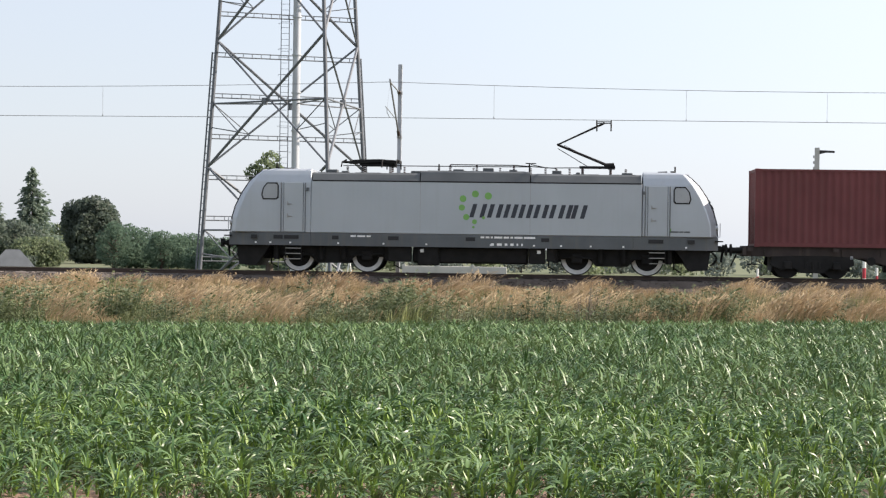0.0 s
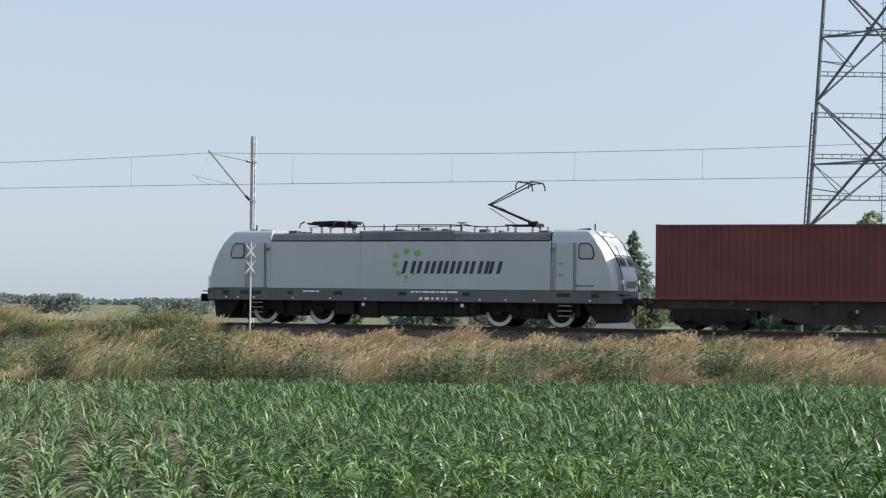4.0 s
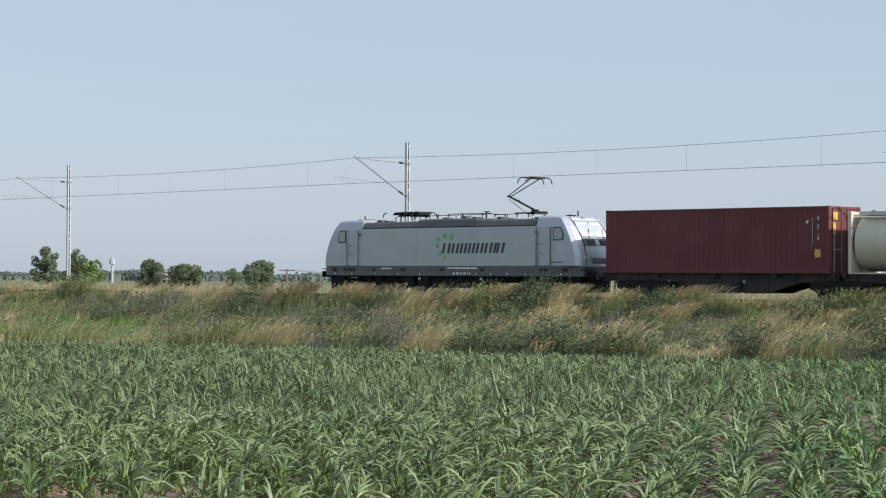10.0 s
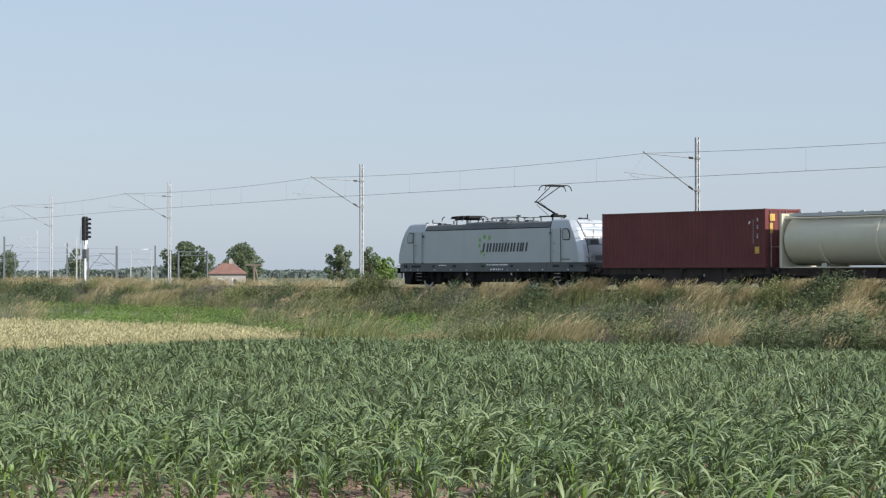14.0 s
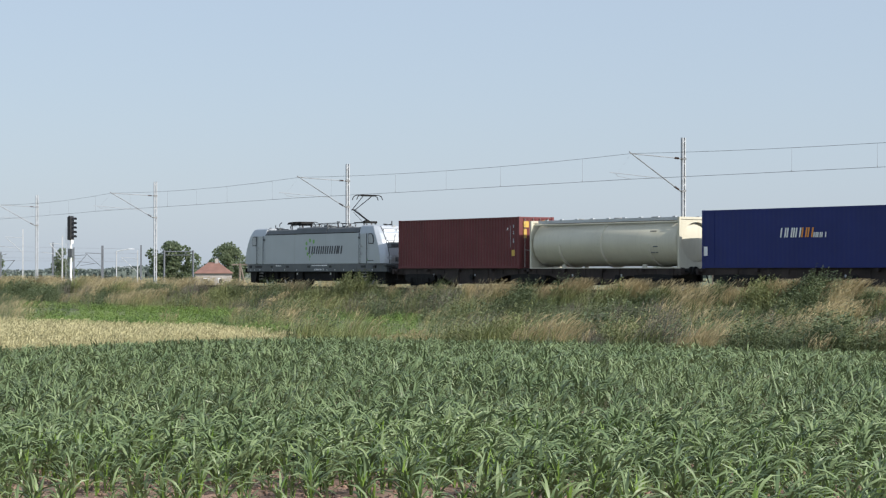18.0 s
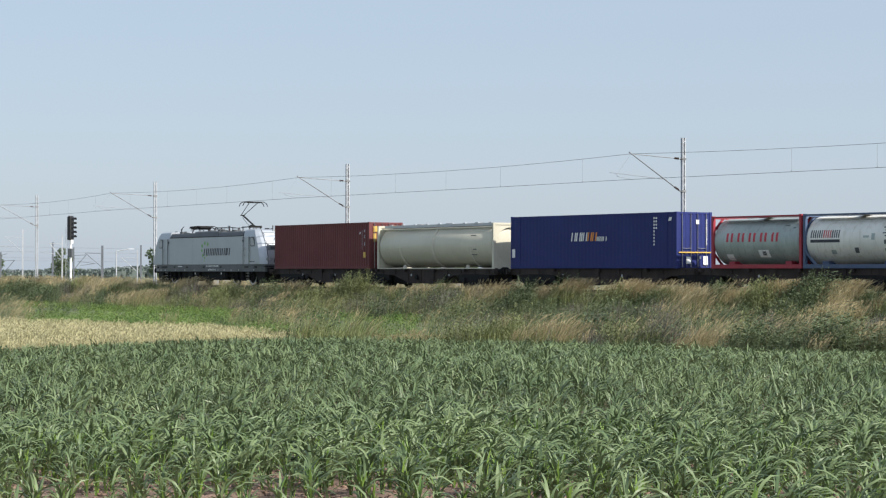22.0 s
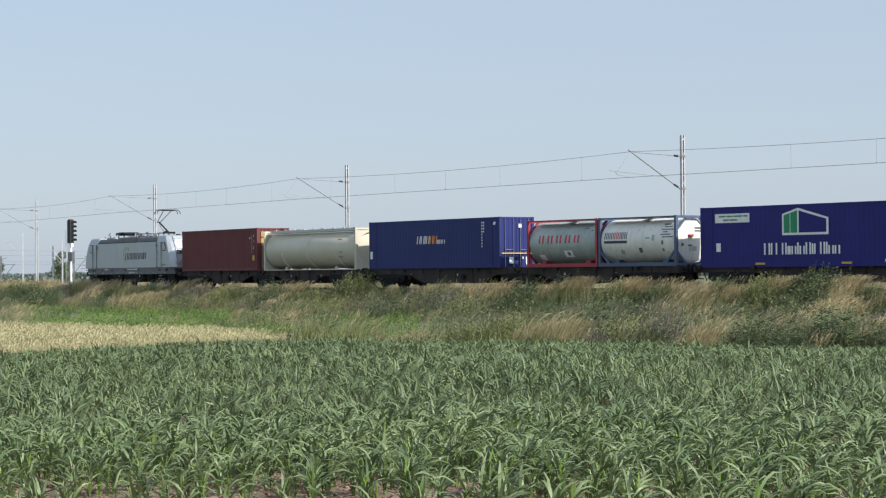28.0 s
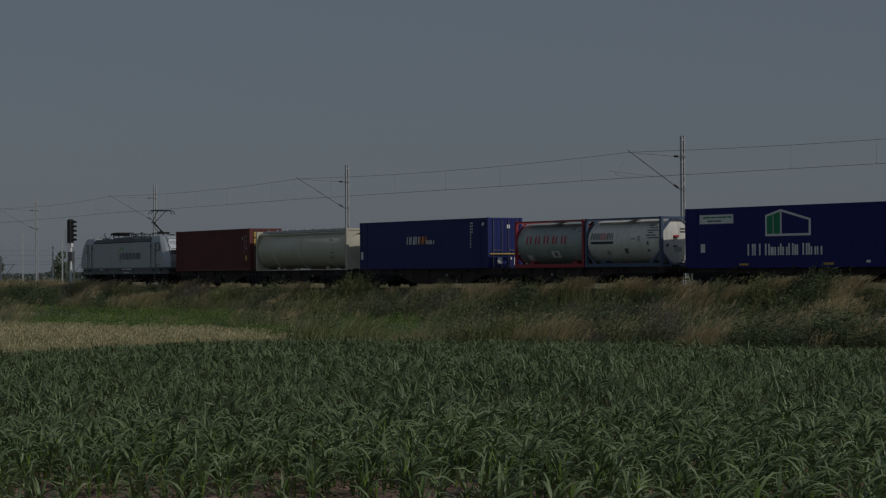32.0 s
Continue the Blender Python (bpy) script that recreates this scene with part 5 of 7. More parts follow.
    for ks, models, m, nm, lab, bend in (
            ((0,), swept_over, M_STRAW, "dry_grass", "knee-high golden-brown dry grass bent by the wind", .60),
            ((6,), plumes, M_STRAW_PALE, "tall_dry_grass", "tall straw-coloured seeding grass bent by the wind", .48),
            ((0, 6), under, M_BLADE, "grass_leaves", "yellow-green leaves at the foot of the dry grass", .15),
            ((1,), blades, M_BLADE, "green_grass", "tall uncut yellow-green grass on the bank", .42),
            ((2,), bushes, M_BUSH, "dark_weeds", "dense dark green leafy weeds on the bank", .12),
            ((3,), limes, M_WEED, "light_weeds", "light green leafy weeds in clumps", .12),
            ((4,), greys, M_MUGWORT, "grey_weeds", "withered grey-brown weeds on the bank", .15),
            ((5,), nettles, M_NETTLE, "nettles", "low fresh green nettles at the foot of the bank", .0)):
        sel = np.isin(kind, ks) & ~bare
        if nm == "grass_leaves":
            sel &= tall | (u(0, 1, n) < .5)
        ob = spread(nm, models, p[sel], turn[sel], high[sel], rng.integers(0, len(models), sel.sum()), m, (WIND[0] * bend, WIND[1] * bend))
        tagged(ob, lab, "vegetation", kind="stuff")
    # growth on the far side of the track
    k = 420
    q = np.array([(*beside(a, b).xy, 0.0) for a, b in zip(u(-75, 12, k), -u(3.4, 9.0, k))])
    q[:, 2] = -.9 - .03
    ob = spread("weeds_beyond_track", limes, q, u(0, 6.3, k), u(.5, .95, k), rng.integers(0, 6, k), M_WEED, (.06, .08))
    tagged(ob, "rough green weeds on the far side of the track", "vegetation", kind="stuff")
    k = 2500
    s, l = u(-235, -82, k), -u(3.0, 7.0, k)
    q = np.array([(*beside(a, b).xy, 0.0) for a, b in zip(s, l)])
    q[:, 2] = bank_height(-l) - .03
    ob = spread("dry_grass_beyond_track", plumes, q, u(0, 6.3, k), u(1.0, 1.4, k), rng.integers(0, 8, k), M_STRAW_PALE, (.14, .19))
    tagged(ob, "tall straw-coloured grass on the far side of the track", "vegetation", kind="stuff")
    # the strip of ripe grass beside the maize
    q = at_bearing(u(75.0, 84.6, 5200), u(.1, 40.0, 5200))
    a, d = np.degrees(np.arctan2(-q[:, 0], q[:, 1])), np.hypot(q[:, 0], q[:, 1])
    q = q[d < np.interp(a, [75.0, 77.5, 83.4, 88], [74, 90, 102, 108]) + rng.normal(0, .8, len(d))]
    k = len(q)
    q = np.column_stack([q, np.full(k, GROUND - .02)])
    pales = [plume_model(rng, 11, 1.0, .044, .42) for _ in range(6)]
    ob = spread("ripe_grass", pales, q, u(0, 6.3, k), u(.46, .62, k), rng.integers(0, 6, k), M_PALE, (.24, .32))
    tagged(ob, "dense pale ripe grass strip beside the maize", "grass", kind="stuff")


def soil_clods():
    """Dry lumps of earth between the nearest plants."""
    rng = np.random.default_rng(18)
    base = np.array([[-1, -1, -.5], [1, -1, -.4], [1.1, 1, -.5], [-.9, 1, -.4], [-.7, -.8, .5], [.8, -.6, .4], [.7, .7, .6], [-.8, .6, .4]])
    q = np.array([[3, 2, 1, 0], [4, 5, 6, 7], [0, 1, 5, 4], [1, 2, 6, 5], [2, 3, 7, 6], [3, 0, 4, 7]])
    models = [(base * rng.uniform(.5, 1.3, (8, 3)), q) for _ in range(6)]
    n = 5200
    a, r = np.radians(rng.uniform(50, 84, n)), rng.uniform(20.5, 30, n)
    at = np.stack([-np.sin(a) * r, np.cos(a) * r, np.full(n, GROUND + .045)], 1)
    ob = spread("soil_clods", models, at, rng.uniform(0, 6.3, n), rng.uniform(.012, .05, n) ** 1.0, rng.integers(0, 6, n), M_SOIL)
    tagged(ob, "dry reddish-brown lumps of earth between maize rows", "soil clods", kind="stuff")


growth()
field_soil()
soil_clods()
maize()

# ---- the train ----
# Local space of every vehicle: x along the track to the rear, y away from the field, z above rail level.
def wheelset(name, parent, x, radius, white):
    """An axle with two wheels, under its bogie."""
    ob = None
    bm = fresh()
    rod(bm, (0, -0.95, 0), (0, 0.95, 0), 0.085, 10)
    for y in (-0.76, 0.76):
        rod(bm, (0, y - 0.065, 0), (0, y + 0.065, 0), radius, 40)
        rod(bm, (0, y - 0.09, 0), (0, y + 0.09, 0), radius * 0.34, 16)
    ob = part(name, bm, M_UNDER, parent, smooth=True)
    ob.location = (x, 0, radius)
    return ob


def tyre_ring(ws, radius):
    for y in (-0.832, 0.832):
        bm = fresh()
        n = 44
        rings = []
        for rr, dy in ((radius * 0.70, 0), (radius * 0.70, -.006), (radius * 0.94, -.006), (radius * 0.94, 0)):
            rings.append([(math.cos(k * math.tau / n) * rr, y + math.copysign(1, y) * -dy, math.sin(k * math.tau / n) * rr) for k in range(n)])
        loft(bm, rings + [rings[0]], False)
        part("tyre_ring", bm, M_TYRE, ws, "white painted tyre ring")


LOCO_WHEELS = []


def side_plate(bm, outline, y, t):
    """A thin flat plate on the field side, from an outline in x, z."""
    return prism(bm, outline, y, y - t)


def rounded(x0, x1, z0, z1, r, n=4):
    pts = []
    for cx, cz, a0 in ((x1 - r, z1 - r, 0), (x0 + r, z1 - r, 90), (x0 + r, z0 + r, 180), (x1 - r, z0 + r, 270)):
        for k in range(n + 1):
            a = radians(a0 + 90 * k / n)
            pts.append((cx + r * math.cos(a), cz + r * math.sin(a)))
    return pts


def bars(parent, x, z, y, widths, h, gap, material, slant=0.0, name="marking_bar", t=0.006):
    """A row of plain bars standing in for writing."""
    for w in widths:
        if w > 0:
            bm = fresh()
            side_plate(bm, [(x, z), (x + w, z), (x + w + slant * h, z + h), (x + slant * h, z + h)], y, t)
            part(name, bm, material, parent)
        x += abs(w) + gap
    return x


def stroke_pair(parent, x, z, w, h, stroke, y, material, slant, single=False):
    """Two plain slanted bars, standing in for a piece of a brand sign."""
    for a in ((x,) if single else (x, x + w - stroke)):
        bm = side_plate(fresh(), [(a, z), (a + stroke, z), (a + stroke + slant * h, z + h), (a + slant * h, z + h)], y, 0.006)
        part("sign_bar", bm, material, parent)


def slope_slab(e, lo, hi, y0, y1, proud=0.03):
    """A thin slab on a cab's slope between two heights."""
    bm = fresh()
    n = Vector((hi[1] - lo[1], 0, lo[0] - hi[0])).normalized() * proud
    pts = [Vector((x, yy, z)) for (x, z), yy in ((lo, y0), (lo, y1), (hi, y1 * .96), (hi, y0 * .96))]
    va = [bm.verts.new((e * (p + n).x, p.y, (p + n).z)) for p in pts]
    vb = [bm.verts.new((e * (p - n * 2).x, p.y, (p - n * 2).z)) for p in pts]
    bm.faces.new(va)
    bm.faces.new(vb[::-1])
    for k in range(4):
        bm.faces.new((va[k], va[(k + 1) % 4], vb[(k + 1) % 4], vb[k]))
    return bm


def locomotive():
    root = thing("locomotive", "silver-grey electric locomotive with dark skirt and one raised pantograph", "locomotive")
    W = 1.49
    # main body between the cabs
    bm = fresh()
    box(bm, -6.0, 6.3, -W, W, 1.46, 3.40)
    part("body", bm, M_SILVER, root, "silver-grey body side", bevel=0.02)
    # panel seams
    for x in (-1.91, 2.18):
        bm = fresh()
        box(bm, x - 0.007, x + 0.007, -W - 0.003, -W + 0.002, 1.5, 3.38)
        part("panel_seam", bm, M_STEEL, root)
    # roof fairings
    for x0, x1, zt in ((-5.96, -1.95, 3.72), (-1.91, 2.15, 3.82), (2.19, 6.26, 3.74)):
        bm = fresh()
        loft(bm, [[(x, -W + 0.02, 3.405), (x, -1.33, zt - .06), (x, -1.25, zt), (x, 1.25, zt), (x, 1.33, zt - .06), (x, W - 0.02, 3.405)] for x in (x0, x1)])
        rp = part("roof_panel", bm, M_ROOFGREY, root, "dark grey roof panel")
        for k in range(3):
            x = x0 + (k + 0.5) * (x1 - x0) / 3
            bm = fresh()
            box(bm, x - 0.5, x + 0.5, -0.8, 0.8, zt, zt + 0.03, 0.02)
            part("roof_hatch", bm, M_ROOFGREY, rp)
    for y in (-W, W - .03):
        bm = fresh()
        box(bm, -5.95, 6.28, y - .005, y + .035, 3.385, 3.43)
        part("roof_gutter", bm, M_UNDER, root, "black roof gutter")
    # cabs: level rings, flat sides up to a crisp corner, then the angled front
    prof = ((1.46, 1.49, 8.84, 9.11, 1.02), (2.00, 1.49, 8.80, 9.06, 1.02), (2.43, 1.485, 8.66, 8.94, 1.02), (2.93, 1.475, 8.43, 8.70, 1.03), (3.36, 1.45, 8.16, 8.41, 1.03), (3.62, 1.39, 7.96, 8.14, 1.0), (3.78, 1.33, 7.80, 7.93, .96), (3.85, 1.20, 7.45, 7.55, .9))
    for e, nm in ((1, "rear_cab"), (-1, "front_cab")):
        back = 6.32 if e > 0 else 6.0
        rings = []
        for z, w, xs, xc, wc in prof:
            xm = (xs + xc * 2) / 3
            rings.append([(e * back, -w, z), (e * xs, -w, z), (e * xm, -(w + wc) / 2 + .02, z), (e * xc, -wc * .93, z), (e * (xc + .02), 0, z), (e * xc, wc * .93, z), (e * xm, (w + wc) / 2 - .02, z), (e * xs, w, z), (e * back, w, z)])
        bm = loft(fresh(), rings)
        cab = part(nm, bm, M_SILVER, root, "silver-grey angular sloping cab", bevel=0.025)
        # windscreens on the slope, their sky reflection painted as a pale colour
        for y0, y1 in ((-0.88, -0.09), (0.09, 0.88)):
            part("windscreen_rim", slope_slab(e, (8.765, 2.825), (8.195, 3.585), y0 - .035, y1 + .035, .022), M_BAND, cab, "dark windscreen rim")
            part("windscreen", slope_slab(e, (8.74, 2.86), (8.22, 3.55), y0, y1), M_SCREEN, cab, "sloping windscreen, sky glare painted pale")
        part("lower_fairing", slope_slab(e, (8.955, 2.44), (8.79, 2.78), -.93, .93, .02), M_BAND, cab, "dark grey band under the windscreens")
        # unlit light clusters on the band, as plain black boxes
        for y0, y1 in ((-.72, -.22), (.22, .72)):
            part("light_cluster", slope_slab(e, (8.93, 2.50), (8.85, 2.67), y0, y1, .05), M_BLACK, cab, "black box on the band")
        part("front_badge", slope_slab(e, (8.945, 2.46), (8.80, 2.76), -.13, .13, .035), M_PIPE, cab, "plain pale badge")
        part("brow_panel", slope_slab(e, (8.15, 3.615), (7.95, 3.755), -.92, .92, .02), M_PIPE, cab, "light grey brow over the windscreens")
        part("front_grille", slope_slab(e, (9.10, 1.58), (9.085, 1.86), -.55, .55, .02), M_BAND, cab, "dark grille low on the front")
        for sgn in (-1, 1):
            edge = [Vector((e * (xc + .012), sgn * wc * .945, z)) for z, w, xs, xc, wc in prof[:-1]]
            part("front_seal", cable(fresh(), edge, .02), M_BLACK, cab, "black seal round the front plate")
        for y in (-0.98, -0.72, 0.72, 0.98):
            bm = fresh()
            rod(bm, (e * 9.0, y, 1.82), (e * 9.13, y, 1.82), 0.10, 14)
            part("headlight", bm, M_LAMP, cab, "round headlight")
        bm = fresh()
        rod(bm, (e * 7.9, 0, 3.76), (e * 8.06, 0, 3.74), 0.11, 12)
        part("top_light", bm, M_LAMP, cab)
        for y in (-0.5, 0.5):
            part("wiper", rod(fresh(), (e * 8.86, y, 2.76), (e * 8.52, y + .3, 3.26), 0.014, 4), M_BLACK, cab)
        # lower front
        bm = fresh()
        rr = [[(e * x, -w, 0.98), (e * x, -w, 1.455), (e * x, w, 1.455), (e * x, w, 0.98)] for x, w in ((6.0, 1.475), (7.75, 1.47), (8.72, 1.33), (9.12, 1.18))]
        loft(bm, rr)
        part("front_skirt", bm, M_BAND, root, "dark grey skirt")
        bm = fresh()
        loft(bm, [[(e * 8.1, -1.15, 0.20), (e * 8.75, -1.1, 0.25), (e * 8.75, 1.1, 0.25), (e * 8.1, 1.15, 0.20)], [(e * 7.55, -1.22, 0.98), (e * 8.85, -1.1, 0.98), (e * 8.85, 1.1, 0.98), (e * 7.55, 1.22, 0.98)]])
        part("snow_plough", bm, M_UNDER, root)
        for y in (-0.875, 0.875):
            bm = fresh()
            rod(bm, (e * 8.9, y, 1.05), (e * 9.25, y, 1.05), 0.12, 12)
            rod(bm, (e * 9.25, y, 1.05), (e * 9.39, y, 1.05), 0.09, 12)
            bf = part("buffer", bm, M_UNDER, root)
            bm = fresh()
            xa, xb = sorted((e * 9.38, e * 9.45))
            box(bm, xa, xb, y - 0.31, y + 0.31, 0.89, 1.21)
            part("buffer_plate", bm, M_UNDER, bf, bevel=0.02)
        bm = fresh()
        rod(bm, (e * 8.9, 0, 1.0), (e * 9.35, 0, 0.98), 0.05, 8)
        rod(bm, (e * 9.35, 0, 0.98), (e * 9.3, 0, 0.55), 0.045, 6)
        part("screw_coupling", bm, M_UNDER, root)
        for y in (-0.45, 0.45):
            bm = fresh()
            last = None
            for k in range(9):
                f = k / 8
                q = Vector((e * (8.9 + 0.22 * math.sin(math.pi * f)), y + 0.1 * f, 0.95 - 0.55 * f))
                if last:
                    rod(bm, last, q, 0.022, 6)
                last = q
            part("brake_hose", bm, M_BLACK, root)
        for y in (-1.0, 1.0):
            bm = fresh()
            rod(bm, (e * 9.05, y, 1.48), (e * 9.2, y * .95, 1.5), 0.016, 5)
            rod(bm, (e * 9.2, y * .95, 1.5), (e * 9.2, y * .95, 2.0), 0.016, 5)
            part("hand_rail", bm, M_MAST, root)
        bm = fresh()
        box(bm, min(e * 9.0, e * 9.3), max(e * 9.0, e * 9.3), -1.3, -0.62, 1.30, 1.345)
        part("shunter_step", bm, M_UNDER, root)
        bm = fresh()
        rod(bm, (e * 7.55, 0.15, 3.8), (e * 7.55, 0.15, 4.12), 0.032, 6)
        rod(bm, (e * 7.45, -0.3, 3.83), (e * 7.45, -0.3, 3.93), 0.09, 8)
        part("antenna", bm, M_UNDER, root)
        bm = fresh()
        for y in (0.0, 0.3):
            rod(bm, (e * 6.9, y, 3.89), (e * 7.25, y, 3.89), 0.03, 8, 0.05)
        box(bm, min(e * 6.9, e * 7.2), max(e * 6.9, e * 7.2), -.05, .35, 3.84, 3.87)
        part("horn", bm, M_UNDER, root)
    # skirt between the cabs
    for y0, y1 in ((-1.485, -1.40), (1.40, 1.485)):
        bm = fresh()
        box(bm, -5.99, 5.99, y0, y1, 0.98, 1.455)
        part("side_skirt", bm, M_BAND, root, "dark grey side skirt")
    bm = fresh()
    box(bm, -8.2, 8.2, -1.36, 1.36, 1.0, 1.455)
    part("underframe", bm, M_UNDER, root)
    for x0, x1 in ((-7.4, -7.05), (-8.25, -8.02), (-7.0, -6.45), (-0.2, 0.15), (-3.1, -2.7), (2.6, 2.9), (6.55, 7.1), (8.0, 8.25), (-5.2, -4.95)):
        bm = fresh()
        box(bm, x0, x1, -1.496, -1.40, 1.22, 1.36)
        part("skirt_opening", bm, M_BLACK, root)
    for x in (-8.1, -7.55, -6.8, -5.0, -3.3, -1.7, 0.7, 2.3, 3.3, 4.4, 5.6, 7.9):
        bm = fresh()
        box(bm, x, x + 0.07, -1.494, -1.47, 1.05, 1.11)
        part("skirt_mark", bm, M_WHITE, root)
    # doors, rails, side windows
    for x0, x1 in ((-7.02, -6.30), (6.52, 7.24)):
        for sgn in (-1, 1):
            y = sgn * W
            bm = fresh()
            box(bm, x0, x1, min(y, y + sgn * .012), max(y, y + sgn * .012), 1.50, 3.32)
            door = part("cab_door", bm, M_SILVER, root, "narrow cab door", bevel=0.004)
            for z in (2.06, 2.52):
                bm = fresh()
                rod(bm, (x0 + .14, y + sgn * .05, z), (x0 + .30, y + sgn * .05, z), 0.016, 6)
                rod(bm, (x0 + .14, y + sgn * .05, z - .04), (x0 + .14, y + sgn * .05, z + .10), 0.016, 6)
                rod(bm, (x0 + .16, y, z), (x0 + .16, y + sgn * .05, z), 0.012, 5)
                part("handle", bm, M_STEEL, door, "steel handle")
            for xx in (x0 - 0.10, x1 + 0.09):
                bm = fresh()
                rod(bm, (xx, y + sgn * .055, 1.48), (xx, y + sgn * .055, 3.32), 0.018, 6)
                for z in (1.5, 2.4, 3.3):
                    rod(bm, (xx, y - sgn * .01, z), (xx, y + sgn * .055, z), 0.014, 5)
                part("grab_rail", bm, M_BAND, root, "long vertical grab rail")
            bm = fresh()
            box(bm, x0 - 0.012, x0, min(y, y + sgn * .014), max(y, y + sgn * .014), 1.5, 3.32)
            box(bm, x1, x1 + 0.012, min(y, y + sgn * .014), max(y, y + sgn * .014), 1.5, 3.32)
            part("door_seal", bm, M_BLACK, root)
    for x0, x1 in ((-7.83, -7.27), (7.50, 8.06)):
        for sgn in (-1, 1):
            f = -1 if x0 < 0 else 1
            xa, xb = (x0, x1) if f > 0 else (x1, x0)
            def outline(g):
                dx = f * g
                return [(xa + .06 * f - dx * .5, 2.73 - g), (xb - .05 * f + dx * .8, 2.73 - g), (xb + dx, 2.86), (xb - (xb - xa) * .10 + dx, 3.12), (xb - (xb - xa) * .34 + dx * .5, 3.27 + g), (xa + .06 * f - dx, 3.27 + g), (xa - dx, 3.20), (xa - dx, 2.80 - g)]
            y = -W if sgn < 0 else W + 0.012
            bm = prism(fresh(), outline(0.05), y + 0.002, y - 0.012)
            wd = part("cab_window", bm, M_BLACK, root, "black-rimmed cab side window", bevel=0.003)
            bm = prism(fresh(), outline(0.0), y - 0.0125 if sgn < 0 else y + .004, y - 0.018 if sgn < 0 else y + .010)
            part("pane", bm, M_PANE, wd, "pale grey pane")
    for x in (-6.12, 6.38):
        bm = fresh()
        box(bm, x - 0.05, x + 0.05, -W - 0.09, -W, 3.02, 3.14)
        part("marker_camera", bm, M_BAND, root, bevel=0.01)
    # steps under the doors
    for x0 in (-7.02, 6.52):
        for k, z in enumerate((0.86, 0.66, 0.46)):
            bm = fresh()
            box(bm, x0 + 0.06, x0 + 0.64, -1.42, -1.22, z, z + 0.03)
            part("step", bm, M_STEEL, root, "steel step")
        for xx in (x0 + 0.05, x0 + 0.64):
            part("step_frame", box(fresh(), xx, xx + 0.025, -1.42, -1.30, 0.40, 1.0), M_UNDER, root)
    # logo: dots and slanted shapes
    for cx, cz, r in ((-.32, 2.79, .125), (.14, 2.97, .13), (.62, 2.90, .135), (-.36, 2.46, .115), (-.19, 2.11, .115), (.12, 1.94, .09), (.45, 2.09, .06), (.08, 1.74, .05)):
        bm = disc(fresh(), (cx, -W - 0.001, cz), r, 0.006, 18)
        part("logo_dot", bm, M_LEAFDOT, root, "green logo dot")
    x = -0.08
    for w, k in ((.62, 0), (.56, 1), (.52, 1), (.52, 2), (.55, 4), (.58, 1), (.16, 3), (.58, 1)):
        stroke_pair(root, x, 2.10, w * .86, 0.50, 0.16, -W - 0.001, M_LOGO, 0.28, k == 3)
        x += w + 0.035
    bars(root, 0.35, 1.33, -1.487, (.14, .14, .08, .3, .2, .1, .3, .42), 0.07, 0.05, M_WHITE)
    bars(root, 0.75, 1.06, -1.487, (.1, .18, .1, .12, .06, .06), 0.09, 0.11, M_WHITE)
    bars(root, -4.5, 1.32, -1.487, (.2, .3, .15), 0.06, 0.05, M_WHITE)
    bars(root, 7.35, 1.62, -W, (.3, .14, .22), 0.06, 0.03, M_BAND, 0.2)
    bars(root, 7.32, 1.65, -W, (.06,), 0.13, 0.03, M_LEAFDOT)
    # transformer and boxes between the bogies
    bm = fresh()
    box(bm, -2.2, 2.1, -1.15, 1.15, 0.38, 1.0)
    part("transformer_tank", bm, M_UNDER, root, bevel=0.06)
    for x0, x1, z0 in ((-3.1, -2.25, .42), (2.15, 2.75, .40), (-2.0, -1.2, .30), (2.8, 3.1, .5)):
        bm = fresh()
        box(bm, x0, x1, -1.32, -0.9, z0, 0.99)
        part("equipment_box", bm, M_UNDER, root, bevel=0.03)
    for x in (2.45, -1.9):
        bm = fresh()
        box(bm, x, x + .13, -1.33, -1.315, 0.78, 0.90)
        part("data_plate", bm, M_WHITE, root)
    # black blocks added to darken the gaps between the wheels
    for x0, x1, y, z in ((-8.0, -3.0, .55, .48), (3.0, 8.0, .55, .48)):
        part("dark_underframe_fill", box(fresh(), x0, x1, -y, y, z, 0.995), M_UNDER, root)
    # bogies
    for cx in (-5.22, 5.22):
        bm = fresh()
        for y in (-1.06, 0.98):
            prism(bm, [(-2.2, .66), (-2.2, .98), (2.2, .98), (2.2, .66), (1.85, .58), (.85, .60), (.58, .34), (-.58, .34), (-.85, .60), (-1.85, .58)], y, y + 0.08)
        box(bm, -0.5, 0.5, -1.0, 1.0, .55, .85)
        bogie = part("bogie", bm, M_UNDER, root, "black two-axle bogie")
        bogie.location = (cx, 0, 0)
        for dx in (-1.3, 1.3):
            ws = wheelset("wheelset", bogie, dx, 0.62, True)
            tyre_ring(ws, 0.62)
            LOCO_WHEELS.append(ws)
            for y in (-1.1, 1.1):
                part("axle_box", box(fresh(), dx - .20, dx + .20, y - .07, y + .07, .45, .80), M_UNDER, bogie, bevel=0.03)
        for dx in (-.42, .42, -2.1, 2.1):
            bm = fresh()
            rod(bm, (dx, -1.12, .45), (dx, -1.12, 1.02), .11, 10)
            for k in range(5):
                rod(bm, (dx, -1.12, .5 + k * .1), (dx, -1.12, .54 + k * .1), .14, 10)
            part("spring", bm, M_UNDER, bogie)
        for e in (-1, 1):
            part("damper", rod(fresh(), (e * 1.9, -1.15, .7), (e * .7, -1.18, .62), .035, 6), M_UNDER, bogie)
        for dx in (-2.35, 2.3):
            bm = fresh()
            rod(bm, (dx, -.8, .95), (dx, -.8, .25), .03, 6)
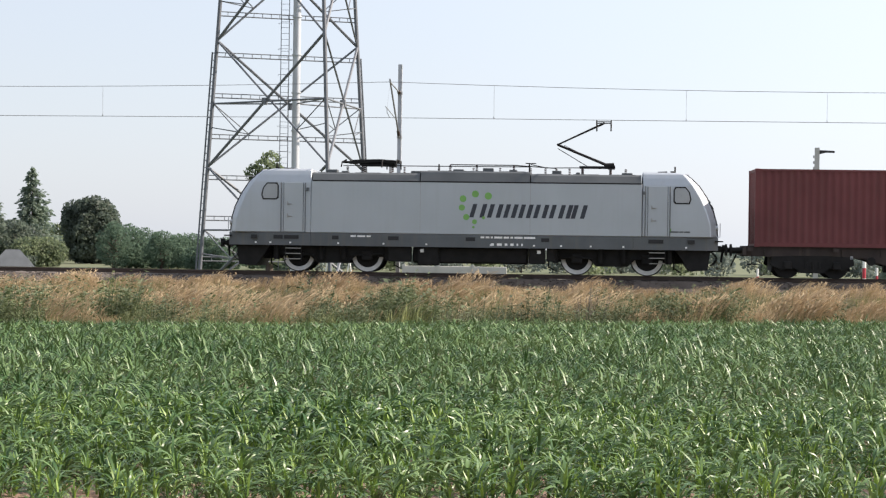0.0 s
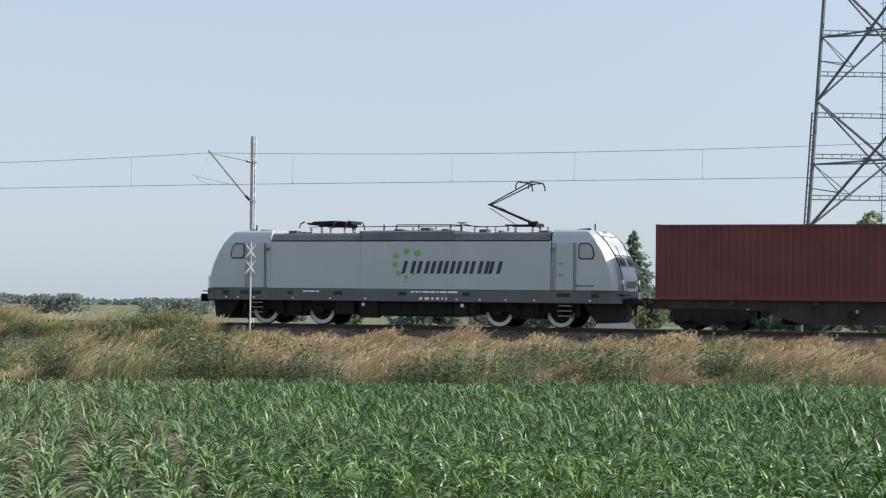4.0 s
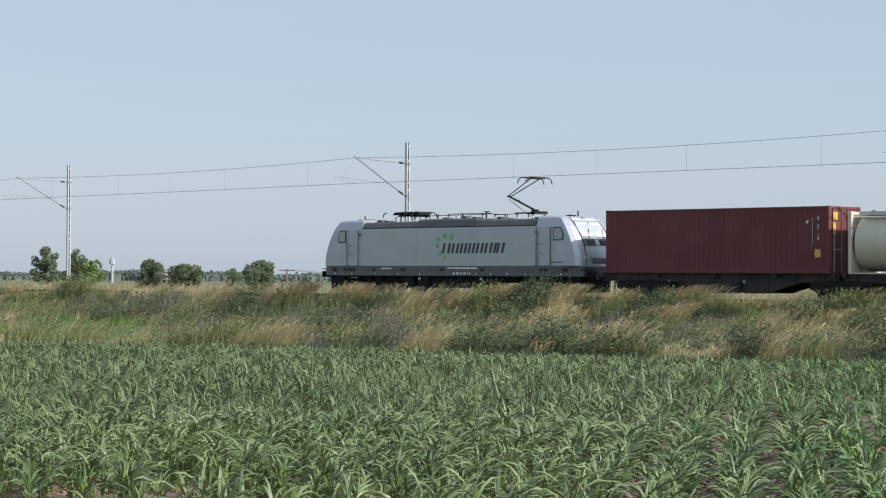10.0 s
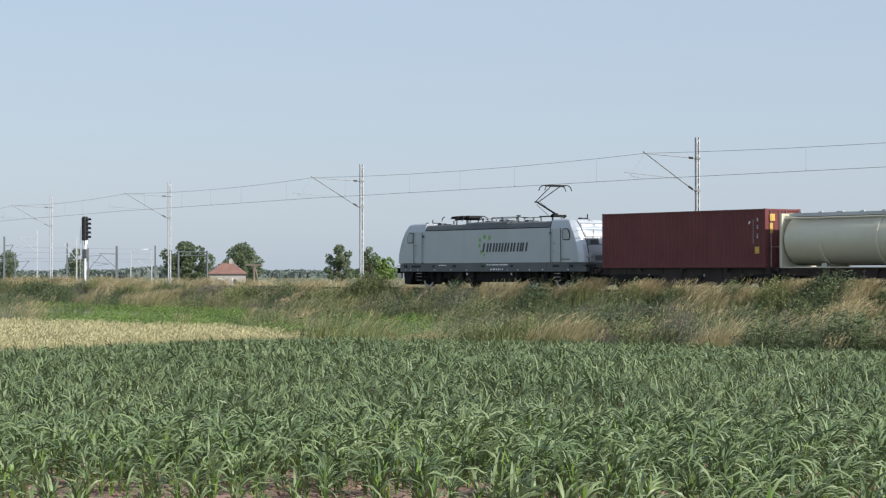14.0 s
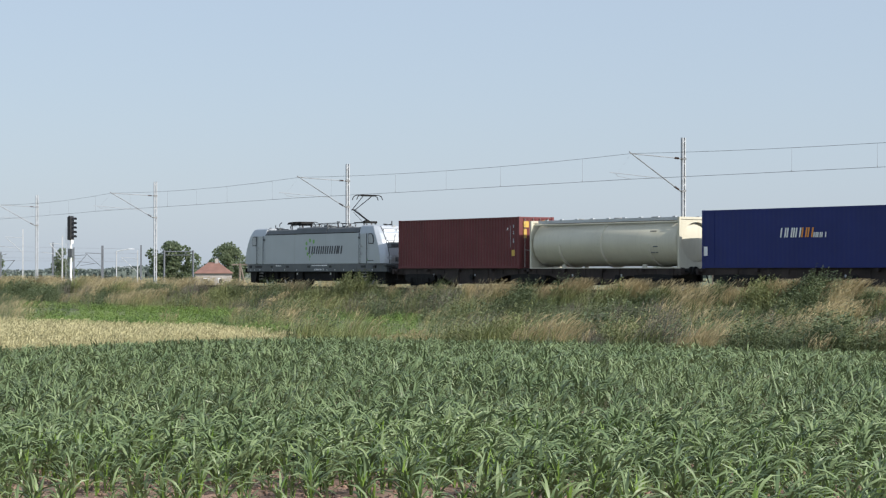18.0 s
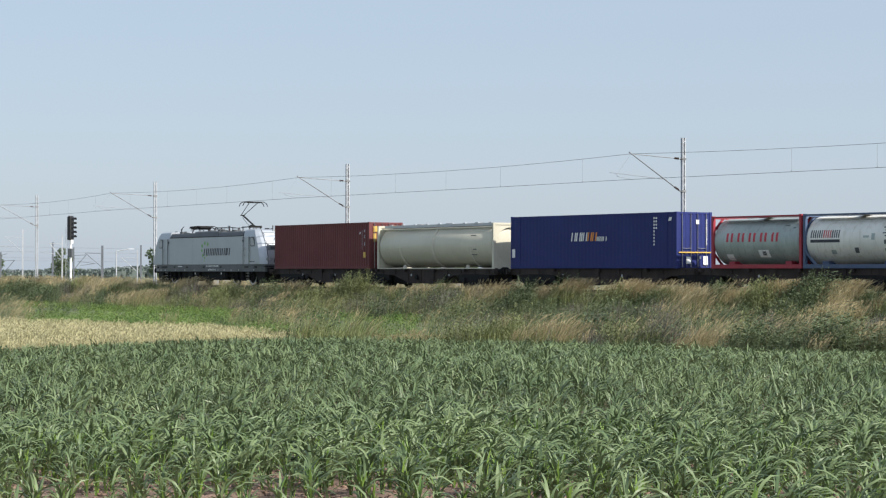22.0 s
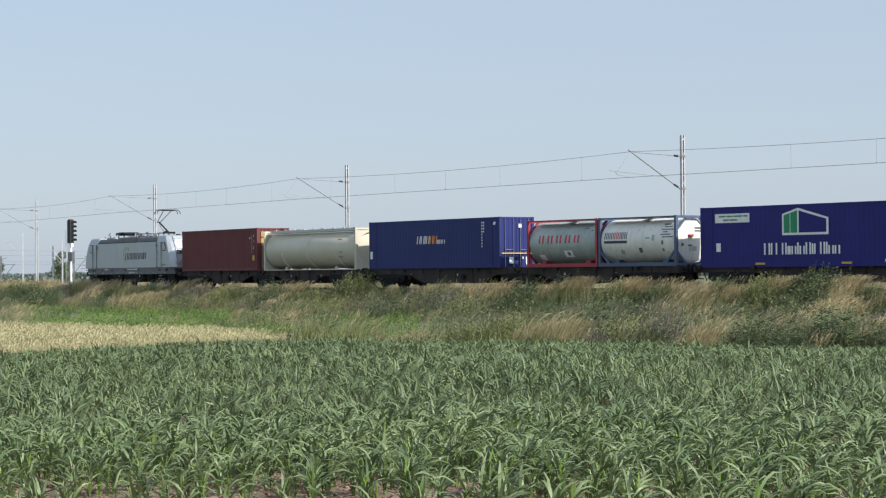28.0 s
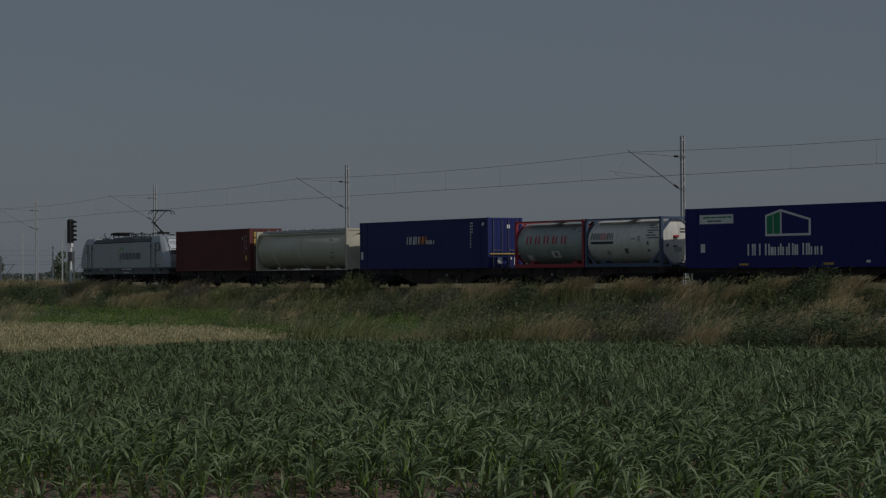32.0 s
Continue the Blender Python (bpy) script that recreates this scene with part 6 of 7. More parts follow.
            rod(bm, (dx, -.8, .3), (dx + .25, -.8, .16), .025, 6)
            part("sand_pipe", bm, M_UNDER, bogie)
    # roof gear
    for x, up in ((4.58, True), (-3.7, False)):
        bm = fresh()
        box(bm, x - 0.62, x + 0.72, -0.45, -0.37, 4.02, 4.09)
        box(bm, x - 0.62, x + 0.72, 0.37, 0.45, 4.02, 4.09)
        box(bm, x + 0.45, x + 0.70, -0.45, 0.45, 4.0, 4.14)
        rod(bm, (x + .3, -.2, 4.12), (x + .68, -.2, 4.14), .09, 8)
        panto = part("pantograph", bm, M_UNDER, root, "raised black pantograph" if up else "folded black pantograph")
        for ix in (x - 0.5, x + 0.55):
            for iy in (-0.41, 0.41):
                bm = fresh()
                for k in range(4):
                    rod(bm, (ix, iy, 3.74 + k * .07), (ix, iy, 3.79 + k * .07), .06, 8, .04)
                part("insulator", bm, M_INSUL, panto)
        knee = Vector((x - 1.45, 0, 4.90)) if up else Vector((x - 1.3, 0, 4.17))
        foot = Vector((x + 0.48, 0, 4.12))
        head = Vector((x + 0.28, 0, 5.78)) if up else Vector((x + .55, 0, 4.24))
        bm = fresh()
        rod(bm, foot, knee, 0.055, 8, .045)
        part("lower_arm", bm, M_UNDER, panto)
        bm = fresh()
        for y in (-.32, .32):
            rod(bm, knee + Vector((0, y * .35, 0)), head + Vector((0, y, -.06)), 0.025, 6)
        rod(bm, knee + Vector((0, -.14, 0)), knee + Vector((0, .14, 0)), .04, 6)
        rod(bm, head + Vector((0, -.5, -.06)), head + Vector((0, .5, -.06)), .022, 6)
        part("upper_arm", bm, M_UNDER, panto)
        bm = fresh()
        rod(bm, Vector((x - .25, 0, 4.05)), knee + Vector((0, 0, -.14)), .015, 5)
        rod(bm, foot + Vector((-.25, .05, .06)), knee + Vector((.25, .05, -.02)), .012, 5)
        part("control_rod", bm, M_UNDER, panto)
        bm = fresh()
        for dx in (-.27, .27):
            pts = [(-.95, -.30), (-.86, -.10), (-.66, 0), (.66, 0), (.86, -.10), (.95, -.30)]
            for (ya, za), (yb, zb) in zip(pts, pts[1:]):
                rod(bm, head + Vector((dx, ya, za)), head + Vector((dx, yb, zb)), .028, 5)
        rod(bm, head + Vector((-.27, -.5, -.03)), head + Vector((.27, -.5, -.03)), .02, 5)
        rod(bm, head + Vector((-.27, .5, -.03)), head + Vector((.27, .5, -.03)), .02, 5)
        part("collector_head", bm, M_UNDER, panto)
        if not up:
            bm = fresh()
            prism(bm, [(x - 1.05, 4.10), (x - .85, 4.24), (x + .15, 4.27), (x + .9, 4.22), (x + .9, 4.12), (x + .1, 4.16)], -.5, .42)
            part("folded_frame", bm, M_UNDER, panto)
            bm = fresh()
            rod(bm, (x - 1.05, -.9, 4.22), (x - 1.22, -.95, 4.12), .03, 6)
            rod(bm, (x - 1.22, -.95, 4.12), (x - 1.25, -.96, 3.95), .025, 6)
            part("collector_horn", bm, M_UNDER, panto)
    for x in (-2.6, -1.3, 0.0, 1.0, 2.15, 2.7, 3.6):
        bm = fresh()
        for k in range(4):
            rod(bm, (x, -.55, 3.76 + k * .06), (x, -.55, 3.80 + k * .06), .05, 8, .035)
        part("roof_insulator", bm, M_INSUL, root)
    bm = fresh()
    rod(bm, (-2.6, -.55, 4.02), (2.15, -.55, 4.03), .018, 5)
    rod(bm, (2.15, -.55, 4.12), (2.75, -.55, 4.0), .018, 5)
    rod(bm, (2.75, -.55, 4.0), (4.1, -.45, 4.02), .018, 5)
    rod(bm, (-3.1, -.45, 4.05), (-2.6, -.55, 4.02), .018, 5)
    rod(bm, (2.1, -.55, 3.8), (2.1, -.55, 4.16), .03, 6)
    rod(bm, (-1.3, -.55, 3.8), (-1.3, -.55, 4.10), .03, 6)
    rod(bm, (1.95, -.55, 4.16), (2.35, -.55, 4.16), .02, 6)
    part("roof_busbar", bm, M_UNDER, root)
    for x0, x1, y, h in ((-5.5, -5.1, -.9, .16), (-4.95, -4.7, -.8, .10), (-2.35, -1.95, -.7, .14), (-.75, -.35, -.8, .12), (.35, .75, -.6, .20), (1.35, 1.65, -.8, .12), (2.95, 3.3, -.7, .22), (3.85, 4.0, -.9, .14), (5.55, 5.95, -.8, .14)):
        zt = 3.82 if -1.9 < x0 < 2.1 else 3.73
        part("roof_box", box(fresh(), x0, x1, y, y + .4, zt, zt + h * .75), M_ROOFGREY, root, bevel=.02)
    for x in (-4.8, -.9, .1, 1.5, 3.1, 5.7):
        zt = 3.82 if -1.9 < x < 2.1 else 3.73
        bm = fresh()
        for k in range(5):
            rod(bm, (x, -.2, zt + k * .055), (x, -.2, zt + .04 + k * .055), .055, 8, .035)
        part("roof_insulator", bm, M_INSUL, root)
    bm = fresh()
    rod(bm, (-.9, -.2, 4.10), (1.5, -.2, 4.10), .02, 5)
    rod(bm, (1.5, -.2, 4.10), (3.1, -.2, 4.0), .02, 5)
    part("roof_cable", bm, M_UNDER, root)
    return root


def corrugated(bm, x0, x1, z0, z1, y, deep, pitch, sgn):
    """A wall of pressed troughs along x, facing sgn * y."""
    n = max(1, int(round((x1 - x0) / pitch)))
    p = (x1 - x0) / n
    xs = []
    for k in range(n):
        a = x0 + k * p
        xs += [(a, 0), (a + p * .18, 0), (a + p * .5, 1), (a + p * .68, 1)]
    xs.append((x1, 0))
    lo = [bm.verts.new((x, y - sgn * d * deep, z0)) for x, d in xs]
    hi = [bm.verts.new((x, y - sgn * d * deep, z1)) for x, d in xs]
    for k in range(len(xs) - 1):
        bm.faces.new((lo[k], lo[k + 1], hi[k + 1], hi[k]))


def corrugated_end(bm, y0, y1, z0, z1, x, deep, pitch, sgn):
    n = max(1, int(round((y1 - y0) / pitch)))
    p = (y1 - y0) / n
    ys = []
    for k in range(n):
        a = y0 + k * p
        ys += [(a, 0), (a + p * .26, 0), (a + p * .5, 1), (a + p * .76, 1)]
    ys.append((y1, 0))
    lo = [bm.verts.new((x - sgn * d * deep, y, z0)) for y, d in ys]
    hi = [bm.verts.new((x - sgn * d * deep, y, z1)) for y, d in ys]
    for k in range(len(ys) - 1):
        bm.faces.new((lo[k], lo[k + 1], hi[k + 1], hi[k]))


DECK = 1.145


def container(label, length, height, paint, deep=0.036, pitch=0.278, wide45=False):
    root = thing("shipping_container", label, "shipping container", group="containers on the train")
    L, W, z0, z1 = length / 2, 1.219, DECK, DECK + height
    for x in (-L, L - 0.16):
        for y in (-W, W - 0.16):
            bm = fresh()
            box(bm, x, x + 0.16, y, y + 0.16, z0 + 0.02, z1 - 0.02)
            post = part("corner_post", bm, paint, root)
            for z in (z0, z1 - 0.118):
                bm = fresh()
                box(bm, x - 0.006, x + 0.166, y - 0.006, y + 0.166, z, z + 0.118)
                part("corner_casting", bm, paint, post, bevel=0.01)
    if wide45:
        for x in (-L + 0.70, L - 0.86):
            for y in (-W - 0.003, W - 0.077):
                bm = fresh()
                box(bm, x, x + 0.16, y, y + 0.08, z0 + 0.02, z1 - 0.02)
                part("inner_post", bm, paint, root)
    for y in (-W, W - 0.06):
        bm = fresh()
        box(bm, -L + 0.16, L - 0.16, y + 0.004, y + 0.056, z0 + 0.02, z0 + 0.17)
        part("bottom_rail", bm, paint, root)
        bm = fresh()
        box(bm, -L + 0.16, L - 0.16, y + 0.002, y + 0.058, z1 - 0.085, z1 - 0.012)
        part("top_rail", bm, paint, root)
    for sgn in (-1, 1):
        bm = fresh()
        corrugated(bm, -L + 0.16, L - 0.16, z0 + 0.17, z1 - 0.085, sgn * (W - 0.012), deep, pitch, sgn)
        part("side_wall", bm, paint, root, "corrugated side wall")
    bm = fresh()
    box(bm, -L + 0.05, L - 0.05, -W + 0.05, W - 0.05, z1 - 0.05, z1 - 0.02)
    part("roof", bm, paint, root)
    bm = fresh()
    box(bm, -L + 0.05, L - 0.05, -W + 0.05, W - 0.05, z0 + 0.03, z0 + 0.15)
    part("floor", bm, M_WAGON, root)
    bm = fresh()
    corrugated_end(bm, -W + 0.16, W - 0.16, z0 + 0.1, z1 - 0.1, -L + 0.03, deep, 0.25, -1)
    part("front_wall", bm, paint, root)
    for z in (z0 + 0.02, z1 - 0.11):
        for x in (-L + 0.02, L - 0.10):
            bm = fresh()
            box(bm, x, x + 0.08, -W + 0.16, W - 0.16, z, z + 0.10)
            part("end_beam", bm, paint, root)
    for y0, y1 in ((-W + 0.165, -0.006), (0.006, W - 0.165)):
        bm = fresh()
        corrugated_end(bm, y0, y1, z0 + 0.12, z1 - 0.11, L - 0.03, 0.03, 0.26, 1)
        dr = part("door", bm, paint, root, "pressed steel door leaf")
        for f in (0.22, 0.78):
            yb = y0 + (y1 - y0) * f
            bm = fresh()
            rod(bm, (L + 0.005, yb, z0 + 0.08), (L + 0.005, yb, z1 - 0.08), 0.017, 6)
            part("locking_bar", bm, M_STEEL, dr, "steel locking bar")
            bm = fresh()
            rod(bm, (L + 0.03, yb, z0 + 1.05), (L + 0.03, yb + (0.35 if f < .5 else -.35), z0 + 1.02), 0.015, 5)
            part("handle", bm, M_STEEL, dr)
    return root


def red_container():
    c = container("oxide-red forty-foot shipping container with corrugated sides", 12.19, 2.896, M_C1, 0.040)
    L, y = 6.095, -1.2215
    bars(c, L - 1.16, DECK + 2.16, y, (.10,), 0.13, 0.05, M_WHITE, 0.4)
    bars(c, L - .83, DECK + 1.2, y, (.022,), 1.2, 0.05, M_PIPE)
    for z, h in ((2.28, .16), (2.05, .05), (1.92, .09), (1.62, .05), (1.45, .13)):
        bars(c, L - .57, DECK + z, y, (.09,), h, 0.05, M_PIPE)
    bars(c, L - .70, DECK + .70, y, (.29,), 0.34, 0.05, M_YELLOW)
    for yy, z, w, h in ((.42, 2.3, .34, .4), (-.9, 2.3, .34, .34), (.4, 1.6, .3, .2), (-.9, 1.7, .2, .5)):
        bm = fresh()
        box(bm, 6.098, 6.104, yy, yy + w, DECK + z, DECK + z + h)
        part("door_label", bm, M_YELLOW, c, "yellow label")
    return c


def blue_container():
    c = container("royal-blue forty-five-foot container with white and orange lettering bars", 13.716, 2.896, M_BLUE, 0.005, 0.30, True)
    L, y = 6.858, -1.226
    x = -1.55
    for w, k in ((.36, 1), (.36, 1), (.10, 3), (.34, 2)):
        stroke_pair(c, x, DECK + 1.47, w, .46, .09, y, M_WHITE, 0.18, w < .15)
        x += w + .05
    for w, k in ((.34, 4), (.34, 0)):
        stroke_pair(c, x, DECK + 1.47, w, .46, .09, y, M_ORANGE, 0.18, w < .15)
        x += w + .05
    for w in (.2, .22, .3):
        stroke_pair(c, x, DECK + 1.46, w, .24, .07, y, M_WHITE, 0.1, w < .15)
        x += w + .04
    for dx in (0.14,):
        bm = fresh()
        side_plate(bm, [(-L + dx, DECK + .62), (-L + dx + .26, DECK + .62), (-L + dx + .26, DECK + 1.08), (-L + dx, DECK + 1.08)], y + .004, .006)
        part("side_label", bm, M_WHITE, c, "white side label")
    for k in range(9):
        bars(c, L - 1.75, DECK + 2.55 - k * .17, y + .006, (.09,) if k > 3 else (.10, .10), .09, .06, M_WHITE)
    bars(c, L - .62, DECK + 2.44, y, (.22,), .18, .05, M_WHITE, 0.4)
    for yy, z, w, h, m in ((-.55, .25, .30, .36, M_WHITE), (.62, .20, .30, .44, M_WHITE), (.12, 2.28, .2, .22, M_WHITE), (.80, 1.2, .07, 1.35, M_WHITE), (.35, .5, .1, .14, M_WHITE)):
        bm = fresh()
        box(bm, L + .002, L + .008, yy, yy + w, DECK + z, DECK + z + h)
        part("door_label", bm, m, c, "white label")
    bm = fresh()
    box(bm, L + .03, L + .06, -1.1, 1.1, DECK + .80, DECK + .86)
    part("door_bar", bm, M_YELLOW, c, "yellow security bar")
    return c


def navy_container():
    c = container("violet-blue forty-five-foot container with a white house-shaped sign", 13.716, 2.896, M_NAVY, 0.005, 0.30, True)
    for y in (-1.223, 1.165):
        part("skid_rail", box(fresh(), -6.8, 6.8, y, y + .055, DECK - .10, DECK + .03), M_NAVY, c)
    L, y = 6.858, -1.226
    # house-shaped sign: frame and two fields
    x0, zb = -1.30, DECK + 1.42
    pts = [(0, 0), (2.95, 0), (2.95, .80), (1.02, 1.29), (0, 1.02)]
    bm = side_plate(fresh(), [(x0 + a, zb + b) for a, b in pts], y, .005)
    part("sign_frame", bm, M_WHITE, c, "white house-shaped outline")
    bm = side_plate(fresh(), [(x0 + a, zb + b) for a, b in ((.11, .11), (.50, .11), (.50, 1.05), (.11, .95))], y - .006, .004)
    part("sign_field", bm, M_GREENMARK, c, "green field")
    bm = side_plate(fresh(), [(x0 + a, zb + b) for a, b in ((.54, .11), (.98, .11), (.98, 1.17), (.54, 1.06))], y - .006, .004)
    part("sign_field", bm, M_GREENMARK, c, "green field")
    bm = side_plate(fresh(), [(x0 + a, zb + b) for a, b in ((1.08, .11), (2.82, .11), (2.82, .73), (1.08, 1.16))], y - .006, .004)
    part("sign_field", bm, M_NAVY, c, "blue field")
    x = -2.5
    for w, h, k in ((.40, .56, 4), (.42, .56, 0), (-.2, 0, 0), (.32, .56, 0), (.2, .40, 2), (.32, .40, 0), (.1, .56, 3), (.34, .40, 4), (.34, .56, 1), (.24, .5, 2), (-.18, 0, 0), (.32, .56, 0), (.1, .56, 3), (.34, .40, 1), (.34, .40, 0)):
        if w > 0:
            stroke_pair(c, x, DECK + .50, w, h, .10, y, M_WHITE, 0.0, w < .15)
        x += abs(w) + .05
    bm = side_plate(fresh(), [(-L + 1.05, DECK + 2.1), (-L + 3.4, DECK + 2.1), (-L + 3.4, DECK + 2.55), (-L + 1.05, DECK + 2.55)], y, .005)
    part("side_panel", bm, M_WHITE, c, "pale rectangular side panel")
    bars(c, -L + 1.3, DECK + 2.38, y - .006, (.5, .4, .6, .3), .07, .06, M_GREENMARK, 0, "panel_bar", .004)
    bars(c, -L + 1.6, DECK + 2.2, y - .006, (.4, .5), .07, .06, M_BAND, 0, "panel_bar", .004)
    bm = side_plate(fresh(), [(-L + 1.12, DECK + .68), (-L + 1.42, DECK + .68), (-L + 1.42, DECK + 1.1), (-L + 1.12, DECK + 1.1)], y + .004, .006)
    part("side_label", bm, M_WHITE, c, "white side label")
    for x in (-L + 3.8, L - 4.4):
        bm = side_plate(fresh(), [(x, DECK + .02), (x + .62, DECK + .02), (x + .62, DECK + .12), (x, DECK + .12)], y, .02)
        part("lift_pocket", bm, M_YELLOW, c, "yellow lifting mark")
    bars(c, L - 1.8, DECK + .1, y, (.25,), .12, .1, M_WHITE)
    return c


def tank_frame(root, length, height, paint, W=1.219):
    L, z0, z1 = length / 2, DECK, DECK + height
    for x in (-L, L - 0.15):
        for y in (-W, W - 0.15):
            bm = fresh()
            box(bm, x, x + 0.15, y, y + 0.15, z0, z1)
            p = part("corner_post", bm, paint, root)
            for z in (z0 - 0.002, z1 - 0.116):
                bm = fresh()
                box(bm, x - 0.006, x + 0.156, y - 0.006, y + 0.156, z, z + 0.118)
                part("corner_casting", bm, paint, p, bevel=0.01)
        for z in (z0 + 0.01, z1 - 0.14):
            bm = fresh()
            box(bm, x + 0.01, x + 0.14, -W + 0.15, W - 0.15, z, z + 0.13)
            part("end_beam", bm, paint, root)
        for sy in (-1, 1):
            for za, zb in ((z0 + .75, z0 + .12), (z1 - .75, z1 - .12)):
                bm = fresh()
                beam(bm, (x + .07, sy * (W - .12), za), (x + .07, sy * (W - .75), zb), .06, .12)
                part("end_gusset", bm, paint, root)


def rounded_tank(bm, x0, x1, cy, cz, r, dish, n=36, rz=None):
    rz = r if rz is None else rz
    # domed ends
    prof = [(x0 + dish * (1 - math.cos(t)), max(0.03, math.sin(t))) for t in [math.pi / 2 * k / 7 for k in range(8)]]
    prof += [(x1 - dish * (1 - math.cos(t)), max(0.03, math.sin(t))) for t in [math.pi / 2 * (7 - k) / 7 for k in range(8)]]
    loft(bm, [[(x, cy + math.cos(a) * r * f, cz + math.sin(a) * rz * f) for a in [k * math.tau / n for k in range(n)]] for x, f in prof])


def silo_tank():
    """The cream bulk tank in its forty-foot end frames."""
    root = thing("bulk_tank_container", "cream-painted forty-foot bulk tank container with round barrel", "tank container", group="containers on the train")
    L, H = 6.095, 2.62
    cz = DECK + 1.34
    bm = fresh()
    rounded_tank(bm, -L + .12, L - .12, 0, cz, 1.24, .22, 44, 1.235)
    barrel = part("barrel", bm, M_BEIGE, root, "smooth cream barrel", True)
    # one full stiffening ring, and lower stiffeners towards the ends
    for x, a0, a1, half in ((-.1, 0.0, math.tau, .16), (-3.55, math.pi * 1.02, math.pi * 1.98, .13), (3.75, math.pi * 1.02, math.pi * 1.98, .13)):
        bm = fresh()
        n = 40
        ang = [a0 + (a1 - a0) * k / n for k in range(n + 1)]
        prof = ((-half, 1.236), (-half * .75, 1.32), (half * .75, 1.32), (half, 1.236))
        rows_ = [[bm.verts.new((x + dx, math.cos(a) * rr, cz + math.sin(a) * rr * .985)) for a in ang] for dx, rr in prof]
        for p, q in zip(rows_, rows_[1:]):
            for k in range(n):
                bm.faces.new((p[k], p[k + 1], q[k + 1], q[k]))
        part("barrel_band", bm, M_BEIGE, barrel)
    for x, wd in ((-L, .14), (L - .14, .14)):
        for y in (-1.219, 1.219 - .14):
            bm = fresh()
            box(bm, x, x + wd, y, y + .14, DECK, DECK + H)
            part("corner_post", bm, M_BEIGE, root)
        bm = fresh()
        n = 32
        pts_in = [(math.cos(a) * 1.02, cz + math.sin(a) * 1.02) for a in [k * math.tau / n for k in range(n)]]
        sq = []
        for k in range(n):
            a = k * math.tau / n
            m = 1 / max(abs(math.cos(a)), abs(math.sin(a)))
            sq.append((max(-1.079, min(1.079, math.cos(a) * m * 1.079)), max(DECK + .02, min(DECK + H - .02, cz + math.sin(a) * m * 1.31))))
        loft(bm, [[(x + .02, a, b) for a, b in sq], [(x + .02, a, b) for a, b in pts_in], [(x + .10, a, b) for a, b in pts_in], [(x + .10, a, b) for a, b in sq]], False)
        part("end_plate", bm, M_BEIGE, root, "cream end frame plate")
        for z in (DECK, DECK + H - .12):
            bm = fresh()
            box(bm, x, x + wd, -1.08, 1.08, z, z + .12)
            part("end_beam", bm, M_BEIGE, root)
    for y in (-1.2, 1.1):
        bm = fresh()
        box(bm, -L + .14, L - .14, y, y + .1, DECK, DECK + .05)
        part("bottom_rail", bm, M_BEIGE, root)
    for x in (-3.6, 3.0):
        for sgn in (-1, 1):
            bm = fresh()
            prism(bm, [(x - .16, DECK + .05), (x + .16, DECK + .05), (x + .12, DECK + .22), (x - .12, DECK + .22)], sgn * .80 - .04, sgn * .80 + .04)
            part("saddle", bm, M_BEIGE, root)
    for y in (-.86, .80):
        bm = fresh()
        box(bm, -L + .3, L - .3, y, y + .06, DECK + 2.47, DECK + 2.63)
        for k in range(9):
            x = -L + .9 + k * 1.3
            box(bm, x, x + .22, y - .02, y + .08, DECK + 2.60, DECK + 2.68)
        part("walkway_edge", bm, M_PIPE, root, "grey steel walkway edge")
    bm = fresh()
    box(bm, -L + .3, L - .3, -.80, .80, DECK + 2.585, DECK + 2.61)
    part("walkway", bm, M_STEEL, root, "steel grating walkway")
    for x in (-3.2, 0.0, 3.0):
        bm = fresh()
        rod(bm, (x, 0, DECK + 2.5), (x, 0, DECK + 2.70), .26, 16)
        part("manhole", bm, M_STEEL, root)
    bm = fresh()
    rod(bm, (-L + .1, -1.02, DECK + 2.38), (L - .1, -1.02, DECK + 2.38), .04, 8)
    part("side_pipe", bm, M_BEIGE, root)
    bars(root, 3.85, cz + .55, -1.19, (.5,), .05, .05, M_BAND)
    bars(root, 4.1, cz - .25, -1.225, (.35,), .06, .05, M_BAND)
    bars(root, 3.9, cz - .55, -1.17, (.3, .2), .05, .05, M_BAND)
    return root


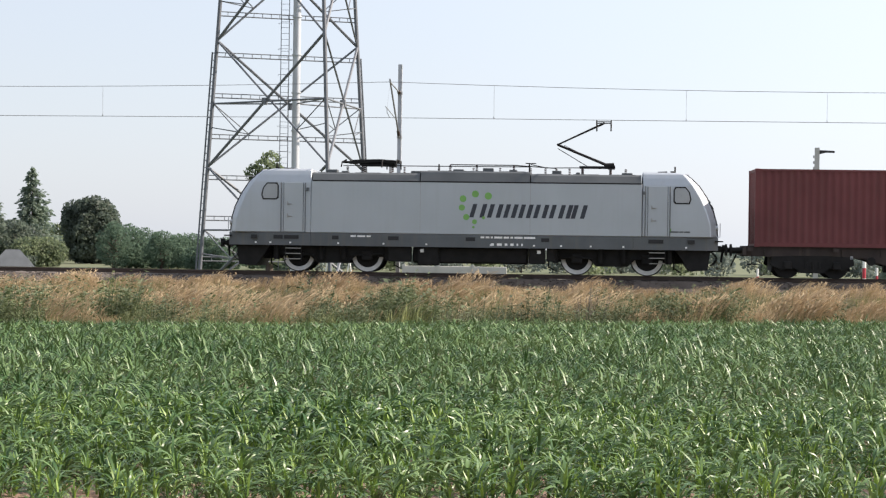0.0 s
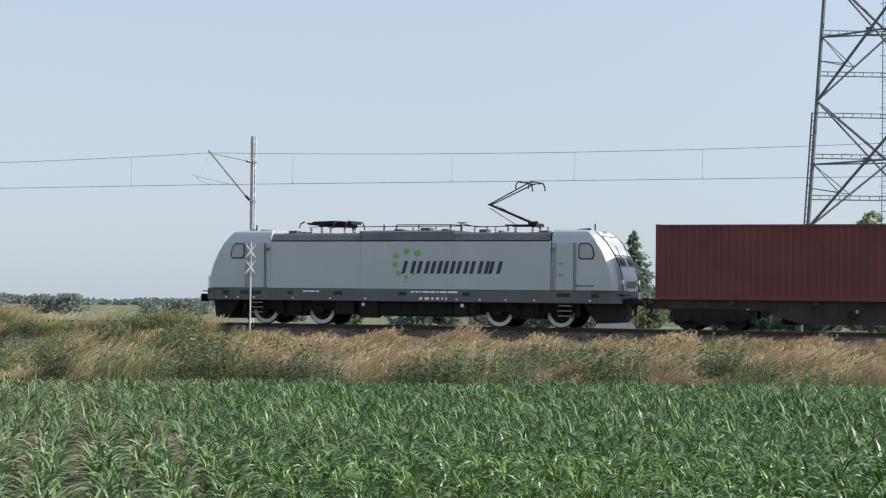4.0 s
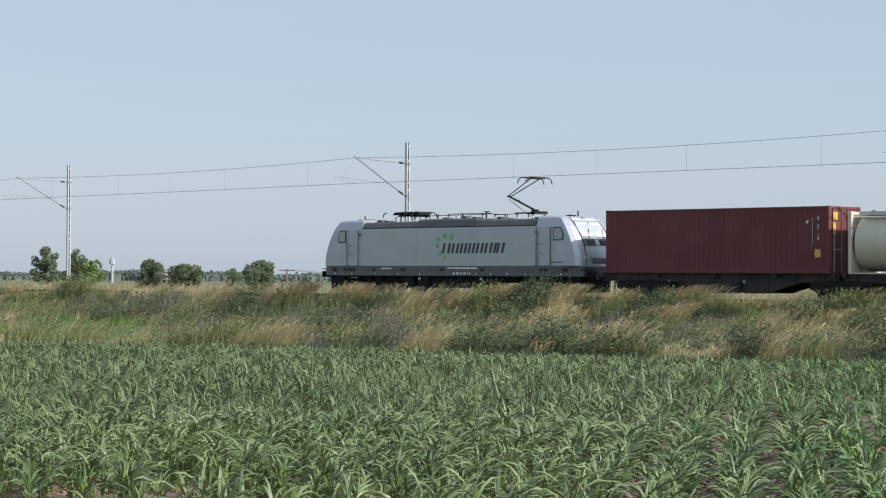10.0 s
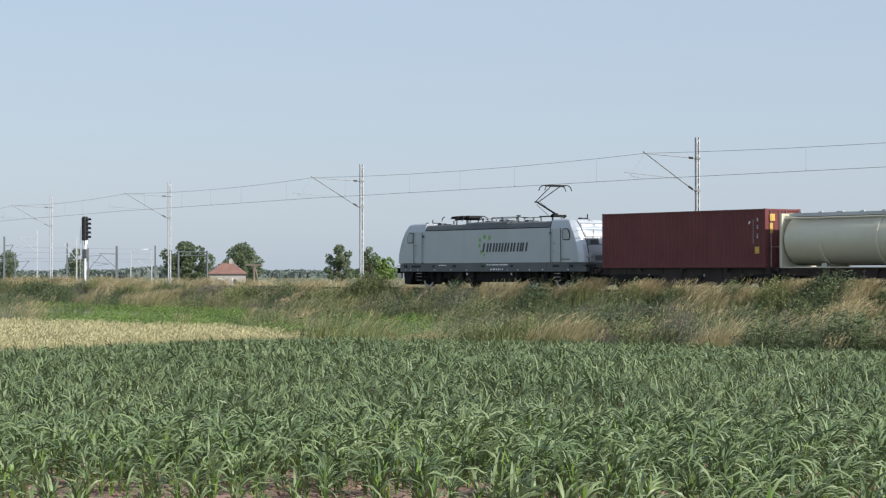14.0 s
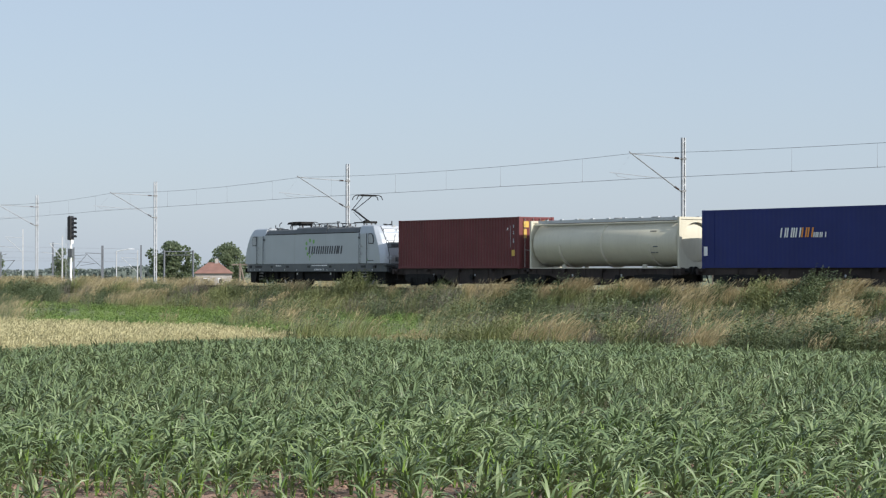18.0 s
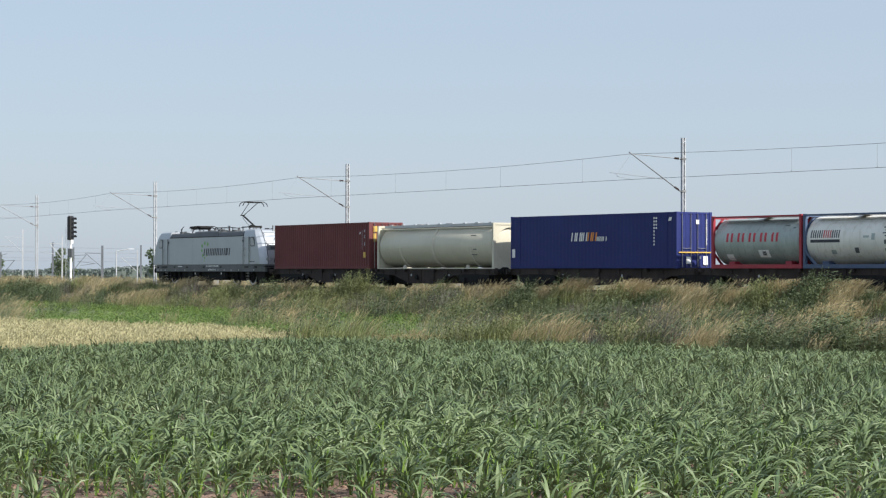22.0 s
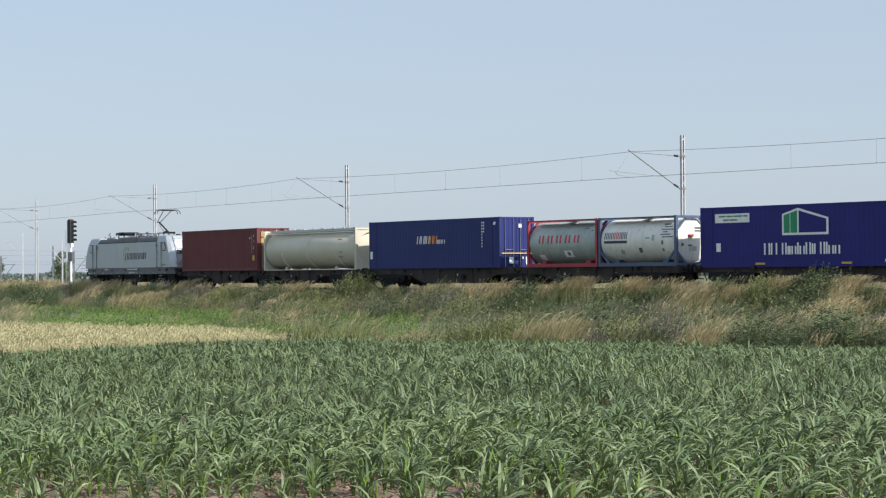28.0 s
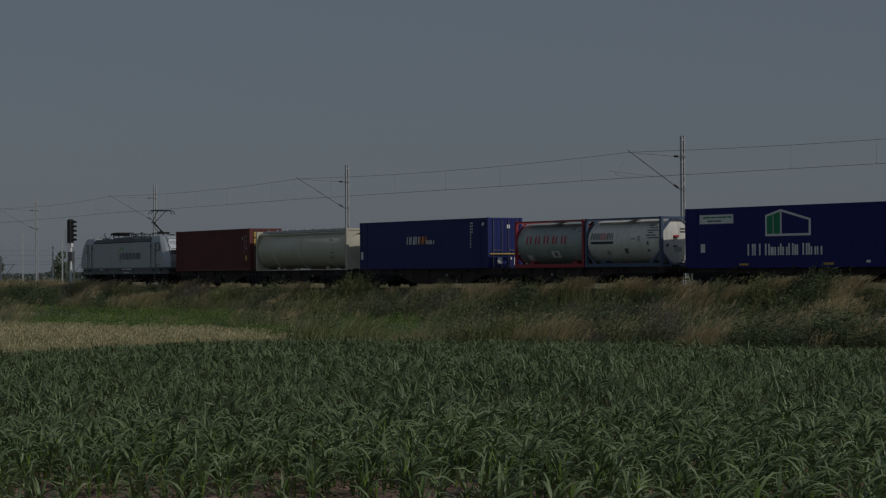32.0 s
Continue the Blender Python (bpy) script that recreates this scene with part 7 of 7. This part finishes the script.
def small_tank(label, paint, frame_paint, shape):
    root = thing("tank_container", label, "tank container", group="containers on the train")
    L, H = 3.029, 2.591
    tank_frame(root, 6.058, H, frame_paint)
    cz = DECK + 1.32
    bm = fresh()
    rounded_tank(bm, -L + .05, L - .12, 0, cz, 1.16, .12, 40)
    barrel = part("barrel", bm, paint, root, "clad tank barrel", True)
    for y in (-1.219, 1.219 - .1):
        bm = fresh()
        box(bm, -L + .15, L - .15, y, y + .10, DECK + .01, DECK + .20)
        part("bottom_rail", bm, frame_paint, root)
        bm = fresh()
        box(bm, -L + .15, L - .15, y, y + .08, DECK + H - .10, DECK + H - .02)
        part("top_rail", bm, frame_paint, root)
    for x in (-1.0, 1.0):
        bm = fresh()
        n = 36
        loft(bm, [[(x + dx, math.cos(a) * rr, cz + math.sin(a) * rr) for a in [k * math.tau / n for k in range(n)]] for dx, rr in ((-.04, 1.151), (-.035, 1.163), (.035, 1.163), (.04, 1.151))], False)
        part("barrel_band", bm, paint, barrel)
    for x in (-1.9, 1.9):
        bm = fresh()
        box(bm, x - .2, x + .2, -.9, .9, DECK + .04, DECK + .35)
        part("saddle", bm, frame_paint, root)
    bm = fresh()
    box(bm, -L + .4, L - .4, -.9, -.42, DECK + H - .10, DECK + H - .06)
    box(bm, -.3, .3, -.42, .9, DECK + H - .10, DECK + H - .06)
    part("walkway", bm, M_STEEL, root, "steel walkway")
    bm = fresh()
    rod(bm, (0, 0, DECK + 2.4), (0, 0, DECK + 2.56), .28, 16)
    part("manhole", bm, M_STEEL, root)

    def on_barrel(z):
        return -math.sqrt(max(0.0, 1.155 ** 2 - (z - cz) ** 2))

    def plate(x0, x1, z0, z1, m, nm="marking", lab=""):
        n = 4
        bm = fresh()
        fr = [[bm.verts.new((x, on_barrel(z0 + (z1 - z0) * k / n) - .008, z0 + (z1 - z0) * k / n)) for k in range(n + 1)] for x in (x0, x1)]
        bk = [[bm.verts.new((x, on_barrel(z0 + (z1 - z0) * k / n) + .01, z0 + (z1 - z0) * k / n)) for k in range(n + 1)] for x in (x0, x1)]
        for k in range(n):
            bm.faces.new((fr[0][k], fr[1][k], fr[1][k + 1], fr[0][k + 1]))
            bm.faces.new((bk[0][k], bk[0][k + 1], bk[1][k + 1], bk[1][k]))
        part(nm, bm, m, barrel, lab)
    shape(plate, cz)
    if frame_paint is M_BLUEFRAME:
        for e in (-1, 1):
            for sy in (-1.18, 1.18):
                part("corner_brace", beam(fresh(), (e * (L - .15), sy, DECK + .78), (e * (L - .80), sy, DECK + .18), .06, .11), frame_paint, root)
        part("end_disc", rod(fresh(), (L - .125, -.12, cz + .28), (L - .108, -.12, cz + .18), .17, 20), M_RED, root, "red disc on the end")
    for yy, z, w, h, m in ((.2, .45, .5, .07, M_BAND), (.2, .6, .5, .07, M_BAND), (-.3, -.3, .3, .08, M_BAND), (-.2, -.55, .5, .24, M_TANKGREY), (-.75, -.3, .16, .16, M_BAND)):
        if frame_paint is not M_BLUEFRAME:
            break
        part("end_marking", box(fresh(), L - .125, L - .112, yy, yy + w, cz + z, cz + z + h), m, root)
    return root


def grey_marks(plate, cz):
    x = -2.05
    for k in range(5):
        # open square shapes in red
        plate(x, x + .14, cz - .02, cz + .42, M_RED)
        plate(x + .30, x + .44, cz - .02, cz + .42, M_RED)
        x += .76
    plate(.05, .75, cz - .78, cz - .42, M_WHITE, "placard", "pale scuffed placard")
    plate(.30, .55, cz - .68, cz - .48, M_BAND, "placard_bar")
    plate(-2.2, -1.75, cz - .98, cz - .62, M_WHITE, "placard", "white placard")
    plate(1.7, 2.0, cz + .72, cz + .78, M_BAND)
    plate(2.3, 2.45, cz + .6, cz + .66, M_BAND)


def white_marks(plate, cz):
    x = -2.62
    for k in range(7):
        m = M_RED if k in (3, 4) else M_LOGO
        plate(x, x + .075, cz + .12, cz + .48, m)
        plate(x + .14, x + .205, cz + .12, cz + .48, m)
        x += .262
    plate(-2.62, -.80, cz - .10, cz + .04, M_LOGO, "marking_band", "dark lettering band")
    for k in range(6):
        plate(1.75 + .12 * (k % 2), 2.25 + .25 * (k % 3), cz + .80 - .13 * k, cz + .86 - .13 * k, M_BAND)
    plate(.6, .95, cz + .1, cz + .2, M_TANKGREY)
    plate(1.1, 1.3, cz + .0, cz + .3, M_TANKGREY)
    plate(-1.4, -1.1, cz - .65, cz - .45, M_TANKGREY)
    plate(.05, .3, cz - .6, cz - .35, M_BAND)
    plate(1.85, 1.98, cz - .2, cz + .0, M_BAND)
    plate(1.85, 1.98, cz - .55, cz - .40, M_BAND)


def wagon_bogie(parent, x):
    bm = fresh()
    for y in (-1.02, .94):
        prism(bm, [(-1.55, .50), (-1.5, .80), (-.6, .84), (.6, .84), (1.5, .80), (1.55, .50), (1.1, .30), (.62, .38), (.45, .20), (-.45, .20), (-.62, .38), (-1.1, .30)], y, y + .08)
    box(bm, -.3, .3, -1.0, 1.0, .38, .72)
    # solid core, added to block light through the bogie
    box(bm, -1.45, 1.45, -.62, .62, .27, .80)
    b = part("bogie", bm, M_UNDER, parent, "dark two-axle freight bogie")
    b.location = (x, 0, 0)
    for dx in (-.9, .9):
        ws = wheelset("wheelset", b, dx, .46, False)
        WAGON_WHEELS.append(ws)
        for y in (-1.08, 1.08):
            part("axle_box", box(fresh(), dx - .14, dx + .14, y - .07, y + .07, .34, .62), M_UNDER, b, bevel=.02)
    for dx in (-.25, 0, .25):
        bm = fresh()
        rod(bm, (dx, -.98, .36), (dx, -.98, .62), .07, 8)
        part("spring", bm, M_UNDER, b)
    return b


WAGON_WHEELS = []


def container_wagon(label, half_a, half_b, bog):
    """Two skeleton sections joined over a shared bogie. Local zero at the joint."""
    root = thing("container_wagon", label, "container wagon", group="wagons of the train")
    for x0, x1 in ((-half_a, -.12), (.12, half_b)):
        n = x1 - x0
        ea, eb = (1.9, 4.3) if x0 < -1 else (4.3, 1.9)
        for y in (-1.0, .88):
            bm = fresh()
            prism(bm, [(x0, .80), (x0, 1.185), (x1, 1.185), (x1, .80), (x1 - ea, .76), (x1 - ea - 1.7, .28), (x0 + eb + 1.7, .28), (x0 + eb, .76)], y, y + .12)
            part("sole_bar", bm, M_WAGON, root, "brown fish-bellied sole bar")
            for k in range(9):
                x = x0 + n * (k + .5) / 9
                zl = .84 if x - x0 < eb + 1.6 or x1 - x < ea + 1.6 else .34
                bm = fresh()
                box(bm, x - .025, x + .025, y - .045 if y < 0 else y + .115, y + .002 if y < 0 else y + .16, zl, 1.10)
                part("rib", bm, M_WAGON, root)
        for x in (x0 + .05, x0 + n * .25, x0 + n * .5, x0 + n * .75, x1 - .25):
            bm = fresh()
            box(bm, x, x + .2, -1.2, 1.2, .98, 1.125)
            part("cross_beam", bm, M_WAGON, root)
        for x in (x0 + n * .3, x0 + n * .62):
            bm = fresh()
            box(bm, x, x + .10, -1.02, -1.005, .72, .84)
            part("data_plate", bm, M_PIPE, root)
        bm = fresh()
        rod(bm, (x0 + n * .4, -.55, .45), (x0 + n * .4 + 1.1, -.55, .45), .2, 12)
        part("air_tank", bm, M_UNDER, root, smooth=True)
        for x in (x0 + 4.6, x1 - 5.0):
            bm = fresh()
            rod(bm, (x, -1.08, .66), (x, -1.16, .66), .16, 14)
            part("brake_wheel", bm, M_UNDER, root)
    for e, h in ((-1, half_a), (1, half_b)):
        bm = fresh()
        xa, xb = sorted((e * h, e * (h + .12)))
        box(bm, xa, xb, -1.25, 1.25, .84, 1.13)
        part("headstock", bm, M_WAGON, root)
        for y in (-.875, .875):
            bm = fresh()
            rod(bm, (e * (h + .1), y, 1.02), (e * (h + .50), y, 1.02), .10, 12)
            bf = part("buffer", bm, M_UNDER, root)
            bm = fresh()
            rod(bm, (e * (h + .50), y, 1.02), (e * (h + .57), y, 1.02), .22, 16)
            part("buffer_plate", bm, M_UNDER, bf)
        bm = fresh()
        rod(bm, (e * (h + .1), 0, .96), (e * (h + .5), 0, .92), .05, 6)
        rod(bm, (e * (h + .2), .4, .85), (e * (h + .4), .42, .40), .03, 6)
        part("coupling", bm, M_UNDER, root)
        bm = fresh()
        box(bm, min(e * (h - .4), e * (h - .05)), max(e * (h - .4), e * (h - .05)), -1.2, -1.05, .48, .53)
        rod(bm, (e * (h - .22), -1.15, .5), (e * (h - .22), -1.15, .86), .02, 5)
        part("shunter_step", bm, M_UNDER, root)
    for x in bog:
        wagon_bogie(root, x)
    return root


loco = locomotive()
wagon_a = container_wagon("brown articulated skeleton container wagon", 12.95, 12.85, (-10.5, 0, 10.6))
wagon_b = container_wagon("brown articulated skeleton container wagon", 15.15, 13.6, (-12.8, 0, 11.2))
wagon_c = container_wagon("brown articulated skeleton container wagon", 15.0, 15.0, (-12.8, 0, 12.8))
box_red = red_container()
tank_cream = silo_tank()
box_blue = blue_container()
tank_grey = small_tank("grey-green tank container in a red frame", M_TANKGREY, M_REDFRAME, grey_marks)
tank_white = small_tank("soiled white tank container in a steel-blue frame", M_TANKWHITE, M_BLUEFRAME, white_marks)
box_navy = navy_container()

# where each stands behind the first container's front edge
CONSIST = ((loco, -10.42), (wagon_a, 12.62), (wagon_b, 41.98), (wagon_c, 71.9), (box_red, 6.095), (tank_cream, 19.22), (box_blue, 33.79), (tank_grey, 46.13), (tank_white, 52.28), (box_navy, 63.96))

sleepers()
stones()


def motions():
    """The train slows and stops; wheels roll with it."""
    run = [(0, -32.43), (1, -39.18), (2, -45.85), (3, -52.32), (4, -58.69), (4.5, -61.85), (6.5, -73.95), (7, -76.85), (8, -82.69), (9, -88.35), (10, -93.88), (11, -99.29), (12, -104.57), (13, -109.66), (14, -114.56), (14.5, -117.00), (16.5, -126.25), (17, -128.39), (18, -132.73), (19, -136.92), (20, -140.87), (21, -144.64), (22, -148.25), (23, -151.53), (24, -154.60), (25, -157.35), (25.5, -158.55), (27.5, -162.36), (28, -163.00), (29, -163.83), (30, -164.11), (32, -164.10)]
    for ob, o in CONSIST:
        walk(ob, [(t, on_line(s + o)) for t, s in run])
    # rolling: distance by a smooth braking law
    end = 30.3

    def gone(t):
        q = max(0.0, (end - t) / end)
        return 131.7 - (270.59 * q ** 2 - 253.47 * q ** 3 + 143.72 * q ** 4 - 29.07 * q ** 5)
    for wheels, r in ((LOCO_WHEELS, .62), (WAGON_WHEELS, .46)):
        step = 1.35 * r
        times, t, d = [0.0], 0.0, gone(0.0)
        while t < 32.0:
            t = round(t + 1 / 30, 4)
            if gone(min(t + 1 / 30, 32.0)) - d > step or t >= 32.0:
                times.append(min(t, 32.0))
                d = gone(t)
        for ws in wheels:
            c = ws.location.copy()
            walk(ws, [(t, Matrix.Translation(c) @ Matrix.Rotation(-gone(t) / r, 4, "Y")) for t in times])


motions()
